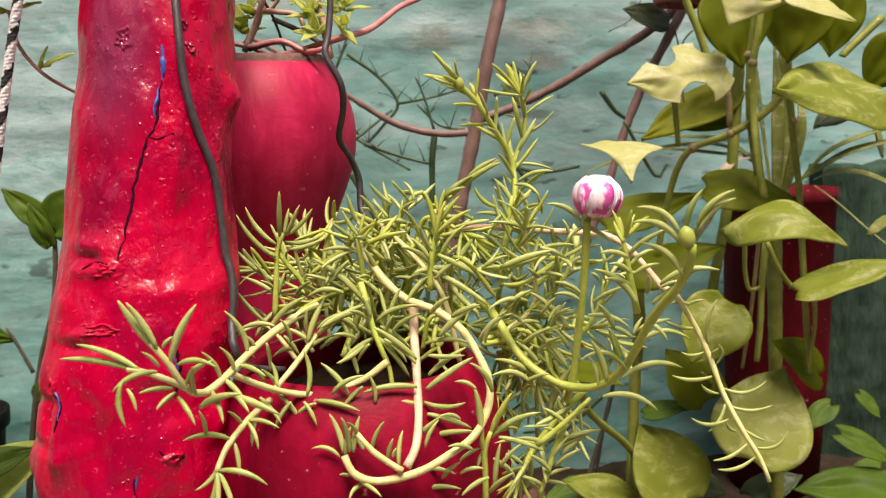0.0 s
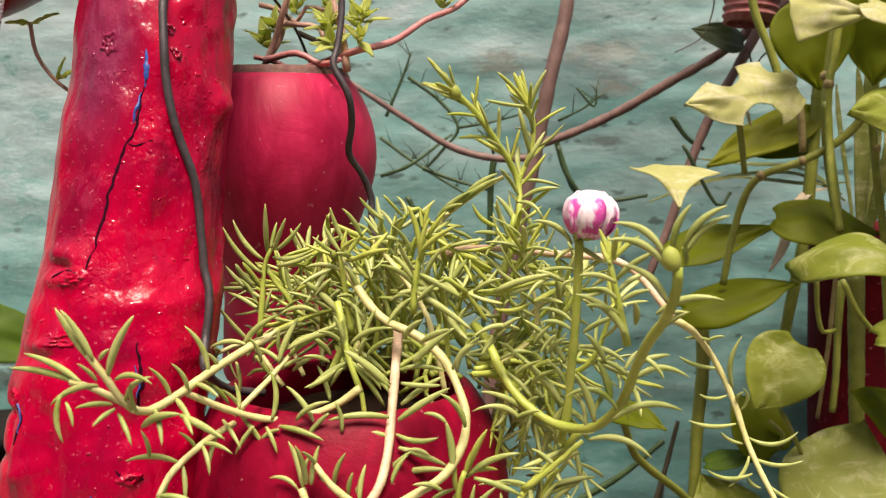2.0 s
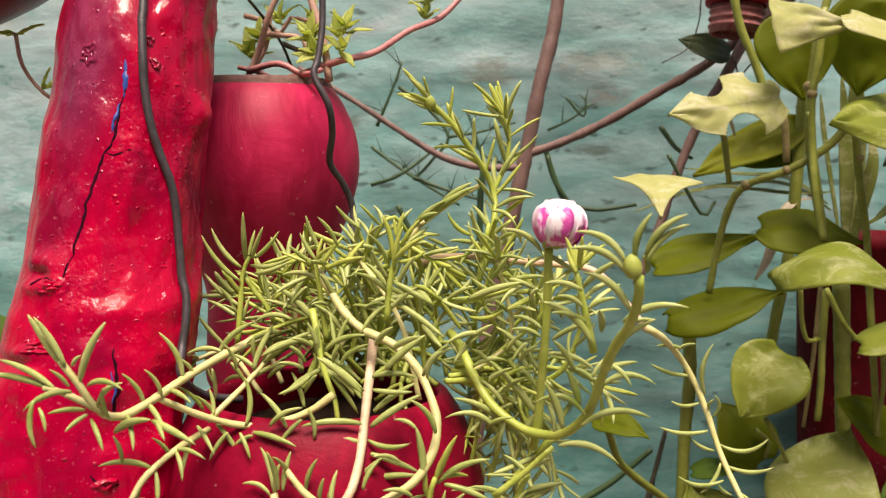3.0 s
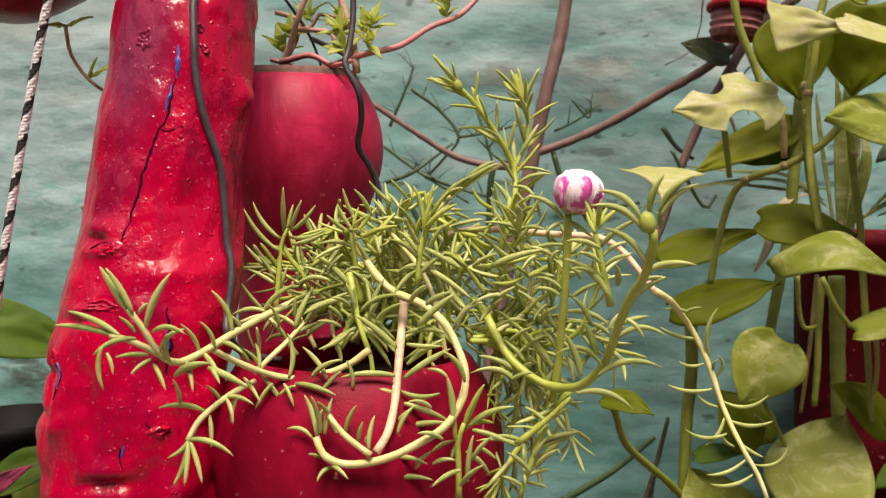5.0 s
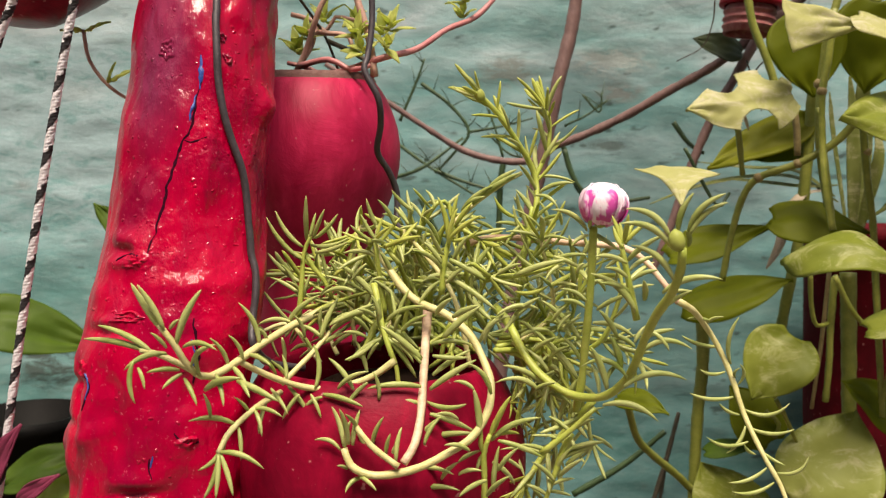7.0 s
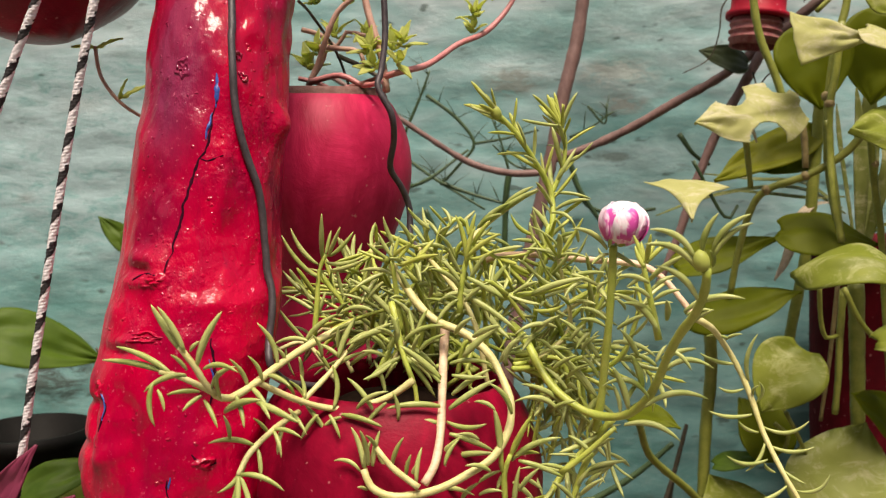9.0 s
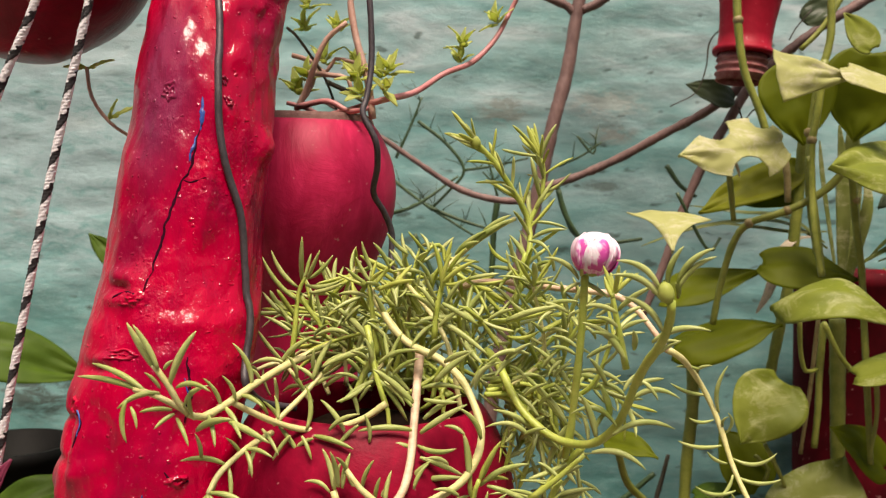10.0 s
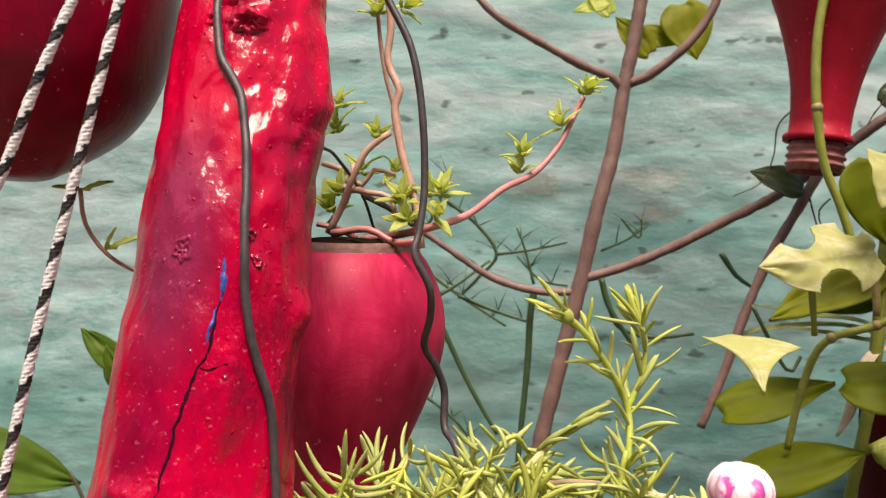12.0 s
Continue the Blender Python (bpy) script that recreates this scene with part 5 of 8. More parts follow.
# long leaves about the green bud
grown(moss, ((0.0931, 0.2544, 1.197), (0.0806, 0.253, 1.2048), 0.16, 1.1, 0), ((0.0943, 0.2556, 1.1931), (0.079, 0.252, 1.2006), 0.16, 1.1, 0), ((0.0944, 0.2558, 1.1846), (0.0825, 0.2559, 1.1942), 0.14, 1.1, 0), ((0.0956, 0.2569, 1.1979), (0.0994, 0.2539, 1.2093), 0.1, 1.2, 0), ((0.0982, 0.255, 1.1986), (0.1077, 0.2516, 1.2091), 0.13, 1.1, 0), ((0.0986, 0.2546, 1.1974), (0.1087, 0.2537, 1.2066), 0.13, 1.0, 0), ((0.0988, 0.2576, 1.194), (0.0975, 0.2548, 1.1987), 0.1, 1.3, 0))
# arching leaves of the thick green stem
grown(moss, ((0.0945, 0.2834, 1.1773), (0.1121, 0.2784, 1.1823), 0.14, 1.1, 0), ((0.0954, 0.2849, 1.1761), (0.1038, 0.2845, 1.1777), 0.1, 0.9, 0), ((0.0928, 0.2869, 1.1702), (0.1037, 0.2841, 1.1781), 0.05, 1.1, 0), ((0.0879, 0.287, 1.1615), (0.099, 0.2869, 1.165), 0.06, 1.2, 0), ((0.0882, 0.2852, 1.1574), (0.1038, 0.2823, 1.1595), 0.22, 1.1, 0), ((0.0829, 0.2855, 1.1459), (0.1028, 0.2862, 1.1487), 0.17, 1.1, 0), ((0.084, 0.2851, 1.149), (0.069, 0.2857, 1.1522), 0.25, 1.1, 0), ((0.0762, 0.2853, 1.1397), (0.0935, 0.281, 1.1361), 0.16, 1.1, 0), ((0.0821, 0.2857, 1.152), (0.0784, 0.2863, 1.1625), 0.05, 1.7, 0), ((0.0774, 0.2834, 1.1455), (0.0721, 0.281, 1.1596), 0.05, 1.4, 0))
grown(moss, ((0.0749, 0.2851, 1.1438), (0.0723, 0.2878, 1.1526), 0.08, 1.0, 0), ((0.0806, 0.2877, 1.1619), (0.0746, 0.2848, 1.1712), 0.06, 1.2, 0), ((0.0865, 0.2875, 1.1588), (0.078, 0.2892, 1.1624), 0.1, 1.2, 0), ((0.0912, 0.2843, 1.1646), (0.0968, 0.2824, 1.1587), 0.1, 1.0, 0), ((0.0859, 0.2836, 1.1609), (0.0895, 0.2856, 1.1662), 0.05, 1.0, 0), ((0.0771, 0.2863, 1.147), (0.0827, 0.2891, 1.1542), 0.1, 1.0, 0))
# long leaves in the middle right
grown(moss, ((0.0691, 0.314, 1.1563), (0.0552, 0.3143, 1.1702), 0.06, 1.1, 0), ((0.0664, 0.3137, 1.143), (0.0504, 0.3129, 1.161), 0.05, 1.1, 0), ((0.0685, 0.3105, 1.1423), (0.0558, 0.31, 1.1575), 0.04, 1.0, 0), ((0.0541, 0.31, 1.1677), (0.0395, 0.3046, 1.1657), 0.14, 1.0, 0), ((0.0527, 0.3139, 1.1704), (0.0418, 0.3074, 1.1592), 0.05, 1.2, 0), ((0.056, 0.3105, 1.1357), (0.0392, 0.3046, 1.1416), 0.2, 1.1, 0), ((0.0562, 0.3144, 1.1389), (0.0416, 0.3094, 1.1469), 0.08, 1.2, 0), ((0.07, 0.3101, 1.1439), (0.0613, 0.3124, 1.1247), 0.06, 1.5, 0), ((0.0658, 0.3106, 1.1298), (0.0705, 0.3129, 1.1387), 0.05, 1.3, 0), ((0.0659, 0.3134, 1.1571), (0.0576, 0.3156, 1.1659), 0.05, 1.0, 0))
grown(moss, ((0.069, 0.3148, 1.1487), (0.0628, 0.3141, 1.1569), 0.08, 1.0, 0), ((0.0578, 0.314, 1.1485), (0.0659, 0.3074, 1.1551), 0.08, 1.0, 0), ((0.0628, 0.3138, 1.1591), (0.0695, 0.3125, 1.1646), 0.1, 1.0, 0), ((0.0527, 0.3136, 1.1516), (0.0609, 0.3077, 1.158), 0.06, 1.0, 0), ((0.0578, 0.3137, 1.1444), (0.0494, 0.317, 1.1519), 0.05, 1.0, 0), ((0.0456, 0.3103, 1.1654), (0.0548, 0.3069, 1.1722), 0.05, 1.0, 0), ((0.0475, 0.3128, 1.1568), (0.0587, 0.3149, 1.1588), 0.15, 1.2, 0), ((0.0518, 0.3112, 1.1364), (0.0611, 0.3062, 1.142), 0.1, 1.0, 0), ((0.059, 0.3112, 1.1366), (0.0661, 0.311, 1.1328), 0.1, 1.0, 0), ((0.0536, 0.3138, 1.1568), (0.0466, 0.3111, 1.1633), 0.1, 1.0, 0))
grown(moss, ((0.0588, 0.3118, 1.1624), (0.0638, 0.3092, 1.169), 0.05, 1.0, 0), ((0.0658, 0.3118, 1.1656), (0.0609, 0.3094, 1.1598), 0.08, 1.0, 0))
# hanging tuft in the middle
twig_line, _ = stem("stem", [(-0.005, 0.305, 1.1765), (-0.0025, 0.302, 1.1687), (-0.0004, 0.299, 1.161), (0.0025, 0.297, 1.1539), (0.0051, 0.296, 1.1475), (0.0059, 0.296, 1.1394)], 0.0012, GREEN_STEM, moss, 0.0008, 8, 0.15, step=0.003)
grown(twig_line, ((-0.001, 0.2964, 1.166), (-0.0035, 0.2949, 1.1736), 0.04, 1.1, 0), ((-0.0016, 0.3009, 1.1605), (-0.0014, 0.2984, 1.1722), 0.03, 1.6, 0), ((0.0007, 0.2997, 1.1636), (0.0156, 0.2945, 1.17), 0.1, 1.0, 0), ((0.002, 0.2995, 1.162), (0.0124, 0.3008, 1.1535), 0.05, 1.0, 0), ((-0.0017, 0.2994, 1.1619), (0.0141, 0.2981, 1.1512), 0.04, 1.2, 0), ((0.0014, 0.2984, 1.1581), (0.0118, 0.2985, 1.1437), 0.04, 1.1, 0), ((-0.0003, 0.3005, 1.1577), (-0.0119, 0.2951, 1.1498), 0.05, 1.2, 0), ((0.0034, 0.2965, 1.1581), (0.0109, 0.2977, 1.1494), 0.08, 1.0, 0), ((-0.0061, 0.3006, 1.1596), (-0.0129, 0.2993, 1.1658), 0.08, 1.3, 0), ((-0.0061, 0.2982, 1.1453), (-0.0104, 0.2991, 1.1566), 0.04, 1.1, 0))
grown(twig_line, ((-0.0036, 0.2969, 1.1558), (-0.0129, 0.2929, 1.1506), -0.06, 1.1, 0), ((-0.0098, 0.297, 1.167), (-0.0196, 0.2964, 1.162), 0.08, 1.2, 0), ((-0.0017, 0.2976, 1.1687), (-0.018, 0.2931, 1.1629), 0.06, 1.3, 0), ((0.0041, 0.2995, 1.1661), (0.0017, 0.3029, 1.1748), 0, 1.0, 0), ((0.0049, 0.2975, 1.1634), (0.0095, 0.2982, 1.1754), 0.05, 1.0, 0), ((-0.0018, 0.2981, 1.156), (-0.0066, 0.3005, 1.1493), 0.05, 1.0, 0), ((-0.0062, 0.2989, 1.1578), (-0.0138, 0.2949, 1.1603), 0.08, 1.0, 0), ((-0.0026, 0.2971, 1.1653), (-0.0076, 0.2903, 1.1692), 0.08, 1.0, 0), ((0.0063, 0.2984, 1.1602), (0.016, 0.2956, 1.1669), 0.08, 1.0, 0), ((0.0042, 0.2969, 1.1604), (0.0073, 0.2938, 1.167), 0.05, 1.0, 0))
# leaves of the pale stem on the post's side
grown(moss, ((-0.0227, 0.2996, 1.1569), (-0.0312, 0.3011, 1.1616), 0.05, 1.2, 0), ((-0.0233, 0.2987, 1.157), (-0.0175, 0.3026, 1.1714), 0.04, 1.3, 0), ((-0.0229, 0.3004, 1.1547), (-0.0144, 0.3, 1.1591), 0.06, 1.0, 0), ((-0.035, 0.3003, 1.1627), (-0.0481, 0.3025, 1.161), 0.1, 1.1, 0), ((-0.0367, 0.3021, 1.1617), (-0.0239, 0.3012, 1.1725), 0.08, 1.2, 0), ((-0.0318, 0.3004, 1.159), (-0.0269, 0.3013, 1.1517), 0.05, 1.2, 0), ((-0.0239, 0.3023, 1.1589), (-0.023, 0.2997, 1.1686), 0.05, 1.0, 0), ((-0.0152, 0.3017, 1.1695), (-0.028, 0.3052, 1.1646), 0.06, 1.1, 0), ((-0.0201, 0.3003, 1.1593), (-0.0023, 0.2959, 1.1705), 0.05, 1.3, 0), ((-0.0378, 0.2992, 1.157), (-0.0372, 0.3001, 1.1464), 0.05, 1.0, 0))
grown(moss, ((-0.0279, 0.3014, 1.1537), (-0.0367, 0.3049, 1.1507), 0.12, 1.0, 0), ((-0.0197, 0.3023, 1.1538), (-0.0101, 0.2979, 1.1599), 0.06, 1.0, 0), ((-0.0292, 0.2989, 1.1572), (-0.0316, 0.2948, 1.166), 0.08, 1.0, 0), ((-0.0102, 0.2989, 1.174), (-0.023, 0.2997, 1.1727), 0.15, 1.1, 0))
# leaves of the stem that bows over the lip
grown(moss, ((-0.0226, 0.2893, 1.141), (-0.0238, 0.2922, 1.1561), 0.1, 1.1, 0), ((-0.008, 0.2863, 1.1419), (-0.0174, 0.2888, 1.1521), 0.05, 1.2, 0), ((-0.0137, 0.2866, 1.142), (-0.0022, 0.2842, 1.1488), 0.1, 1.0, 0), ((-0.0312, 0.2886, 1.1429), (-0.0361, 0.2826, 1.152), 0.05, 1.0, 0), ((-0.0317, 0.2855, 1.1452), (-0.0338, 0.2876, 1.1531), 0.05, 1.1, 0), ((-0.0189, 0.2865, 1.1398), (-0.0041, 0.2834, 1.1368), 0.05, 1.2, 0), ((-0.032, 0.2879, 1.1421), (-0.0241, 0.2883, 1.1312), 0.05, 1.1, 0), ((-0.0229, 0.285, 1.14), (-0.0183, 0.2817, 1.1328), 0.05, 1.0, 0), ((0.0006, 0.2872, 1.1384), (-0.001, 0.2855, 1.1485), 0.08, 1.0, 0), ((-0.0273, 0.2861, 1.1396), (-0.0334, 0.2855, 1.1306), 0.05, 1.0, 0))
grown(moss, ((-0.0142, 0.2898, 1.1392), (-0.0166, 0.2871, 1.1268), 0.04, 1.0, 0), ((-0.0382, 0.2877, 1.1409), (-0.0301, 0.282, 1.1336), 0.05, 1.0, 0), ((-0.0032, 0.2864, 1.1444), (-0.0113, 0.2867, 1.1351), 0.05, 1.0, 0), ((-0.019, 0.2856, 1.1391), (-0.0271, 0.2883, 1.1331), 0.08, 1.0, 0), ((-0.0367, 0.2895, 1.1456), (-0.0426, 0.2836, 1.1546), 0.06, 1.0, 0))
# pairs of leaves on the woody stem
grown(moss, ((0.0145, 0.2937, 1.1513), (0.0007, 0.2908, 1.1633), 0.03, 1.1, 0), ((0.0144, 0.2929, 1.1502), (0.0051, 0.2942, 1.1577), 0.05, 1.0, 0), ((0.0178, 0.2905, 1.1418), (0.0338, 0.2909, 1.1524), 0.03, 1.2, 0), ((0.0185, 0.2923, 1.1463), (0.0315, 0.2941, 1.1552), 0.04, 1.1, 0), ((0.0188, 0.2903, 1.1536), (0.031, 0.2916, 1.153), -0.03, 1.1, 0), ((0.0177, 0.2938, 1.1569), (0.0323, 0.2942, 1.1568), 0.1, 1.0, 0), ((0.0146, 0.2917, 1.1424), (-0.0031, 0.2859, 1.1425), 0.05, 1.2, 0), ((0.0146, 0.2915, 1.1364), (-0.0061, 0.2883, 1.1371), 0.05, 1.2, 0), ((0.0118, 0.2926, 1.127), (0.0049, 0.2931, 1.1435), 0.04, 1.4, 0), ((0.0168, 0.2918, 1.137), (0.0309, 0.2868, 1.138), -0.1, 1.1, 0))
grown(moss, ((0.0225, 0.2922, 1.1597), (0.0352, 0.2922, 1.1708), 0.04, 1.4, 0), ((0.0179, 0.2899, 1.1334), (0.0329, 0.2927, 1.1271), 0.04, 1.2, 0), ((0.0115, 0.2923, 1.1211), (0.0223, 0.2866, 1.1334), 0.03, 1.3, 0), ((0.0162, 0.2937, 1.1233), (0.0342, 0.2882, 1.1276), 0.06, 1.1, 0), ((0.0162, 0.2907, 1.1272), (0.0112, 0.2916, 1.1196), 0.1, 1.0, 0), ((0.0075, 0.292, 1.1194), (0.0087, 0.2911, 1.1293), 0.05, 1.0, 0), ((0.0054, 0.2922, 1.1192), (-0.0043, 0.2903, 1.1183), 0.1, 1.0, 0), ((0.0198, 0.2906, 1.1677), (0.0264, 0.2855, 1.1743), 0.06, 1.3, 0))
# leaves of the loop
grown(moss, ((0.0344, 0.2793, 1.1449), (0.0275, 0.2802, 1.1472), 0.12, 1.1, 0), ((0.0359, 0.2828, 1.1293), (0.0339, 0.2817, 1.1447), 0.03, 1.5, 0), ((0.0397, 0.2827, 1.1428), (0.0325, 0.2796, 1.1535), 0.12, 1.2, 0), ((0.0376, 0.2803, 1.1599), (0.0463, 0.2775, 1.1698), 0.2, 1.1, 0), ((0.0358, 0.2834, 1.16), (0.0446, 0.2768, 1.171), 0.05, 1.0, 0), ((0.027, 0.2815, 1.1683), (0.0361, 0.2772, 1.173), 0.05, 1.4, 0), ((-0.0005, 0.2828, 1.1155), (-0.0055, 0.2797, 1.1294), 0.04, 1.4, 0), ((-0.0003, 0.2807, 1.1241), (0.0042, 0.2781, 1.135), 0.06, 1.0, 0), ((0.0173, 0.2817, 1.1249), (0.0219, 0.2832, 1.1334), 0.08, 1.0, 0), ((0.0078, 0.2808, 1.1248), (0.0054, 0.2831, 1.1161), 0.05, 1.0, 0))
grown(moss, ((0.0329, 0.2796, 1.1243), (0.025, 0.2755, 1.1271), 0.1, 1.2, 0), ((0.0291, 0.2795, 1.1347), (0.0225, 0.2737, 1.1378), 0.1, 1.0, 0))
# tuft at the end of the loop
grown(moss, ((-0.0091, 0.2769, 1.1248), (-0.0134, 0.2779, 1.1379), 0.05, 1.2, 0), ((-0.0067, 0.2739, 1.1266), (-0.0083, 0.269, 1.1396), 0.03, 1.2, 0), ((-0.0057, 0.2751, 1.1259), (-0.0034, 0.2763, 1.1375), 0.03, 1.2, 0), ((-0.0104, 0.2771, 1.1235), (-0.0197, 0.2783, 1.1262), 0.16, 1.1, 0), ((-0.0023, 0.276, 1.115), (-0.0071, 0.2706, 1.1113), 0.16, 1.1, 0), ((-0.0075, 0.275, 1.1178), (-0.0096, 0.2701, 1.1204), 0.05, 1.0, 0), ((-0.0084, 0.2756, 1.1246), (-0.0062, 0.2749, 1.1345), 0.05, 1.0, 0), ((-0.0032, 0.274, 1.1158), (0.0035, 0.2698, 1.1129), 0.08, 1.1, 0))
# second branch at the loop's end
twig_line, _ = stem("stem", [(0.01, 0.274, 1.1197), (0.0058, 0.274, 1.1226), (0.0007, 0.274, 1.1265), (-0.0043, 0.275, 1.1321)], 0.0012, MOSS_STEM, moss, 0.0009, 8, 0.15, step=0.003)
grown(twig_line, ((-0.0042, 0.2759, 1.1311), (-0.0065, 0.2692, 1.1379), 0.05, 1.0, 0), ((0.0088, 0.276, 1.1209), (0.0102, 0.2788, 1.1316), 0.05, 1.1, 0), ((0.0052, 0.2767, 1.1224), (0.0074, 0.274, 1.1306), 0.04, 1.0, 0))
# shoot in front of the pot's flank
twig_line, _ = stem("stem", [(0.037, 0.288, 1.1022), (0.0371, 0.287, 1.1124), (0.037, 0.286, 1.1216), (0.0391, 0.285, 1.1284)], 0.0012, GREEN_STEM, moss, 0.0008, 8, 0.15, step=0.003)
grown(twig_line, ((0.0391, 0.2858, 1.1274), (0.044, 0.2852, 1.1381), 0.05, 1.2, 1), ((0.0406, 0.2862, 1.1277), (0.0487, 0.2899, 1.1277), 0.1, 1.1, 1), ((0.0401, 0.2864, 1.1288), (0.0461, 0.2827, 1.1423), 0.04, 1.2, 1), ((0.0393, 0.2873, 1.1258), (0.0557, 0.2856, 1.1346), 0.1, 1.1, 0), ((0.0417, 0.286, 1.1262), (0.0565, 0.287, 1.1208), 0.05, 1.1, 0), ((0.0439, 0.283, 1.1215), (0.0499, 0.2845, 1.117), 0.05, 1.0, 0), ((0.0402, 0.2863, 1.1085), (0.0422, 0.2847, 1.1247), 0.03, 1.0, 0), ((0.0364, 0.2856, 1.1222), (0.0366, 0.2837, 1.131), 0.05, 1.2, 1), ((0.0286, 0.284, 1.1146), (0.0367, 0.2828, 1.1166), 0.12, 1.1, 0), ((0.0382, 0.2832, 1.1134), (0.0289, 0.2817, 1.1077), 0.06, 1.2, 0))
grown(twig_line, ((0.013, 0.2862, 1.1067), (0.0289, 0.2841, 1.1091), 0.12, 1.1, 0), ((-0.0013, 0.2858, 1.1065), (0.0144, 0.2894, 1.1105), 0.08, 1.1, 0), ((0.0127, 0.2875, 1.1146), (0.0273, 0.282, 1.1152), 0.1, 1.0, 0), ((0.0378, 0.287, 1.1223), (0.0344, 0.2868, 1.1153), 0.06, 1.4, 0), ((0.042, 0.2833, 1.1169), (0.0488, 0.2802, 1.1258), 0.05, 1.0, 0), ((0.0381, 0.2842, 1.1076), (0.0462, 0.278, 1.1169), 0.06, 1.0, 0), ((0.0399, 0.2857, 1.1189), (0.0473, 0.2889, 1.1103), 0.08, 1.2, 0), ((0.0285, 0.2846, 1.1187), (0.0359, 0.2872, 1.1221), 0.08, 1.0, 0), ((0.0224, 0.2865, 1.1119), (0.029, 0.281, 1.1199), 0.06, 1.0, 0))
# shoot low on the pot's far flank
twig_line, _ = stem("stem", [(0.0557, 0.3, 1.118), (0.0643, 0.299, 1.1254), (0.0742, 0.298, 1.1352)], 0.0012, GREEN_STEM, moss, 0.0008, 8, 0.15, step=0.003)
grown(twig_line, ((0.0647, 0.3023, 1.1188), (0.0784, 0.3019, 1.1225), 0.06, 1.1, 0), ((0.0644, 0.3026, 1.1133), (0.0745, 0.3035, 1.1209), 0.05, 1.2, 0), ((0.06, 0.3017, 1.1175), (0.0482, 0.2985, 1.1212), 0.06, 1.0, 0), ((0.0662, 0.302, 1.125), (0.0582, 0.3053, 1.1299), 0.05, 1.1, 0), ((0.0682, 0.3023, 1.127), (0.074, 0.3001, 1.1309), 0.08, 1.2, 0))
# hanging shoot beside it
twig_line, _ = stem("stem", [(0.0662, 0.302, 1.125), (0.0633, 0.302, 1.1188), (0.06, 0.302, 1.1085), (0.0565, 0.302, 1.098)], 0.0012, GREEN_STEM, moss, 0.0008, 8, 0.15, step=0.003)
grown(twig_line, ((0.0633, 0.3038, 1.1152), (0.0741, 0.3021, 1.1209), 0.06, 1.1, 0), ((0.0624, 0.3005, 1.1101), (0.0701, 0.294, 1.1186), 0.05, 1.1, 0), ((0.0605, 0.3004, 1.108), (0.0527, 0.2956, 1.1163), 0.05, 1.1, 0), ((0.0601, 0.3008, 1.1068), (0.0674, 0.2993, 1.1098), 0.08, 1.0, 0), ((0.0643, 0.3035, 1.1204), (0.0583, 0.3024, 1.1235), 0.08, 1.0, 0), ((0.0581, 0.3021, 1.1022), (0.0495, 0.3023, 1.1058), 0.06, 1.1, 0), ((0.0614, 0.3015, 1.1128), (0.0663, 0.2996, 1.1207), 0.05, 1.1, 0), ((0.0588, 0.3038, 1.1032), (0.0664, 0.3012, 1.1029), 0.06, 1.0, 0))
# the long trailing shoot and its curved leaves
trail, _ = stem("stem", [(0.1037, 0.318, 1.1703), (0.1096, 0.322, 1.1665), (0.1166, 0.334, 1.1581), (0.1203, 0.336, 1.1524), (0.1243, 0.335, 1.1441), (0.1272, 0.333, 1.136), (0.1294, 0.33, 1.1282), (0.1322, 0.326, 1.1209), (0.1364, 0.321, 1.112), (0.1404, 0.318, 1.1049), (0.1431, 0.315, 1.0969)], 0.0013, MOSS_STEM, moss, 0.0009, 8, 0.2, step=0.003)
grown(trail, ((0.1236, 0.3344, 1.1416), (0.1139, 0.3304, 1.143), -0.14, 0.8, 0), ((0.1262, 0.3317, 1.1326), (0.11, 0.3277, 1.1345), -0.1, 0.8, 0), ((0.1281, 0.3292, 1.1266), (0.1202, 0.3252, 1.1316), -0.1, 0.8, 0), ((0.1299, 0.3301, 1.1286), (0.1451, 0.3261, 1.1323), -0.2, 0.8, 0), ((0.132, 0.3268, 1.1223), (0.1461, 0.3228, 1.1236), -0.12, 0.8, 0), ((0.1304, 0.3244, 1.1179), (0.1153, 0.3204, 1.1201), -0.16, 0.8, 0), ((0.13, 0.3272, 1.123), (0.1227, 0.3232, 1.1137), -0.12, 0.8, 0), ((0.1326, 0.3222, 1.114), (0.1278, 0.3182, 1.1188), -0.1, 0.8, 0), ((0.1356, 0.3225, 1.1147), (0.1422, 0.3185, 1.1115), -0.05, 0.8, 0))
grown(trail, ((0.1391, 0.3195, 1.1085), (0.1494, 0.3155, 1.1161), -0.22, 0.8, 0), ((0.1362, 0.3201, 1.1098), (0.1224, 0.3161, 1.1051), -0.12, 0.8, 0), ((0.1384, 0.3181, 1.1052), (0.1233, 0.3141, 1.1025), -0.14, 0.8, 0), ((0.1282, 0.3333, 1.137), (0.1279, 0.3293, 1.1458), 0.2, 0.8, 0), ((0.1207, 0.3358, 1.1508), (0.1072, 0.3318, 1.1554), -0.08, 0.8, 0), ((0.1257, 0.3351, 1.1445), (0.1276, 0.3311, 1.1629), 0.12, 0.8, 0), ((0.1168, 0.3291, 1.1617), (0.1081, 0.3251, 1.1629), 0.05, 0.8, 0), ((0.116, 0.3303, 1.1608), (0.1213, 0.3263, 1.1637), 0.1, 0.8, 0), ((0.1273, 0.3339, 1.1396), (0.1284, 0.3299, 1.1442), 0.2, 0.8, 0))

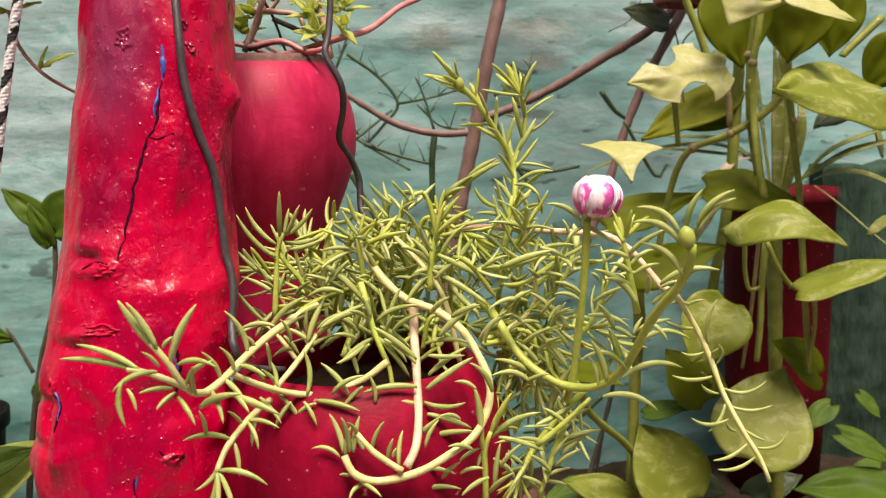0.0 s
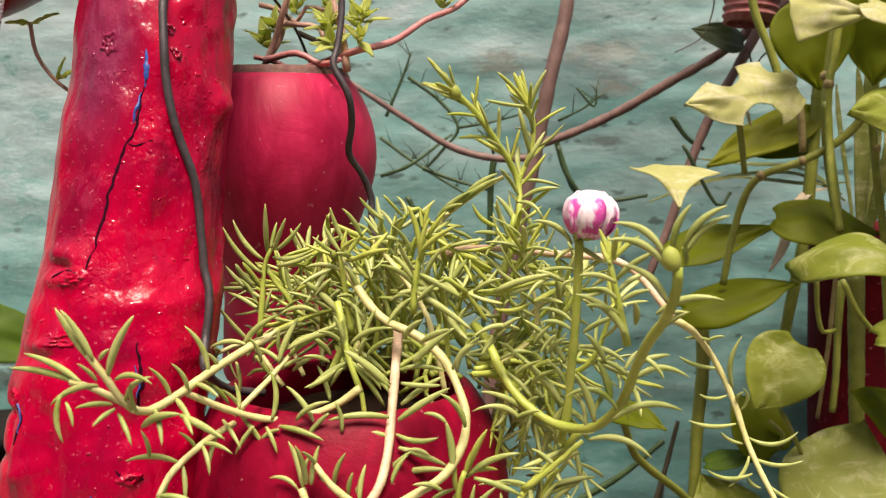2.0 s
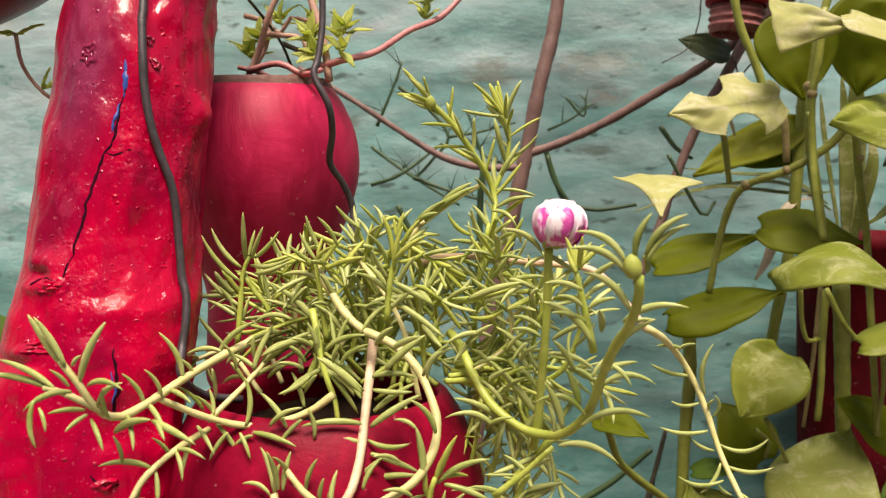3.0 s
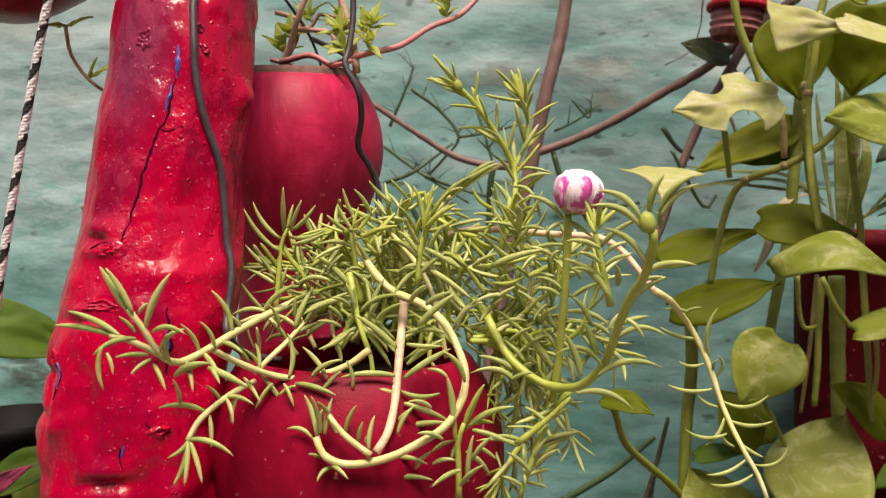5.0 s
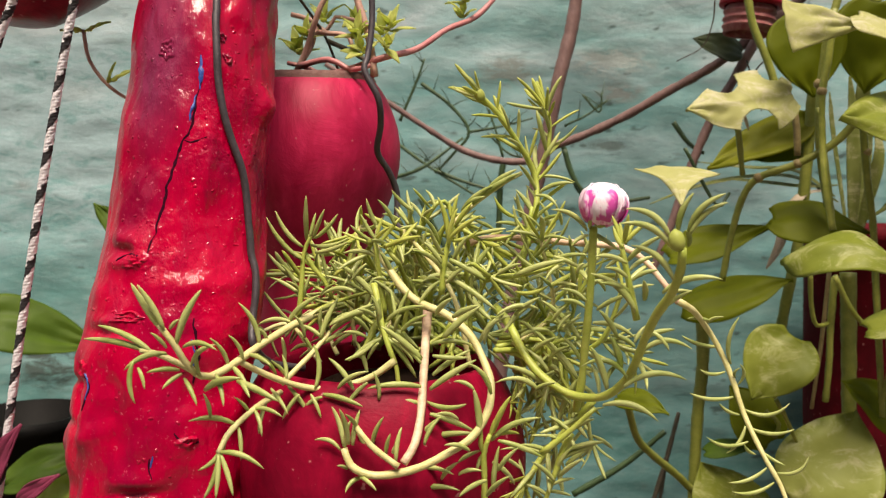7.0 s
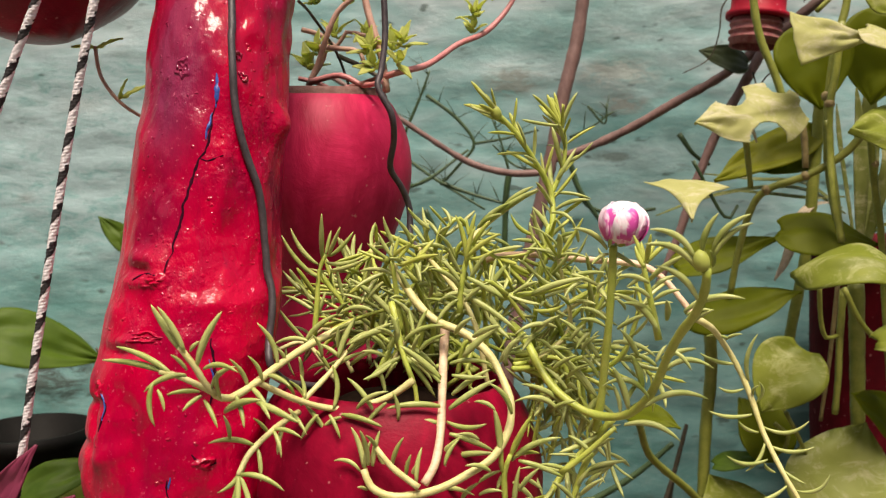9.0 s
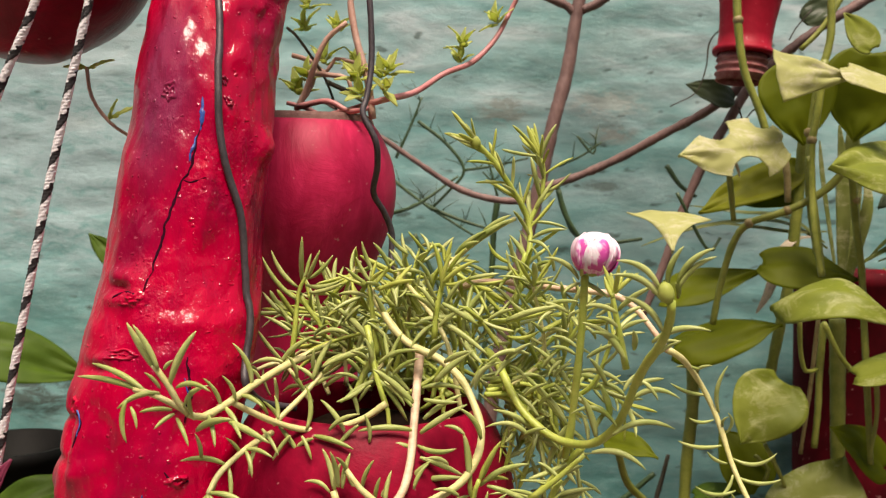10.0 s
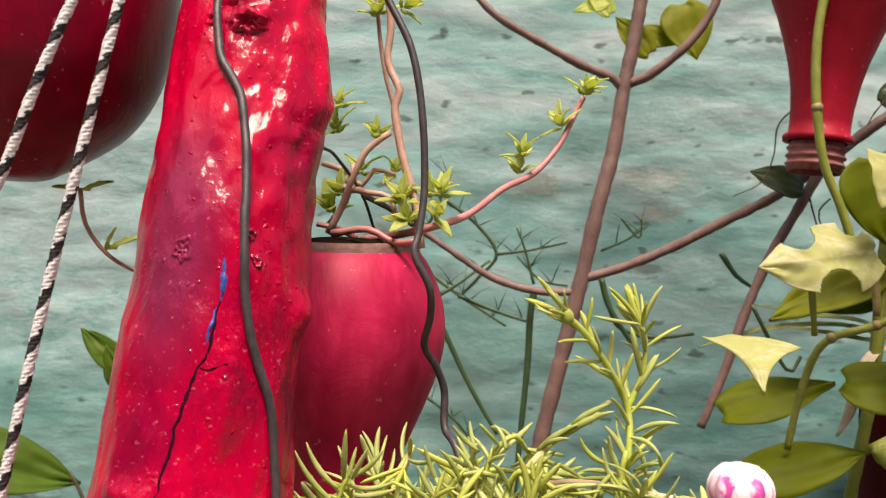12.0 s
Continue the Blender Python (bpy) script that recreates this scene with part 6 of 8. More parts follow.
# the thick of the plant: shoots from the soil outwards, up and over the lip
heart = Vector((0.0040, 0.3350, 1.1510))
for k in range(13):
    a = k * 2.399 + rng.uniform(-0.3, 0.3)
    q = math.sqrt((k + 0.5) / 13)
    e = heart + Vector((0.006 + 0.054 * q * math.cos(a), 0.012 + 0.034 * q * math.sin(a), 0.050 * math.sqrt(max(0.04, 1 - 0.85 * q * q)) + rng.uniform(-0.016, 0.004)))
    b = heart + Vector((rng.uniform(-0.028, 0.028), rng.uniform(-0.022, 0.026), -0.006))
    flat = Vector((e.x - b.x, e.y - b.y, 0))
    m1 = b + flat * 0.25 + Vector((rng.uniform(-0.014, 0.014), rng.uniform(-0.012, 0.012), (e.z - b.z) * 0.65))
    m2 = b + flat * 0.7 + Vector((rng.uniform(-0.012, 0.012), rng.uniform(-0.012, 0.012), (e.z - b.z) * 1.05 + 0.004))
    ob, ln = stem("stem", [b, m1, m2, e], rng.uniform(0.0010, 0.0015), rng.choice((GREEN_STEM, GREEN_STEM, MOSS_STEM)), moss, 0.0008, 6, 0.1, step=0.003)
    high = e.z - heart.z > 0.03
    clothe(ln, None, first=0.48, gap=0.0062, length=0.0175, spread=62, tuft=6 if high else 4, young=0.6 if high else 0.2)
# the shaded back of the plant
for k in range(15):
    e = heart + Vector((rng.uniform(-0.058, 0.050), rng.uniform(0.018, 0.040), rng.uniform(0.0, 0.034)))
    b = heart + Vector((rng.uniform(-0.02, 0.03), rng.uniform(0.0, 0.02), -0.006))
    m = (b + e) / 2 + Vector((rng.uniform(-0.006, 0.006), 0.004, rng.uniform(0.002, 0.012)))
    ob, ln = stem("stem", [b, m, e], 0.0011, GREEN_STEM, moss, 0.0008, 6, 0.1, step=0.003)
    clothe(ln, None, first=0.2, gap=0.0042, length=0.0170, spread=64, tuft=6, young=0.1)
# short shoots round the lip, and the soil that they stand in
for k in range(6):
    a = k * 2 * math.pi / 8 - 0.5 + rng.uniform(-0.1, 0.1)
    rr = rng.uniform(0.034, 0.050)
    b = Vector((LO.x + 0.024 * math.cos(a), LO.y + 0.024 * math.sin(a), LO.z + 0.038))
    e = Vector((LO.x + rr * math.cos(a), LO.y + rr * math.sin(a), LO.z + 0.037 + rng.uniform(0.0, 0.022)))
    m = (b + e) / 2 + Vector((rng.uniform(-0.006, 0.006), rng.uniform(-0.006, 0.006), rng.uniform(0.004, 0.012)))
    ob, ln = stem("stem", [b, m, e], 0.0011, rng.choice((GREEN_STEM, MOSS_STEM)), moss, 0.0008, 6, 0.1, step=0.003)
    clothe(ln, None, first=0.2, gap=0.0056, length=0.0155, spread=64, tuft=4, young=0.15)
# this heap takes the shade-dark soil colour
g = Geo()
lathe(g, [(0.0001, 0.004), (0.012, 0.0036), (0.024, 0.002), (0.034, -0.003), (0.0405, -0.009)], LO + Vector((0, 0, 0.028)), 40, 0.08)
part("soil_mound", g, SOIL, moss, "soil heaped in the pot's mouth, darkened for shade")
# shoots on the far side that hang over the lip
for k in range(12):
    across, down = rng.uniform(-0.0168, 0.0168), rng.uniform(-0.0273, 0.0273)
    e = Vector((0.0590, 0.3250, 1.1280)) + Vector((across, rng.uniform(-0.004, 0.028), -down))
    b = heart + Vector((0.034, rng.uniform(-0.02, 0.02), 0.0))
    m = (b + e) / 2 + Vector((0.008, rng.uniform(-0.008, 0.008), 0.010))
    ob, ln = stem("stem", [b, m, e], 0.0011, GREEN_STEM, moss, 0.0008, 6, 0.1, step=0.003)
    clothe(ln, None, first=0.3, gap=0.0056, length=0.0155, spread=64, tuft=4, young=0.2)
for k in range(10):
    e = Vector((0.0700, 0.3280, 1.1640)) + Vector((rng.uniform(-0.024, 0.024), rng.uniform(-0.016, 0.024), rng.uniform(-0.028, 0.032)))
    b = heart + Vector((0.04, rng.uniform(-0.015, 0.02), rng.uniform(-0.012, 0.004)))
    m = (b + e) / 2 + Vector((rng.uniform(-0.004, 0.012), rng.uniform(-0.008, 0.008), rng.uniform(-0.012, 0.008)))
    ob, ln = stem("stem", [b, m, e], 0.0011, rng.choice((GREEN_STEM, MOSS_STEM)), moss, 0.0008, 6, 0.1, step=0.003)
    clothe(ln, None, first=0.35, gap=0.0060, length=0.0155, spread=62, tuft=4, young=0.2)


# flower bud and green buds
def closed_bud(centre, R, axis):
    q = Vector((0, 0, 1)).rotation_difference(Vector(axis).normalized())
    g = Geo()
    lathe(g, [(0.0001, -R * 0.9)] + [(R * 0.9 * math.sin(math.pi * k / 12) ** 0.8, -R * 0.9 * math.cos(math.pi * k / 12)) for k in range(1, 12)] + [(0.0001, R * 0.86)], centre, 24, 0.0, 0, axis)
    bud = part("flower_bud", g, PETAL, moss, "closed double bud, white with pink patches")
    for k in range(11):
        ring = 0 if k < 5 else (1 if k < 9 else 2)
        a0 = k * 2 * math.pi / 5 + ring * 0.7
        half = (0.78, 0.8, 0.9)[ring]
        lo, hi = ((-1.25, 0.75), (-0.9, 1.1), (-0.2, 1.35))[ring]
        rr = R * (1.0, 1.035, 1.02)[ring]
        g = Geo()
        vs, fs = [], []
        U, V = 8, 10
        for i in range(V + 1):
            la = lo + (hi - lo) * i / V
            for j in range(U + 1):
                c = 2 * j / U - 1
                edge = half * (1 - 0.55 * max(0, i / V - 0.55) ** 2 * 4)
                lo2 = a0 + c * edge
                top = la - 0.22 * c * c * (i / V)
                r = rr * (1 + 0.05 * abs(c) ** 3 + 0.015 * math.sin(9 * c + k) + 0.05 * (i / V) ** 6)
                sq = 0.86 if la > 0 else 1.0
                vs.append(Vector(centre) + q @ Vector((r * math.cos(top) * math.cos(lo2), r * math.cos(top) * math.sin(lo2), sq * r * math.sin(top))))
        for i in range(V):
            for j in range(U):
                fs.append((i * (U + 1) + j, i * (U + 1) + j + 1, (i + 1) * (U + 1) + j + 1, (i + 1) * (U + 1) + j))
        g.add(vs, fs)
        p = part("petal", g, PETAL, bud)
        sol = p.modifiers.new("thickness", "SOLIDIFY")
        sol.thickness = 0.0003
    for k in range(3):
        d = q @ Vector((math.cos(k * 2.1 + 4.4), math.sin(k * 2.1 + 4.4), 0.55))
        me = SEPAL_MESH
        ob = new("sepal", me)
        ob.parent = bud
        ob.matrix_parent_inverse = bud.matrix_world.inverted()
        ob.matrix_basis = frame_of(Vector(centre) - Vector(axis).normalized() * R * 1.02, d, q @ Vector((0, 0, 1))) @ Matrix.Diagonal((R * 1.15, R * 2.6, R * 1.6, 1))
    return bud


SEPAL_MESH = needle_mesh("sepal", 0.45, SEPAL, 1.6)


def green_bud(centre, R, axis, parent=moss):
    g = Geo()
    prof = [(0.0001, -R)] + [(R * math.sin(math.pi * k / 10) ** 0.9 * (1 - 0.12 * k / 10), R * 1.25 * -math.cos(math.pi * k / 10)) for k in range(1, 10)] + [(0.0001, R * 1.35)]
    lathe(g, prof, centre, 16, 0.04, 0, axis)
    return part("green_bud", g, SEPAL, parent, "small closed green bud")


BUD = Vector((0.0760, 0.2940, 1.2056))
closed_bud(BUD, 0.0078, (0.12, 0.15, 1.0))
green_bud((0.0948, 0.2530, 1.1958), 0.0025, (-0.2, 0, 1))
green_bud((0.0310, 0.3290, 1.2460), 0.0022, (-0.4, -0.2, 1))
green_bud((-0.0090, 0.3160, 1.1910), 0.0014, (0, -0.5, 1))
for key, (nm, mt) in enumerate((("needle_leaves", NEEDLE), ("young_leaves", YOUNG))):
    tagged(part(nm, rest[key], mt, moss, "crowded plump needle leaves"), kind="stuff")


# ---- leaves and stems of the climbers ----
def heart_leaf(base, tip, facing, ratio, mat, parent, fold=0.12, curl=0.18, bite=None, wave=0.05, name="leaf", heart=0.16, label="", seed=0, wedge=0.0, arch=0.0):
    """A heart-shaped leaf blade: folded along its midrib, curling to its point, with a wavy edge."""
    base, tip = Vector(base), Vector(tip)
    L = (tip - base).length
    m = frame_of(base, tip - base, facing)
    U, V = (60, 80) if bite else (16, 22)
    vs, keep = [], {}
    for i in range(V + 1):
        s = i / V
        w = 0.5 * ratio * L * (math.sin(math.pi * min(1.0, (s * 0.97 + 0.03)) ** 0.66) ** 0.78)
        if s > 0.8:
            w *= 1 - 0.35 * ((s - 0.8) / 0.2)
        if wedge:
            w = 0.5 * ratio * L * ((1 - s) ** wedge + 0.015)
        for j in range(U + 1):
            c = 2 * j / U - 1
            x = s * L - heart * L * abs(c) ** 1.4 * (1 - s) ** 2.5
            y = c * w
            z = fold * abs(y) + curl * L * (s - s * s * 1.6) + arch * L * 4 * s * (1 - s) + wave * L * noise.noise(Vector((s * 3.1 + seed, c * 2.2, seed * 1.7)))
            z += 0.012 * L * math.sin(s * 40 - abs(c) * 9) * abs(c) * (1 - abs(c))
            vs.append(m @ Vector((x, y, z)))
            keep[(i, j)] = not (bite and any((x / L - bx) ** 2 + (y / L - by) ** 2 < br * br for bx, by, br in bite))
    fs = [(i * (U + 1) + j, i * (U + 1) + j + 1, (i + 1) * (U + 1) + j + 1, (i + 1) * (U + 1) + j) for i in range(V) for j in range(U)
          if keep[(i, j)] and keep[(i + 1, j)] and keep[(i, j + 1)] and keep[(i + 1, j + 1)]]
    g = Geo()
    g.add(vs, fs)
    ob = part(name, g, mat, parent, label)
    s = ob.modifiers.new("thickness", "SOLIDIFY")
    s.thickness = 0.0006
    return ob


def strap(points, width, mat, parent, facing=(0, -0.4, 1), name="leaf", keel=0.25, label=""):
    """A long strap leaf with a keel, tapered to both ends."""
    ln = smooth_line(points, 0.005)
    g = Geo()
    vs, fs = [], []
    n = len(ln)
    for i, p in enumerate(ln):
        t = (ln[min(i + 1, n - 1)] - ln[max(i - 1, 0)]).normalized()
        z = Vector(facing)
        z = (z - t * z.dot(t)).normalized()
        y = z.cross(t)
        s = i / (n - 1)
        w = width * 0.5 * (math.sin(math.pi * (0.05 + 0.93 * s)) ** 0.7)
        for c in (-1, -0.5, 0, 0.5, 1):
            vs.append(p + y * c * w + z * keel * abs(c) * w)
    for i in range(n - 1):
        for k in range(4):
            fs.append((i * 5 + k, i * 5 + k + 1, i * 5 + k + 6, i * 5 + k + 5))
    g.add(vs, fs)
    ob = part(name, g, mat, parent, label)
    s = ob.modifiers.new("thickness", "SOLIDIFY")
    s.thickness = 0.0005
    return ob


def spray(at, way, mat, parent, n=6, length=0.0115, rng=rng):
    """A rosette of small spoon-shaped leaves."""
    t = Vector(way).normalized()
    u = t.orthogonal().normalized()
    w = t.cross(u)
    for k in range(n):
        a = k * 2.4 + rng.random()
        out = math.cos(a) * u + math.sin(a) * w
        sp = radians(30 + 58 * (k / n) + rng.uniform(-12, 12))
        L = length * rng.uniform(0.65, 1.2)
        d = t * math.cos(sp) + out * math.sin(sp)
        b = Vector(at) - t * 0.004 * (k / n)
        heart_leaf(b, b + d * L, t - out * 0.3, 0.40, mat, parent, 0.15, 0.12, None, 0.02, heart=-0.3, seed=k)


# the brown shrub against the wall
tree = thing("shrub", "leafless brown shrub stem with thin forking branches", "shrub", at=(0.0090, 0.7000, 0.9120))
stem("trunk", [(-0.0030, 0.7000, 0.9060), (0.0100, 0.7000, 1.0560), (0.0200, 0.7000, 1.1230), (0.0320, 0.7000, 1.1790), (0.0470, 0.7000, 1.2480), (0.0560, 0.7000, 1.2940), (0.0670, 0.7050, 1.3400), (0.0740, 0.7080, 1.3890), (0.0810, 0.7100, 1.4270), (0.0860, 0.7120, 1.4700), (0.0890, 0.7150, 1.5380)], 0.0068, BARK, tree, 0.0048, 12, 0.16)
stem("branch", [(0.0730, 0.7080, 1.3850), (0.0660, 0.7060, 1.3930), (0.0420, 0.7000, 1.4020), (0.0090, 0.6950, 1.4190), (-0.0210, 0.6900, 1.4360), (-0.0420, 0.6900, 1.4570)], 0.0036, BARK, tree, 0.0025, 10, 0.22)
stem("branch", [(0.0770, 0.7080, 1.3900), (0.0920, 0.7060, 1.3960), (0.1150, 0.7000, 1.4140), (0.1320, 0.7000, 1.4370), (0.1430, 0.7000, 1.4650)], 0.0038, BARK, tree, 0.0030, 10, 0.22)
stem("branch", [(0.0430, 0.7000, 1.2340), (0.0130, 0.7000, 1.2340), (-0.0200, 0.7000, 1.2430), (-0.0570, 0.6950, 1.2660), (-0.0900, 0.6900, 1.2880), (-0.1330, 0.6900, 1.3140)], 0.0031, BARK, tree, 0.0019, 10, 0.22)
stem("branch", [(0.0470, 0.7000, 1.2440), (0.0770, 0.6980, 1.2540), (0.1120, 0.6950, 1.2700), (0.1420, 0.6900, 1.2870), (0.1750, 0.6850, 1.3050), (0.1990, 0.6800, 1.3230), (0.2280, 0.6800, 1.3460), (0.2590, 0.6800, 1.3700), (0.2950, 0.6800, 1.3920)], 0.0034, BARK, tree, 0.0038, 10, 0.22)
stem("branch", [(0.2060, 0.6750, 1.3270), (0.1920, 0.6720, 1.3010), (0.1730, 0.6680, 1.2670), (0.1570, 0.6650, 1.2290), (0.1430, 0.6620, 1.1860), (0.1280, 0.6600, 1.1470)], 0.0038, BARK, tree, 0.0030, 10, 0.22)
heart_leaf((0.1920, 0.6680, 1.3110), (0.1560, 0.6600, 1.3220), (0, -1, 0.5), 0.62, GREYLEAF, tree, 0.1, 0.05, heart=0.0)
heart_leaf((0.2380, 0.6600, 1.3670), (0.2650, 0.6600, 1.3880), (0, -1, 0.4), 0.6, GREYLEAF, tree, 0.1, 0.05, heart=0.0)
for a, b, mt, rt in (((0.1160, 0.7300, 1.4540), (0.1280, 0.7200, 1.4110), SUNLIT, 0.85), ((0.0870, 0.7300, 1.4320), (0.1190, 0.7300, 1.4260), SUNLIT, 0.6), ((0.0930, 0.7200, 1.4150), (0.0670, 0.7200, 1.4430), SUNLIT, 0.6), ((0.0600, 0.7200, 1.4540), (0.0350, 0.7200, 1.4470), FRESH, 0.5), ((0.0630, 0.7200, 1.4450), (0.0450, 0.7200, 1.4670), FRESH, 0.6)):
    heart_leaf(a, b, (0, -1, 0.3), rt, mt, tree, 0.1, 0.05, heart=0.05)
for pts in ([(0.1900, 0.6550, 1.3700), (0.1710, 0.6500, 1.3530), (0.1680, 0.6500, 1.3320), (0.1610, 0.6500, 1.3140), (0.1430, 0.6500, 1.3040)], [(0.1940, 0.6600, 1.3050), (0.2000, 0.6600, 1.2840), (0.2050, 0.6600, 1.2680)], [(0.2060, 0.6550, 1.3040), (0.1990, 0.6550, 1.2960), (0.2010, 0.6550, 1.2860), (0.2080, 0.6550, 1.2860)], [(0.2410, 0.6500, 1.3740), (0.2300, 0.6500, 1.3600), (0.2260, 0.6500, 1.3520)]):
    stem("tendril", pts, 0.0007, TWIG, tree, 0.0004, 5, 0.1)

# wispy green fern stems behind
fern = thing("asparagus_fern", "wispy dark green fern stems against the wall", "fern", at=(-0.0420, 0.7200, 0.9500))
FL = [
    ([(-0.0600, 0.7300, 1.3020), (-0.0340, 0.7300, 1.2820), (-0.0190, 0.7300, 1.2600), (-0.0320, 0.7300, 1.2420), (-0.0480, 0.7300, 1.2250)], 0.0013),
    ([(-0.0190, 0.7300, 1.2600), (0.0070, 0.7300, 1.2640), (0.0360, 0.7300, 1.2710)], 0.0009),
    ([(-0.0470, 0.7200, 1.2270), (-0.0200, 0.7200, 1.2170), (0.0070, 0.7200, 1.2090)], 0.0013),
    ([(0.0120, 0.7150, 1.2360), (0.0090, 0.7150, 1.2130), (0.0080, 0.7150, 1.1770), (0.0040, 0.7150, 1.1220), (-0.0010, 0.7150, 1.0470)], 0.0020),
    ([(0.0110, 0.7200, 1.2380), (0.0040, 0.7200, 1.2630), (-0.0030, 0.7200, 1.2810)], 0.0009),
    ([(0.0370, 0.7300, 1.2370), (0.0160, 0.7300, 1.2410), (-0.0030, 0.7300, 1.2590)], 0.0008),
    ([(0.0620, 0.7250, 1.2440), (0.0680, 0.7250, 1.2240), (0.0790, 0.7250, 1.2060), (0.0950, 0.7250, 1.1830)], 0.0018),
    ([(-0.0600, 0.7200, 1.2040), (-0.0370, 0.7200, 1.1590), (-0.0140, 0.7200, 1.1210)], 0.0018),
    ([(-0.0770, 0.7200, 1.1520), (-0.0490, 0.7200, 1.1320), (-0.0270, 0.7200, 1.1070)], 0.0012),
    ([(-0.0790, 0.7300, 1.2700), (-0.0640, 0.7300, 1.3040), (-0.0570, 0.7300, 1.3230)], 0.0011),
    ([(-0.0820, 0.7200, 1.2210), (-0.0570, 0.7200, 1.2300), (-0.0240, 0.7300, 1.2550)], 0.0012),
    ([(-0.0840, 0.7300, 1.2530), (-0.0540, 0.7300, 1.2310), (-0.0100, 0.7300, 1.2040)], 0.0012),
    ([(0.0770, 0.7400, 1.2910), (0.0910, 0.7400, 1.2760), (0.0930, 0.7400, 1.2930)], 0.0008),
    ([(0.0620, 0.7400, 1.2650), (0.0810, 0.7400, 1.2740), (0.0980, 0.7400, 1.2860)], 0.0008),
    ([(0.0600, 0.7300, 1.2500), (0.0680, 0.7300, 1.2260), (0.0770, 0.7300, 1.2070), (0.1010, 0.7300, 1.2000), (0.1330, 0.7300, 1.2040)], 0.0016),
    ([(0.1510, 0.7300, 1.2660), (0.1630, 0.7300, 1.2490), (0.1760, 0.7300, 1.2400)], 0.0016),
]
wisps = Geo()
for pts, r in FL:
    ob, ln = stem("stem", pts, r * 1.45, FERN, fern, r * 0.9, 6, 0.1)
    for i in range(3, len(ln) - 1, 5):
        if r < 0.0014:
            for k in range(2):
                d = Vector((rng.uniform(-1, 1), rng.uniform(-0.4, 0.2), rng.uniform(0.1, 1.0))).normalized() * rng.uniform(0.008, 0.024)
                tube(wisps, [ln[i], ln[i] + d * 0.5 + Vector((0, 0, 0.001)), ln[i] + d], 0.0005, 5, 0.0002)
tagged(part("side_shoot", wisps, FERN, fern, "hair-thin side shoots"), kind="stuff")

# red inverted bottle planter
BT = Vector((0.1910, 0.6350, 1.3390))
tilt = (0.10, 0.02, 1.0)
bottle = thing("bottle_planter", "upside-down plastic bottle painted red, its threaded neck down", "planter", at=BT)
g = Geo()
lathe(g, [(0.0150, -0.020), (0.0168, -0.020), (0.0168, -0.0165), (0.0180, -0.0158), (0.0180, -0.0146), (0.0168, -0.0139), (0.0168, -0.0115), (0.0181, -0.0108), (0.0181, -0.0096), (0.0168, -0.0089), (0.0168, -0.0065), (0.0180, -0.0058), (0.0180, -0.0046), (0.0168, -0.0038), (0.0168, -0.0015), (0.0150, -0.0012)], BT, 48, 0.0, 0, tilt)
part("threaded_neck", g, DUSTY, bottle, "dusty threaded bottle mouth")
g = Geo()
lathe(g, [(0.0178, -0.001), (0.0212, -0.0008), (0.0216, 0.0012), (0.0212, 0.0030), (0.0186, 0.0038), (0.0184, 0.012), (0.0190, 0.022), (0.0208, 0.036), (0.0240, 0.050), (0.0290, 0.066), (0.0340, 0.080), (0.0385, 0.090), (0.0405, 0.097), (0.0412, 0.106), (0.0412, 0.20), (0.039, 0.20), (0.036, 0.10), (0.0160, 0.02), (0.0150, -0.001)], BT, 56, 0.01, 0, tilt)
part("body", g, SCARLET, bottle)

# red pot behind the climber
RP = Vector((0.3090, 0.7520, 1.1810))
pot = thing("tall_pot", "tall plain red plastic pot behind the climber", "pot", at=(RP.x, RP.y, GROUND_Z))
g = Geo()
hh = RP.z - GROUND_Z
lathe(g, [(0.0001, -hh), (0.037, -hh), (0.043, -0.16), (0.0460, -0.012), (0.0470, -0.011), (0.0472, 0.0), (0.046, 0.0), (0.044, -0.01), (0.034, -hh + 0.01)], RP, 56, 0.01)
part("shell", g, MAROON, pot)
g = Geo()
lathe(g, [(0.0001, -0.012), (0.043, -0.014)], RP, 40)
part("soil", g, SOIL, pot)

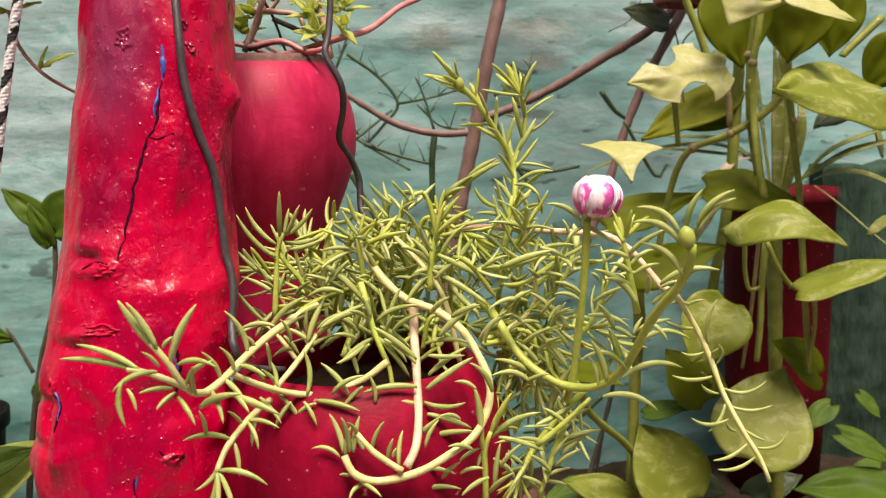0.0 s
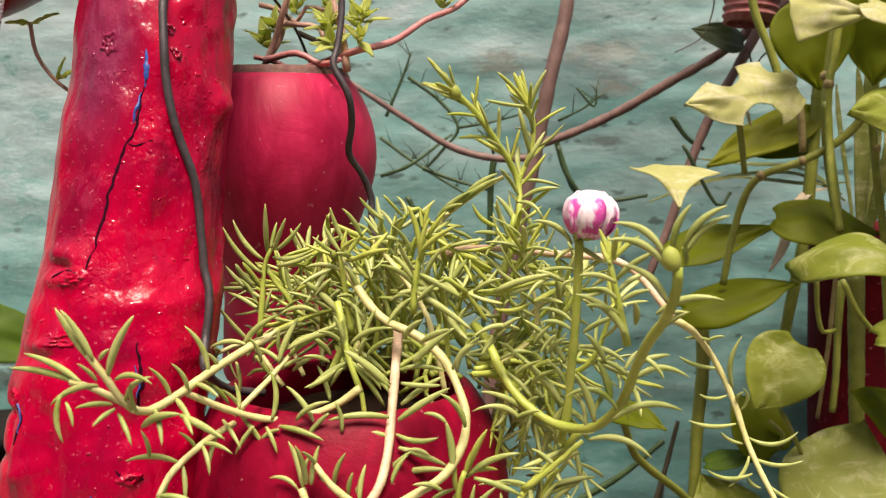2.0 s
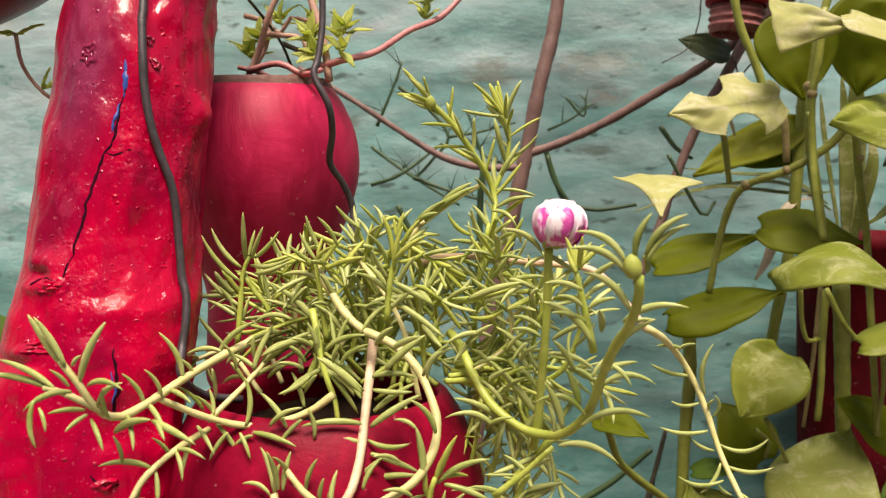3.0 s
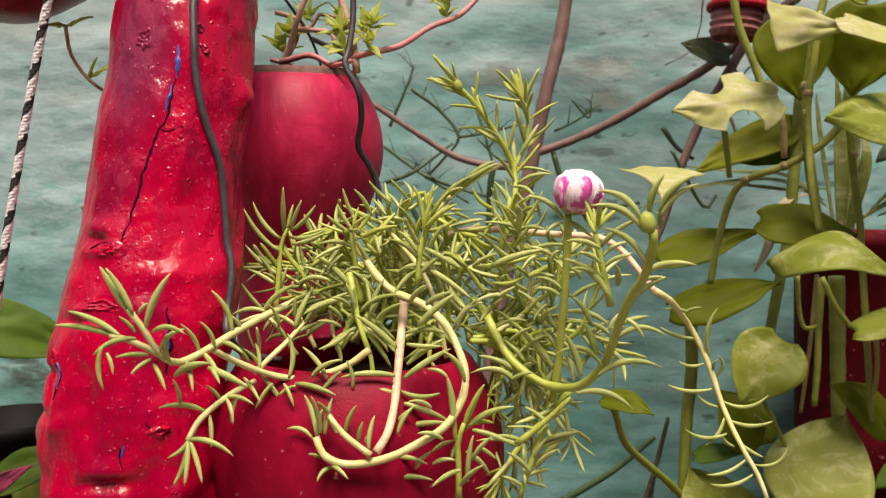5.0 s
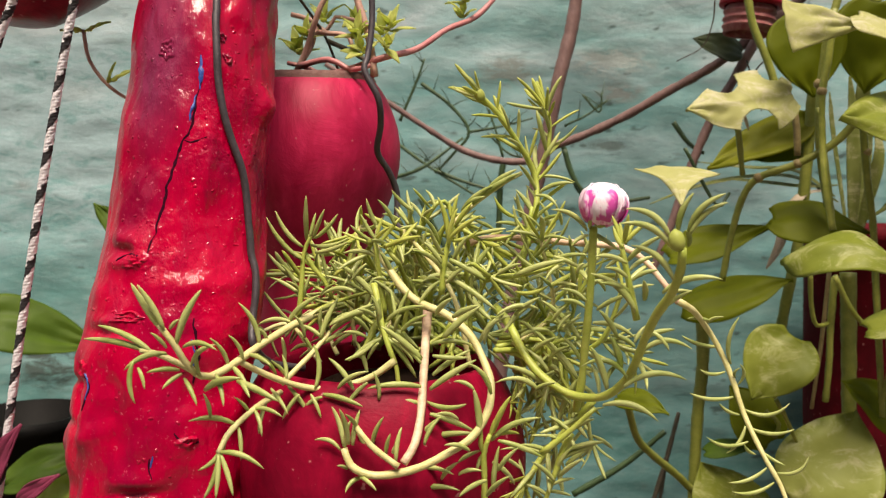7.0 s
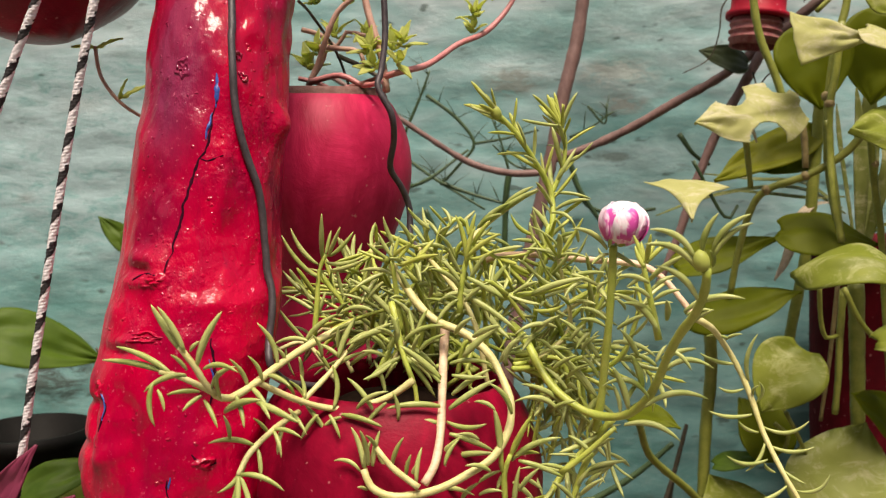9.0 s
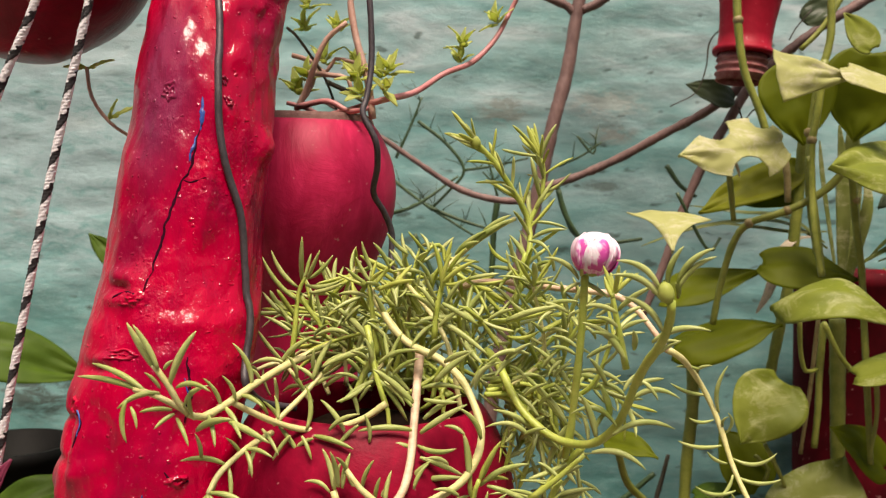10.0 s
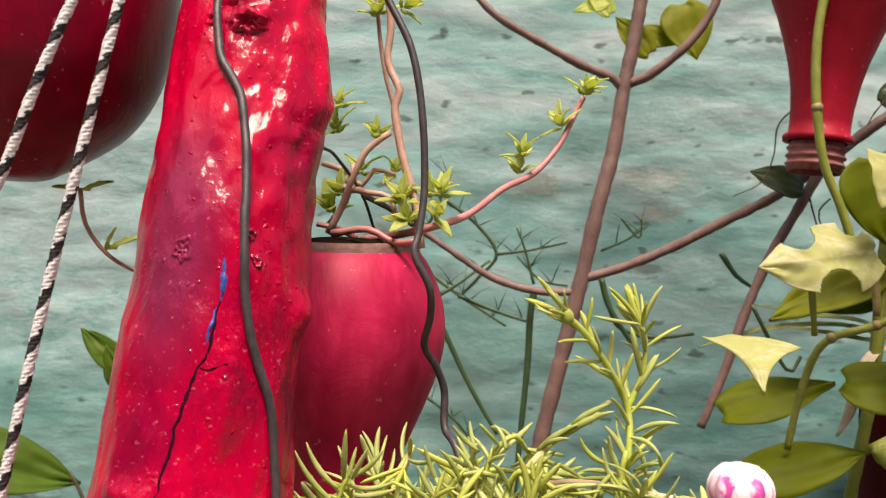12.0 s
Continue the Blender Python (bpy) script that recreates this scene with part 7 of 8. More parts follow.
# the climber
ivy = thing("pothos", "variegated yellow-green climber with heart-shaped leaves", "climber", at=RP)
LEAVES = (
    ((0.2390, 0.5600, 1.3160), (0.2730, 0.5400, 1.2930), (0.1, -0.6, 1), 0.6, LIME, -0.2, 0.05),
    ((0.2180, 0.6100, 1.3250), (0.2270, 0.6050, 1.2720), (0.1, -1, 0.15), 0.98, OLIVE, 0.08, 0.05),
    ((0.3030, 0.5650, 1.2500), (0.2230, 0.5300, 1.2550), (0.05, -0.95, 1), 0.72, POTHOS, -0.12, 0.1),
    ((0.2010, 0.6000, 1.1920), (0.2580, 0.5850, 1.1850), (0, -0.8, 0.8), 0.66, OLIVE, -0.1, 0.12),
    ((0.2500, 0.5600, 1.1240), (0.3100, 0.5450, 1.1480), (0.1, -0.4, 1), 0.55, POTHOS, -0.15, 0.15),
    ((0.2130, 0.5850, 1.1130), (0.1840, 0.5700, 1.0750), (-0.1, -1, 0.5), 0.95, POTHOS, 0.1, 0.08),
    ((0.2060, 0.6100, 1.0360), (0.1810, 0.6220, 1.0720), (0.1, -1, 0.6), 0.9, OLIVE, 0.1, 0.08),
    ((0.2260, 0.5750, 1.0050), (0.2580, 0.6000, 1.0630), (-0.1, -1, 0.8), 0.95, MARBLED, 0.08, 0.08),
    ((0.1900, 0.6000, 0.9650), (0.1610, 0.6200, 1.0160), (0.1, -1, 0.8), 0.98, POTHOS, 0.1, 0.06),
    ((0.2830, 0.6000, 1.0550), (0.2460, 0.5850, 1.0860), (-0.3, -0.7, 0.8), 0.7, OLIVE, 0.1, 0.12),
    ((0.1640, 0.6200, 1.0230), (0.2010, 0.6150, 1.0330), (0, -0.45, 1), 0.5, DEEP, 0.05, 0.1),
    ((0.2310, 0.6350, 1.2590), (0.1610, 0.6200, 1.2260), (0.1, -0.8, 0.9), 0.42, SUNLIT, 0.05, 0.06),
    ((0.2320, 0.6400, 1.2410), (0.1870, 0.6350, 1.2330), (0, -0.9, 0.7), 0.5, OLIVE, 0.05, 0.05),
    ((0.1390, 0.6400, 1.1620), (0.2090, 0.6450, 1.1850), (0, -0.65, 1), 0.5, OLIVE, 0.05, 0.05),
    ((0.1450, 0.6050, 1.1310), (0.2130, 0.5950, 1.1530), (0.05, -0.75, 1), 0.55, OLIVE, -0.25, 0.1),
    ((0.2730, 0.6200, 1.3360), (0.2650, 0.6250, 1.2760), (-0.1, -1, 0.1), 0.95, OLIVE, 0.06, 0.05),
    ((0.3040, 0.6400, 1.3330), (0.3010, 0.6400, 1.2810), (0.2, -1, 0.1), 0.95, OLIVE, 0.06, 0.05),
    ((0.3290, 0.6000, 1.2880), (0.3120, 0.6050, 1.2530), (0.1, -1, 0.2), 0.9, OLIVE, 0.06, 0.05),
    ((0.2660, 0.6000, 1.3350), (0.2480, 0.6000, 1.3590), (0.1, -0.9, 0.5), 0.8, POTHOS, 0.06, 0.05),
    ((0.2970, 0.6000, 1.2430), (0.2700, 0.5900, 1.2300), (0.1, -0.6, 0.8), 0.6, GREYLEAF, 0.06, 0.05),
)
for i, (b, t, f, r, mt, fo, cu) in enumerate(LEAVES):
    heart_leaf(b, t, f, r, mt, ivy, fo, cu, heart=0.06, seed=i * 1.37)
heart_leaf((0.2015, 0.5600, 1.2690), (0.1370, 0.5400, 1.2600), (0.03, -1.0, 0.35), 0.62, LIME, ivy, -0.2, 0.1, ((0.60, -0.24, 0.14), (0.38, 0.28, 0.17), (0.12, -0.26, 0.10)), label="torn lime leaf with a bitten edge", heart=0.05, seed=4.2)
heart_leaf((0.1280, 0.5200, 1.2240), (0.1260, 0.4800, 1.2040), (0.03, -1, 0.8), 1.08, LIME, ivy, -0.10, 0.12, heart=-0.06, seed=2.2, wedge=1.5, label="drooping lime leaf with its point down")
heart_leaf((0.1918, 0.5400, 1.3085), (0.2460, 0.5600, 1.3110), (0.05, -1.0, 0.25), 0.60, LIME, ivy, -0.2, 0.12, heart=-0.05, seed=3.1, wedge=0.95)
heart_leaf((0.1900, 0.5300, 1.1680), (0.2560, 0.5050, 1.1610), (0.0, -0.62, 0.95), 0.56, POTHOS, ivy, -0.35, 0.05, heart=-0.10, seed=4.1, arch=0.26, label="arched leaf with both ends hanging")
STEMS = (
    ([(0.2290, 0.5750, 1.3230), (0.2260, 0.5750, 1.2910), (0.2230, 0.5750, 1.2690), (0.2240, 0.5750, 1.2400), (0.2250, 0.5700, 1.2150), (0.2290, 0.5650, 1.1850)], 0.0026, VINE),
    ([(0.2340, 0.5750, 1.1540), (0.2340, 0.5800, 1.1270), (0.2350, 0.5850, 1.0950), (0.2350, 0.5900, 1.0700)], 0.0024, VINE),
    ([(0.2460, 0.5750, 1.2560), (0.2330, 0.5800, 1.2400), (0.2120, 0.5850, 1.2270), (0.1890, 0.5900, 1.2180), (0.1800, 0.5950, 1.2040), (0.1740, 0.6000, 1.1770), (0.1700, 0.6050, 1.1480)], 0.0026, VINE),
    ([(0.2510, 0.5850, 1.2550), (0.2550, 0.5850, 1.2170), (0.2590, 0.5850, 1.1910), (0.2620, 0.5850, 1.1530), (0.2660, 0.5850, 1.1020), (0.2690, 0.5850, 1.0620)], 0.0024, VINE),
    ([(0.2560, 0.6200, 1.1530), (0.2580, 0.6200, 1.1030), (0.2600, 0.6200, 1.0400), (0.2630, 0.6200, 0.9490)], 0.0054, VINE),
    ([(0.2360, 0.6350, 1.3300), (0.2330, 0.6330, 1.2700), (0.2290, 0.6300, 1.2180), (0.2260, 0.6300, 1.1770), (0.2150, 0.6300, 1.1090), (0.2080, 0.6300, 1.0340)], 0.0042, VINE),
    ([(0.1870, 0.6050, 1.4420), (0.1810, 0.6030, 1.4100), (0.1790, 0.6020, 1.3830), (0.1800, 0.6000, 1.3520), (0.1850, 0.6000, 1.3210), (0.1950, 0.6000, 1.2960), (0.2020, 0.6000, 1.2750)], 0.0030, VINE),
    ([(0.1680, 0.5650, 1.2620), (0.1730, 0.5750, 1.2450), (0.1780, 0.5850, 1.2200)], 0.0021, VINE),
    ([(0.2470, 0.6000, 1.3710), (0.2340, 0.6000, 1.3490), (0.2210, 0.6000, 1.3350)], 0.0020, VINE),
    ([(0.2350, 0.5850, 1.3670), (0.2350, 0.5850, 1.3380), (0.2290, 0.5850, 1.3120), (0.2250, 0.5850, 1.2800), (0.2250, 0.5850, 1.2400), (0.2310, 0.5850, 1.1990)], 0.0026, VINE),
    ([(0.3270, 0.6200, 1.3050), (0.3040, 0.6200, 1.2830), (0.3010, 0.6200, 1.2790)], 0.0030, VINE),
    ([(0.3260, 0.6100, 1.2930), (0.3120, 0.6100, 1.2740)], 0.0022, VINE),
    ([(0.2310, 0.5650, 1.1560), (0.2420, 0.5700, 1.1360), (0.2520, 0.5750, 1.1250), (0.2530, 0.5600, 1.1250)], 0.0018, VINE),
    ([(0.2150, 0.5600, 1.1580), (0.2190, 0.5700, 1.1360), (0.2240, 0.5750, 1.1230), (0.2330, 0.5800, 1.1240)], 0.0016, VINE),
    ([(0.2670, 0.5750, 1.1210), (0.2700, 0.5800, 1.0950), (0.2680, 0.5850, 1.0660)], 0.0016, VINE),
    ([(0.2010, 0.5780, 1.0730), (0.2110, 0.5850, 1.0550), (0.2240, 0.6000, 1.0300)], 0.0015, VINE),
    ([(0.2080, 0.6100, 1.0380), (0.2110, 0.6100, 1.0480), (0.2020, 0.6100, 1.0570)], 0.0016, VINE),
    ([(0.1610, 0.6350, 1.1320), (0.1630, 0.6350, 1.0870), (0.1600, 0.6350, 1.0460), (0.1580, 0.6350, 0.9860), (0.1560, 0.6350, 0.9200)], 0.0046, VINE),
    ([(0.2090, 0.5850, 1.2610), (0.2110, 0.5850, 1.2500), (0.2120, 0.5850, 1.2320)], 0.0024, VINE_BROWN),
    ([(0.1390, 0.5700, 1.2370), (0.1590, 0.5700, 1.2010), (0.1680, 0.5750, 1.2080)], 0.0012, FERN),
    ([(0.2350, 0.5900, 1.1560), (0.2340, 0.6000, 1.1050), (0.2320, 0.6100, 1.0600)], 0.0015, VINE_BROWN),
    ([(0.2210, 0.5750, 1.2620), (0.2310, 0.5800, 1.2080), (0.2350, 0.5850, 1.1860)], 0.0018, VINE),
)
for pts, r, mt in STEMS:
    stem("stem", pts, r, mt, ivy, r * 0.85, 9, 0.12)
# stem joints
for p, r in (((0.2230, 0.5750, 1.2720), 0.0034), ((0.2120, 0.5850, 1.2270), 0.0033), ((0.1890, 0.5900, 1.2180), 0.0034), ((0.2540, 0.5850, 1.2340), 0.0031), ((0.1800, 0.6000, 1.3550), 0.0037), ((0.2240, 0.5850, 1.2780), 0.0035)):
    g = Geo()
    lathe(g, [(0.0001, -r)] + [(r * math.sin(math.pi * k / 6), -r * math.cos(math.pi * k / 6)) for k in range(1, 6)] + [(0.0001, r)], p, 10, 0.15)
    part("joint", g, VINE_BROWN, ivy)

# strap-leaved plant among the climber
spider = thing("spider_plant", "striped strap-leaved plant with arching pale leaves", "plant", at=(0.2800, 0.6500, 1.1490))
for pts, w in (
    ([(0.2640, 0.6400, 1.1750), (0.2600, 0.6300, 1.2250), (0.2570, 0.6250, 1.2570), (0.2530, 0.6200, 1.2870)], 0.012),
    ([(0.2660, 0.6450, 1.1720), (0.2700, 0.6450, 1.2340), (0.2700, 0.6450, 1.2740), (0.2730, 0.6500, 1.3070)], 0.014),
    ([(0.2770, 0.6200, 1.1970), (0.2900, 0.6100, 1.2130), (0.3050, 0.6000, 1.2220), (0.3260, 0.5900, 1.2300)], 0.009),
    ([(0.2670, 0.6200, 1.1890), (0.2830, 0.6100, 1.2010), (0.3010, 0.6000, 1.2130), (0.3300, 0.5900, 1.2210)], 0.010),
    ([(0.2750, 0.6000, 1.1940), (0.2860, 0.5900, 1.1990), (0.3000, 0.5800, 1.1980), (0.3210, 0.5700, 1.1880)], 0.008),
    ([(0.2540, 0.6400, 1.2010), (0.2320, 0.6500, 1.2170), (0.2060, 0.6600, 1.2200), (0.1650, 0.6700, 1.2130), (0.1280, 0.6800, 1.1990)], 0.007),
    ([(0.2520, 0.6400, 1.2050), (0.2280, 0.6500, 1.2230), (0.1970, 0.6600, 1.2260), (0.1610, 0.6700, 1.2310)], 0.006),
    ([(0.2540, 0.6400, 1.2130), (0.2310, 0.6450, 1.2120), (0.2070, 0.6500, 1.2150), (0.1800, 0.6600, 1.2180)], 0.006),
    ([(0.2670, 0.6350, 1.1750), (0.2730, 0.6200, 1.2290), (0.2700, 0.6200, 1.2550)], 0.009),
    ([(0.2600, 0.6350, 1.1720), (0.2440, 0.6200, 1.2420), (0.2390, 0.6150, 1.2760)], 0.006),
    ([(0.3210, 0.6000, 1.2080), (0.3150, 0.6000, 1.2310), (0.3080, 0.6000, 1.2470)], 0.008),
    ([(0.2920, 0.6400, 1.1880), (0.3090, 0.6400, 1.1750), (0.3340, 0.6400, 1.1530), (0.3510, 0.6400, 1.1400)], 0.004),
    ([(0.3300, 0.6000, 1.1690), (0.3220, 0.6000, 1.1620), (0.3130, 0.6000, 1.1540)], 0.010),
):
    strap(pts, w, CREAM, spider)
strap([(0.2450, 0.6400, 1.2090), (0.2290, 0.6300, 1.2070), (0.2180, 0.6200, 1.1970), (0.2140, 0.6200, 1.1830), (0.2080, 0.6150, 1.1680), (0.2000, 0.6100, 1.1560)], 0.008, DRY, spider, label="withered papery leaf")
strap([(0.1710, 0.5750, 1.2600), (0.1740, 0.5700, 1.2620), (0.1860, 0.5750, 1.2640)], 0.004, DRY, spider, label="scrap of dry leaf")
strap([(0.1750, 0.5750, 1.2600), (0.1770, 0.5750, 1.2540), (0.1790, 0.5750, 1.2480)], 0.003, DRY, spider, label="scrap of dry leaf")

# dark sticks and low growth under the climber
low = thing("undergrowth_sticks", "dark bare sticks rising from the bed by the wall", "twigs", at=(0.1100, 0.6600, 0.9360))
for pts, r in (([(0.0710, 0.6600, 0.9730), (0.1100, 0.6600, 0.9990), (0.1400, 0.6600, 1.0260)], 0.0030), ([(0.1280, 0.6600, 0.9560), (0.1410, 0.6600, 1.0030), (0.1500, 0.6600, 1.0410)], 0.0022), ([(0.1350, 0.6700, 0.9500), (0.1430, 0.6700, 1.0000)], 0.0016)):
    stem("stick", pts, r, FERN if r > 0.0025 else TWIG, low, r * 0.7, 6, 0.15)
bed = thing("ground_plant", "low broad-leaved green seedlings at the foot of the wall", "plant", at=(0.3130, 0.6600, 0.9020))
for b, t, mt, rt in (((0.3090, 0.6200, 1.0050), (0.3460, 0.6100, 0.9870), DEEP, 0.5), ((0.3420, 0.6000, 0.9690), (0.2670, 0.6000, 0.9740), DEEP, 0.5), ((0.3490, 0.6400, 0.9700), (0.3190, 0.6300, 0.9660), DEEP, 0.7), ((0.1510, 0.6200, 0.9570), (0.1050, 0.6200, 0.9740), POTHOS, 0.6), ((0.2470, 0.6300, 0.9540), (0.2850, 0.6300, 0.9710), GREYLEAF, 0.6), ((0.1250, 0.6400, 0.9600), (0.0890, 0.6300, 0.9520), DEEP, 0.6), ((0.3360, 0.7000, 1.0010), (0.3090, 0.6900, 0.9850), DEEP, 0.6), ((0.3690, 0.7200, 1.0040), (0.3830, 0.7100, 0.9870), DEEP, 0.6), ((0.2000, 0.6600, 0.9600), (0.2400, 0.6600, 0.9450), GREYLEAF, 0.7)):
    heart_leaf(b, t, (0, -0.7, 0.9), rt, mt, bed, 0.1, 0.12, seed=rt * 9)
sap = thing("seedling", "young plant with one broad green leaf on a bent stalk", "plant", at=(0.1590, 0.6300, 0.9100))
stem("stalk", [(0.0960, 0.5000, 1.0900), (0.1020, 0.5200, 1.0780), (0.1090, 0.5400, 1.0550), (0.1210, 0.5600, 1.0380), (0.1470, 0.6000, 1.0070), (0.1590, 0.6300, 0.9800), (0.1600, 0.6300, 0.9080)], 0.0022, VINE, sap, 0.0030, 8, 0.1)
heart_leaf((0.0940, 0.5000, 1.0900), (0.1200, 0.4800, 1.0890), (0.1, -0.7, 0.8), 0.55, OLIVE, sap, 0.1, 0.2, heart=0.0, seed=1.1)
litter = Geo()
for k in range(220):
    p = Vector((rng.uniform(-0.5, 0.6), rng.uniform(0.35, 0.74), GROUND_Z + rng.uniform(0.006, 0.02)))
    a = rng.uniform(0, 6.28)
    d, e = Vector((math.cos(a), math.sin(a), rng.uniform(-0.3, 0.5))), Vector((-math.sin(a), math.cos(a), rng.uniform(-0.3, 0.4)))
    s = rng.uniform(0.01, 0.028)
    litter.add([p - d * s, p - d * 0.3 * s + e * s * 0.45, p + d * 0.4 * s + e * 0.4 * s, p + d * s, p + d * 0.4 * s - e * 0.4 * s + Vector((0, 0, 0.003)), p - d * 0.3 * s - e * 0.45 * s, p + Vector((0, 0, -0.003))], [(0, 1, 6), (1, 2, 6), (2, 3, 6), (3, 4, 6), (4, 5, 6), (5, 0, 6)])
tagged(part("leaf_litter", litter, RUST), "fallen reddish brown leaves on the earth", "leaf litter", kind="stuff")

# ---- purslane in the upper pot ----
purs = thing("purslane", "leggy purslane with pinkish stems and small fresh leaves", "plant", at=UP + Vector((0, 0, 0.04)))
PS = (
    ([(-0.0560, 0.4250, 1.2680), (-0.0400, 0.4150, 1.2700), (-0.0230, 0.4100, 1.2740), (-0.0100, 0.4250, 1.2800), (0.0030, 0.4400, 1.2920), (0.0160, 0.4520, 1.3000), (0.0270, 0.4620, 1.3140), (0.0350, 0.4700, 1.3320), (0.0380, 0.4700, 1.3380)], 0.0017, REDSTEM),
    ([(-0.0280, 0.4100, 1.2650), (-0.0310, 0.4120, 1.2830), (-0.0380, 0.4150, 1.3050), (-0.0420, 0.4180, 1.3240), (-0.0400, 0.4180, 1.3310), (-0.0460, 0.4200, 1.3440), (-0.0450, 0.4200, 1.3600), (-0.0490, 0.4200, 1.3840)], 0.0019, TANSTEM),
    ([(-0.0440, 0.4300, 1.3240), (-0.0490, 0.4300, 1.3410), (-0.0520, 0.4300, 1.3580), (-0.0540, 0.4300, 1.3780)], 0.0011, TANSTEM),
    ([(-0.0700, 0.4200, 1.2700), (-0.0650, 0.4200, 1.2800), (-0.0580, 0.4150, 1.2950), (-0.0530, 0.4150, 1.3050), (-0.0430, 0.4150, 1.3130)], 0.0017, TANSTEM),
    ([(-0.0640, 0.4050, 1.2700), (-0.0480, 0.4000, 1.2720), (-0.0370, 0.4000, 1.2670), (-0.0270, 0.3950, 1.2680)], 0.0016, REDSTEM),
    ([(-0.0680, 0.4300, 1.2910), (-0.0530, 0.4200, 1.2880), (-0.0430, 0.4200, 1.2860), (-0.0400, 0.4150, 1.2760)], 0.0015, TANSTEM),
    ([(-0.0600, 0.4400, 1.2880), (-0.0470, 0.4400, 1.2820), (-0.0360, 0.4350, 1.2750)], 0.0014, TWIG),
    ([(-0.0790, 0.4400, 1.3020), (-0.0690, 0.4400, 1.2990), (-0.0590, 0.4350, 1.2920), (-0.0540, 0.4350, 1.2990), (-0.0440, 0.4350, 1.2970)], 0.0013, TANSTEM),
    ([(-0.0730, 0.4300, 1.2730), (-0.0650, 0.4300, 1.2850), (-0.0620, 0.4300, 1.3010)], 0.0016, TANSTEM),
    ([(-0.0450, 0.4100, 1.2660), (-0.0290, 0.4100, 1.2720), (-0.0150, 0.4300, 1.2760), (-0.0020, 0.4400, 1.2870), (0.0110, 0.4500, 1.3000)], 0.0013, REDSTEM),
    ([(-0.0570, 0.4300, 1.2670), (-0.0660, 0.4250, 1.2720), (-0.0750, 0.4200, 1.2740)], 0.0014, REDSTEM),
)
for pts, r, mt in PS[:9] + PS[10:]:
    stem("stem", pts, r, mt, purs, r * 0.75, 8, 0.12)
for at, way, n in (((0.0390, 0.4700, 1.3420), (0.3, -0.2, 1), 8), ((0.0270, 0.4620, 1.3250), (-0.5, -0.2, 1), 6), ((0.0110, 0.4500, 1.3100), (-0.1, -0.3, 1), 6), ((0.0100, 0.4520, 1.3020), (0, -0.3, 0.4), 3), ((-0.0750, 0.4500, 1.3320), (0, -0.3, 1), 5), ((-0.0760, 0.4500, 1.3200), (-0.2, -0.3, 1), 5), ((-0.0520, 0.4300, 1.3150), (0, -0.4, 1), 5), ((-0.0360, 0.4100, 1.2860), (-0.1, -0.6, 1), 8), ((-0.0200, 0.4100, 1.2890), (0.2, -0.4, 1), 5), ((-0.0210, 0.4050, 1.2790), (0.4, -0.5, 0.4), 4), ((-0.0680, 0.4300, 1.2900), (-0.2, -0.4, 1), 7), ((-0.0610, 0.4400, 1.3000), (0, -0.4, 1), 5), ((-0.0530, 0.4300, 1.3690), (-0.1, -0.4, 1), 6), ((-0.0400, 0.4250, 1.3690), (0.8, -0.3, 0.6), 4), ((-0.0450, 0.4400, 1.3000), (0.2, -0.4, 1), 4), ((-0.0720, 0.4300, 1.2820), (-0.3, -0.5, 1), 5), ((-0.0330, 0.4050, 1.2770), (0, -0.6, 0.6), 6), ((-0.0260, 0.4200, 1.2880), (0, -0.6, 0.8), 4)):
    spray(at, way, FRESH, purs, n + 1)
g = Geo()
lathe(g, [(0.0001, 0.0050), (0.010, 0.0045), (0.018, 0.0034), (0.025, 0.0016), (0.0295, 0.0002), (0.0312, -0.0024)], UP + Vector((0, 0, 0.0440)), 60, 0.06)
part("soil_mound", g, SOIL, purs, "crumbly soil heaped in the pot's mouth")

# the thin red stem beyond the post
twig = thing("side_shoot", "thin pink stem with small green leaves beside the trunk", "plant", at=(-0.1450, 0.4000, 1.2520))
stem("stem", [(-0.1590, 0.3780, 1.2850), (-0.1570, 0.3790, 1.2710), (-0.1490, 0.3820, 1.2590), (-0.1410, 0.3920, 1.2520), (-0.1360, 0.4100, 1.2470)], 0.0009, TANSTEM, twig, 0.0008, 7, 0.1)
for b, t in (((-0.1580, 0.3780, 1.2840), (-0.1440, 0.3750, 1.2880)), ((-0.1580, 0.3780, 1.2840), (-0.1720, 0.3800, 1.2860)), ((-0.1500, 0.3820, 1.2600), (-0.1450, 0.3800, 1.2700)), ((-0.1490, 0.3820, 1.2610), (-0.1330, 0.3780, 1.2670))):
    heart_leaf(b, t, (0, -0.6, 1), 0.3, FRESH, twig, 0.1, 0.1, heart=-0.3)

# ---- growth on the other side of the post ----
weed = thing("leafy_weed", "young green shrub with oval leaves before the wall", "plant", at=(-0.3020, 0.6300, 0.9510))
for pts, r in (([(-0.3070, 0.6300, 0.9500), (-0.2990, 0.6300, 1.0110), (-0.2880, 0.6300, 1.0680), (-0.2740, 0.6300, 1.1150), (-0.2700, 0.6300, 1.1610), (-0.2750, 0.6300, 1.1780)], 0.0026), ([(-0.2730, 0.6300, 1.1150), (-0.2570, 0.6300, 1.1300), (-0.2470, 0.6400, 1.1400)], 0.0018), ([(-0.2940, 0.6300, 1.0610), (-0.3050, 0.6300, 1.0840), (-0.3120, 0.6300, 1.0960)], 0.0016), ([(-0.2980, 0.6300, 1.0200), (-0.2830, 0.6300, 1.0340), (-0.2720, 0.6400, 1.0400)], 0.0016)):
    stem("stem", pts, r, TWIG, weed, r * 0.7, 7, 0.1)
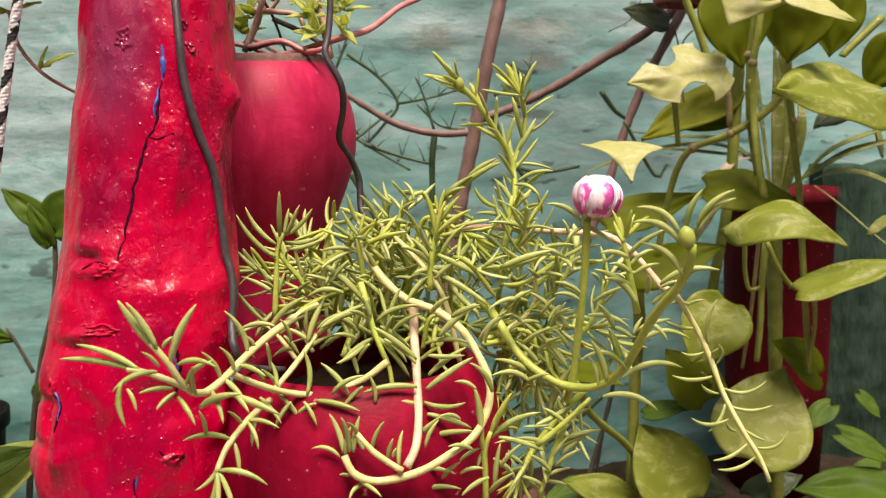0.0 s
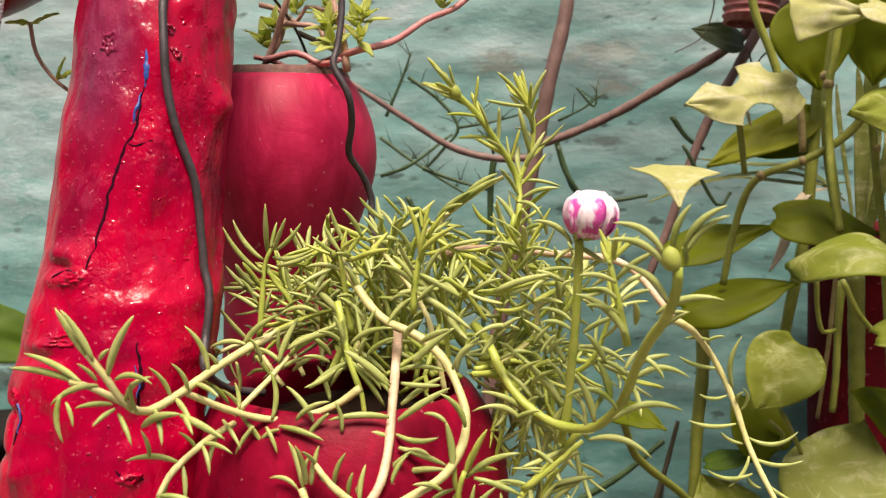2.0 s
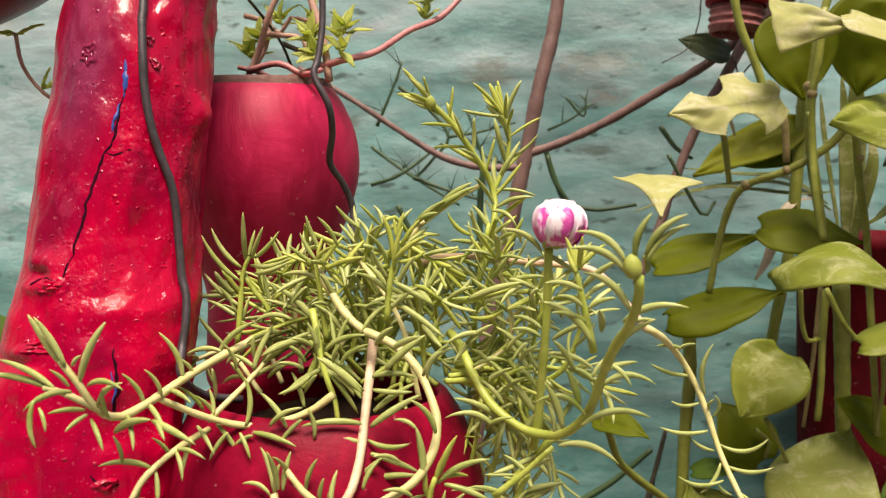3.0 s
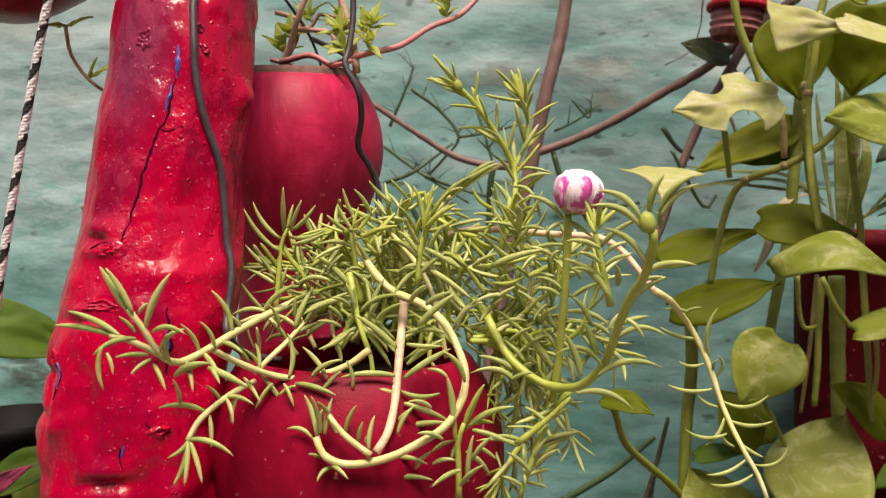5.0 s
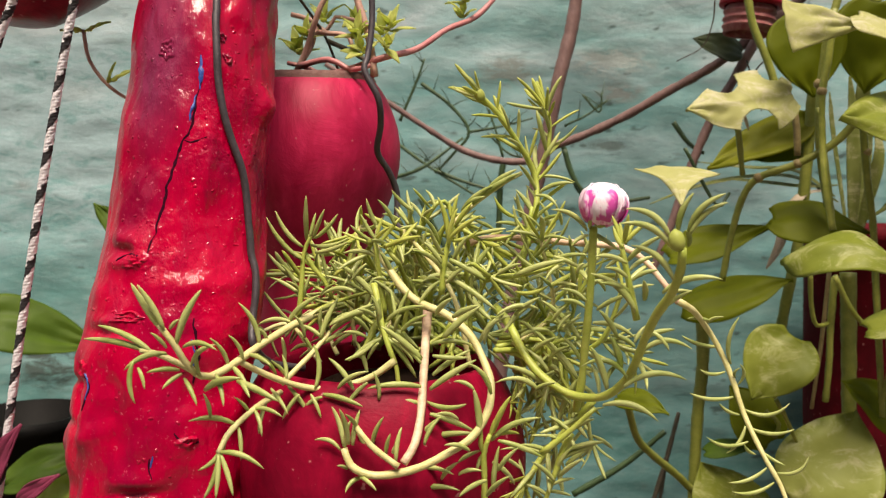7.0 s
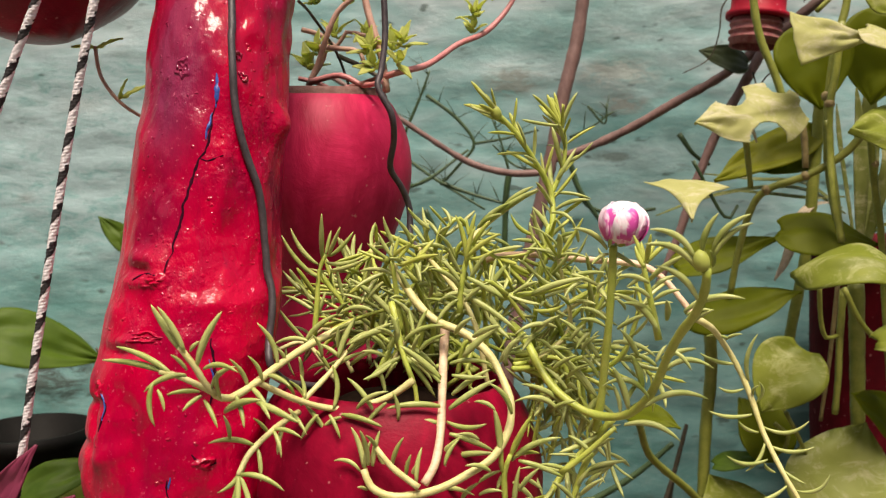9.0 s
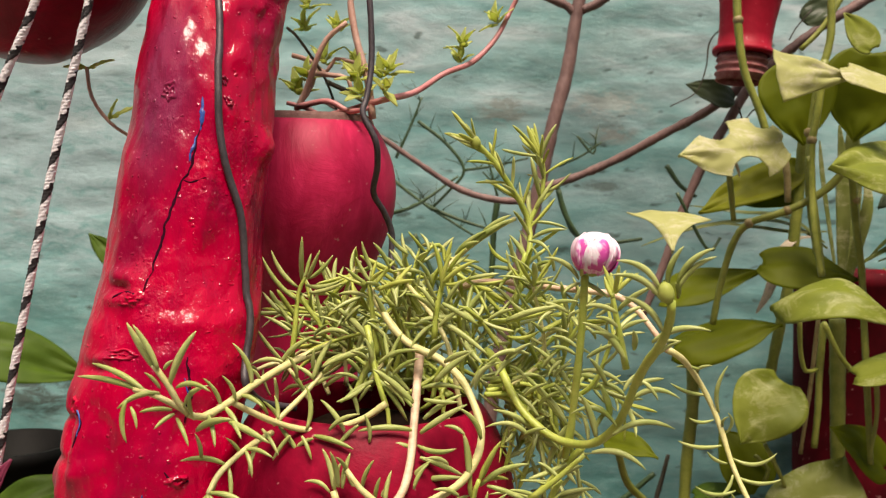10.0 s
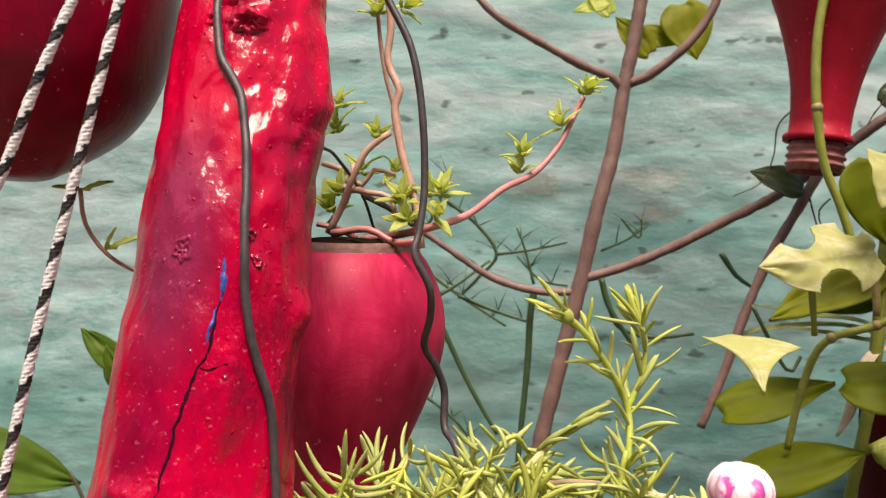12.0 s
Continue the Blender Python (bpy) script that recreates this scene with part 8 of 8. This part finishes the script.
for b, t, f, mt, rt in (((-0.2690, 0.6280, 1.1690), (-0.2380, 0.6200, 1.2000), (0, -1, 0.3), DEEP, 0.85), ((-0.2740, 0.6280, 1.1740), (-0.3010, 0.6200, 1.2010), (0, -1, 0.5), DEEP, 0.5), ((-0.2720, 0.6280, 1.1570), (-0.2830, 0.6200, 1.1890), (0, -1, 0.4), DEEP, 0.45), ((-0.2940, 0.6300, 1.0400), (-0.2750, 0.6250, 1.0620), (0, -1, 0.4), DEEP, 0.5), ((-0.4060, 0.6100, 1.1100), (-0.3180, 0.6550, 1.0840), (0.1, -0.9, 0.7), DEEP, 0.5), ((-0.2970, 0.5000, 1.0190), (-0.2400, 0.5200, 1.0440), (0, -0.8, 0.8), DEEP, 0.45), ((-0.2900, 0.5200, 1.0030), (-0.2320, 0.5300, 1.0440), (0.1, -0.8, 0.7), FRESH, 0.55)):
    heart_leaf(b, t, f, rt, mt, weed, 0.12, 0.15, heart=0.04, seed=rt * 7)
BPC = Vector((-0.3390, 0.5850, 1.0430))
bp = thing("black_pot", "black plastic nursery pot standing by the wall", "pot", at=(BPC.x, BPC.y, GROUND_Z))
hb = BPC.z - GROUND_Z
g = Geo()
lathe(g, [(0.0001, -hb), (0.030, -hb), (0.040, -0.012), (0.043, -0.011), (0.0435, 0.0), (0.0405, 0.0), (0.037, -0.03), (0.0001, -0.032)], BPC, 48)
part("shell", g, BLACKPOT, bp)
pl = thing("purple_leaf_plant", "purple-leaved trailing shoot caught on the rope", "plant", at=(-0.1500, 0.2860, 1.0940))
stem("stem", [(-0.1600, 0.2850, 1.0790), (-0.1520, 0.2850, 1.0960), (-0.1470, 0.2850, 1.1050)], 0.0011, PURPLE, pl, 0.0009, 7, 0.1)
for b, t in (((-0.1500, 0.2850, 1.0990), (-0.1330, 0.2830, 1.1250)), ((-0.1340, 0.2850, 1.0970), (-0.1190, 0.2850, 1.1070)), ((-0.1600, 0.2900, 1.1020), (-0.1750, 0.3000, 1.1160))):
    heart_leaf(b, t, (0.3, -1, 0.5), 0.36, PURPLE, pl, 0.2, 0.15, heart=0.0)

# unseen walls, added to keep low sky light off the trunk and pots
for nm, c, s in (("wall_south", (0.05, -1.6, 1.8), (4.6, 0.15, 1.85)), ("wall_west", (-2.1, -0.55, 1.5), (0.15, 1.94, 1.25)), ("wall_east", (2.24, -0.06, 1.5), (0.15, 2.92, 1.25))):
    bm = bmesh.new()
    bmesh.ops.create_cube(bm, size=1.0)
    bmesh.ops.scale(bm, vec=s, verts=bm.verts)
    bmesh.ops.bevel(bm, geom=bm.edges[:], offset=0.01, segments=2, affect="EDGES")
    me = bpy.data.meshes.new(nm)
    bm.to_mesh(me)
    bm.free()
    me.materials.append(PLASTER)
    ob = new(nm, me)
    ob.location = c
    tagged(ob, "unseen plain plaster wall added to block low sky light", "wall", kind="structure")
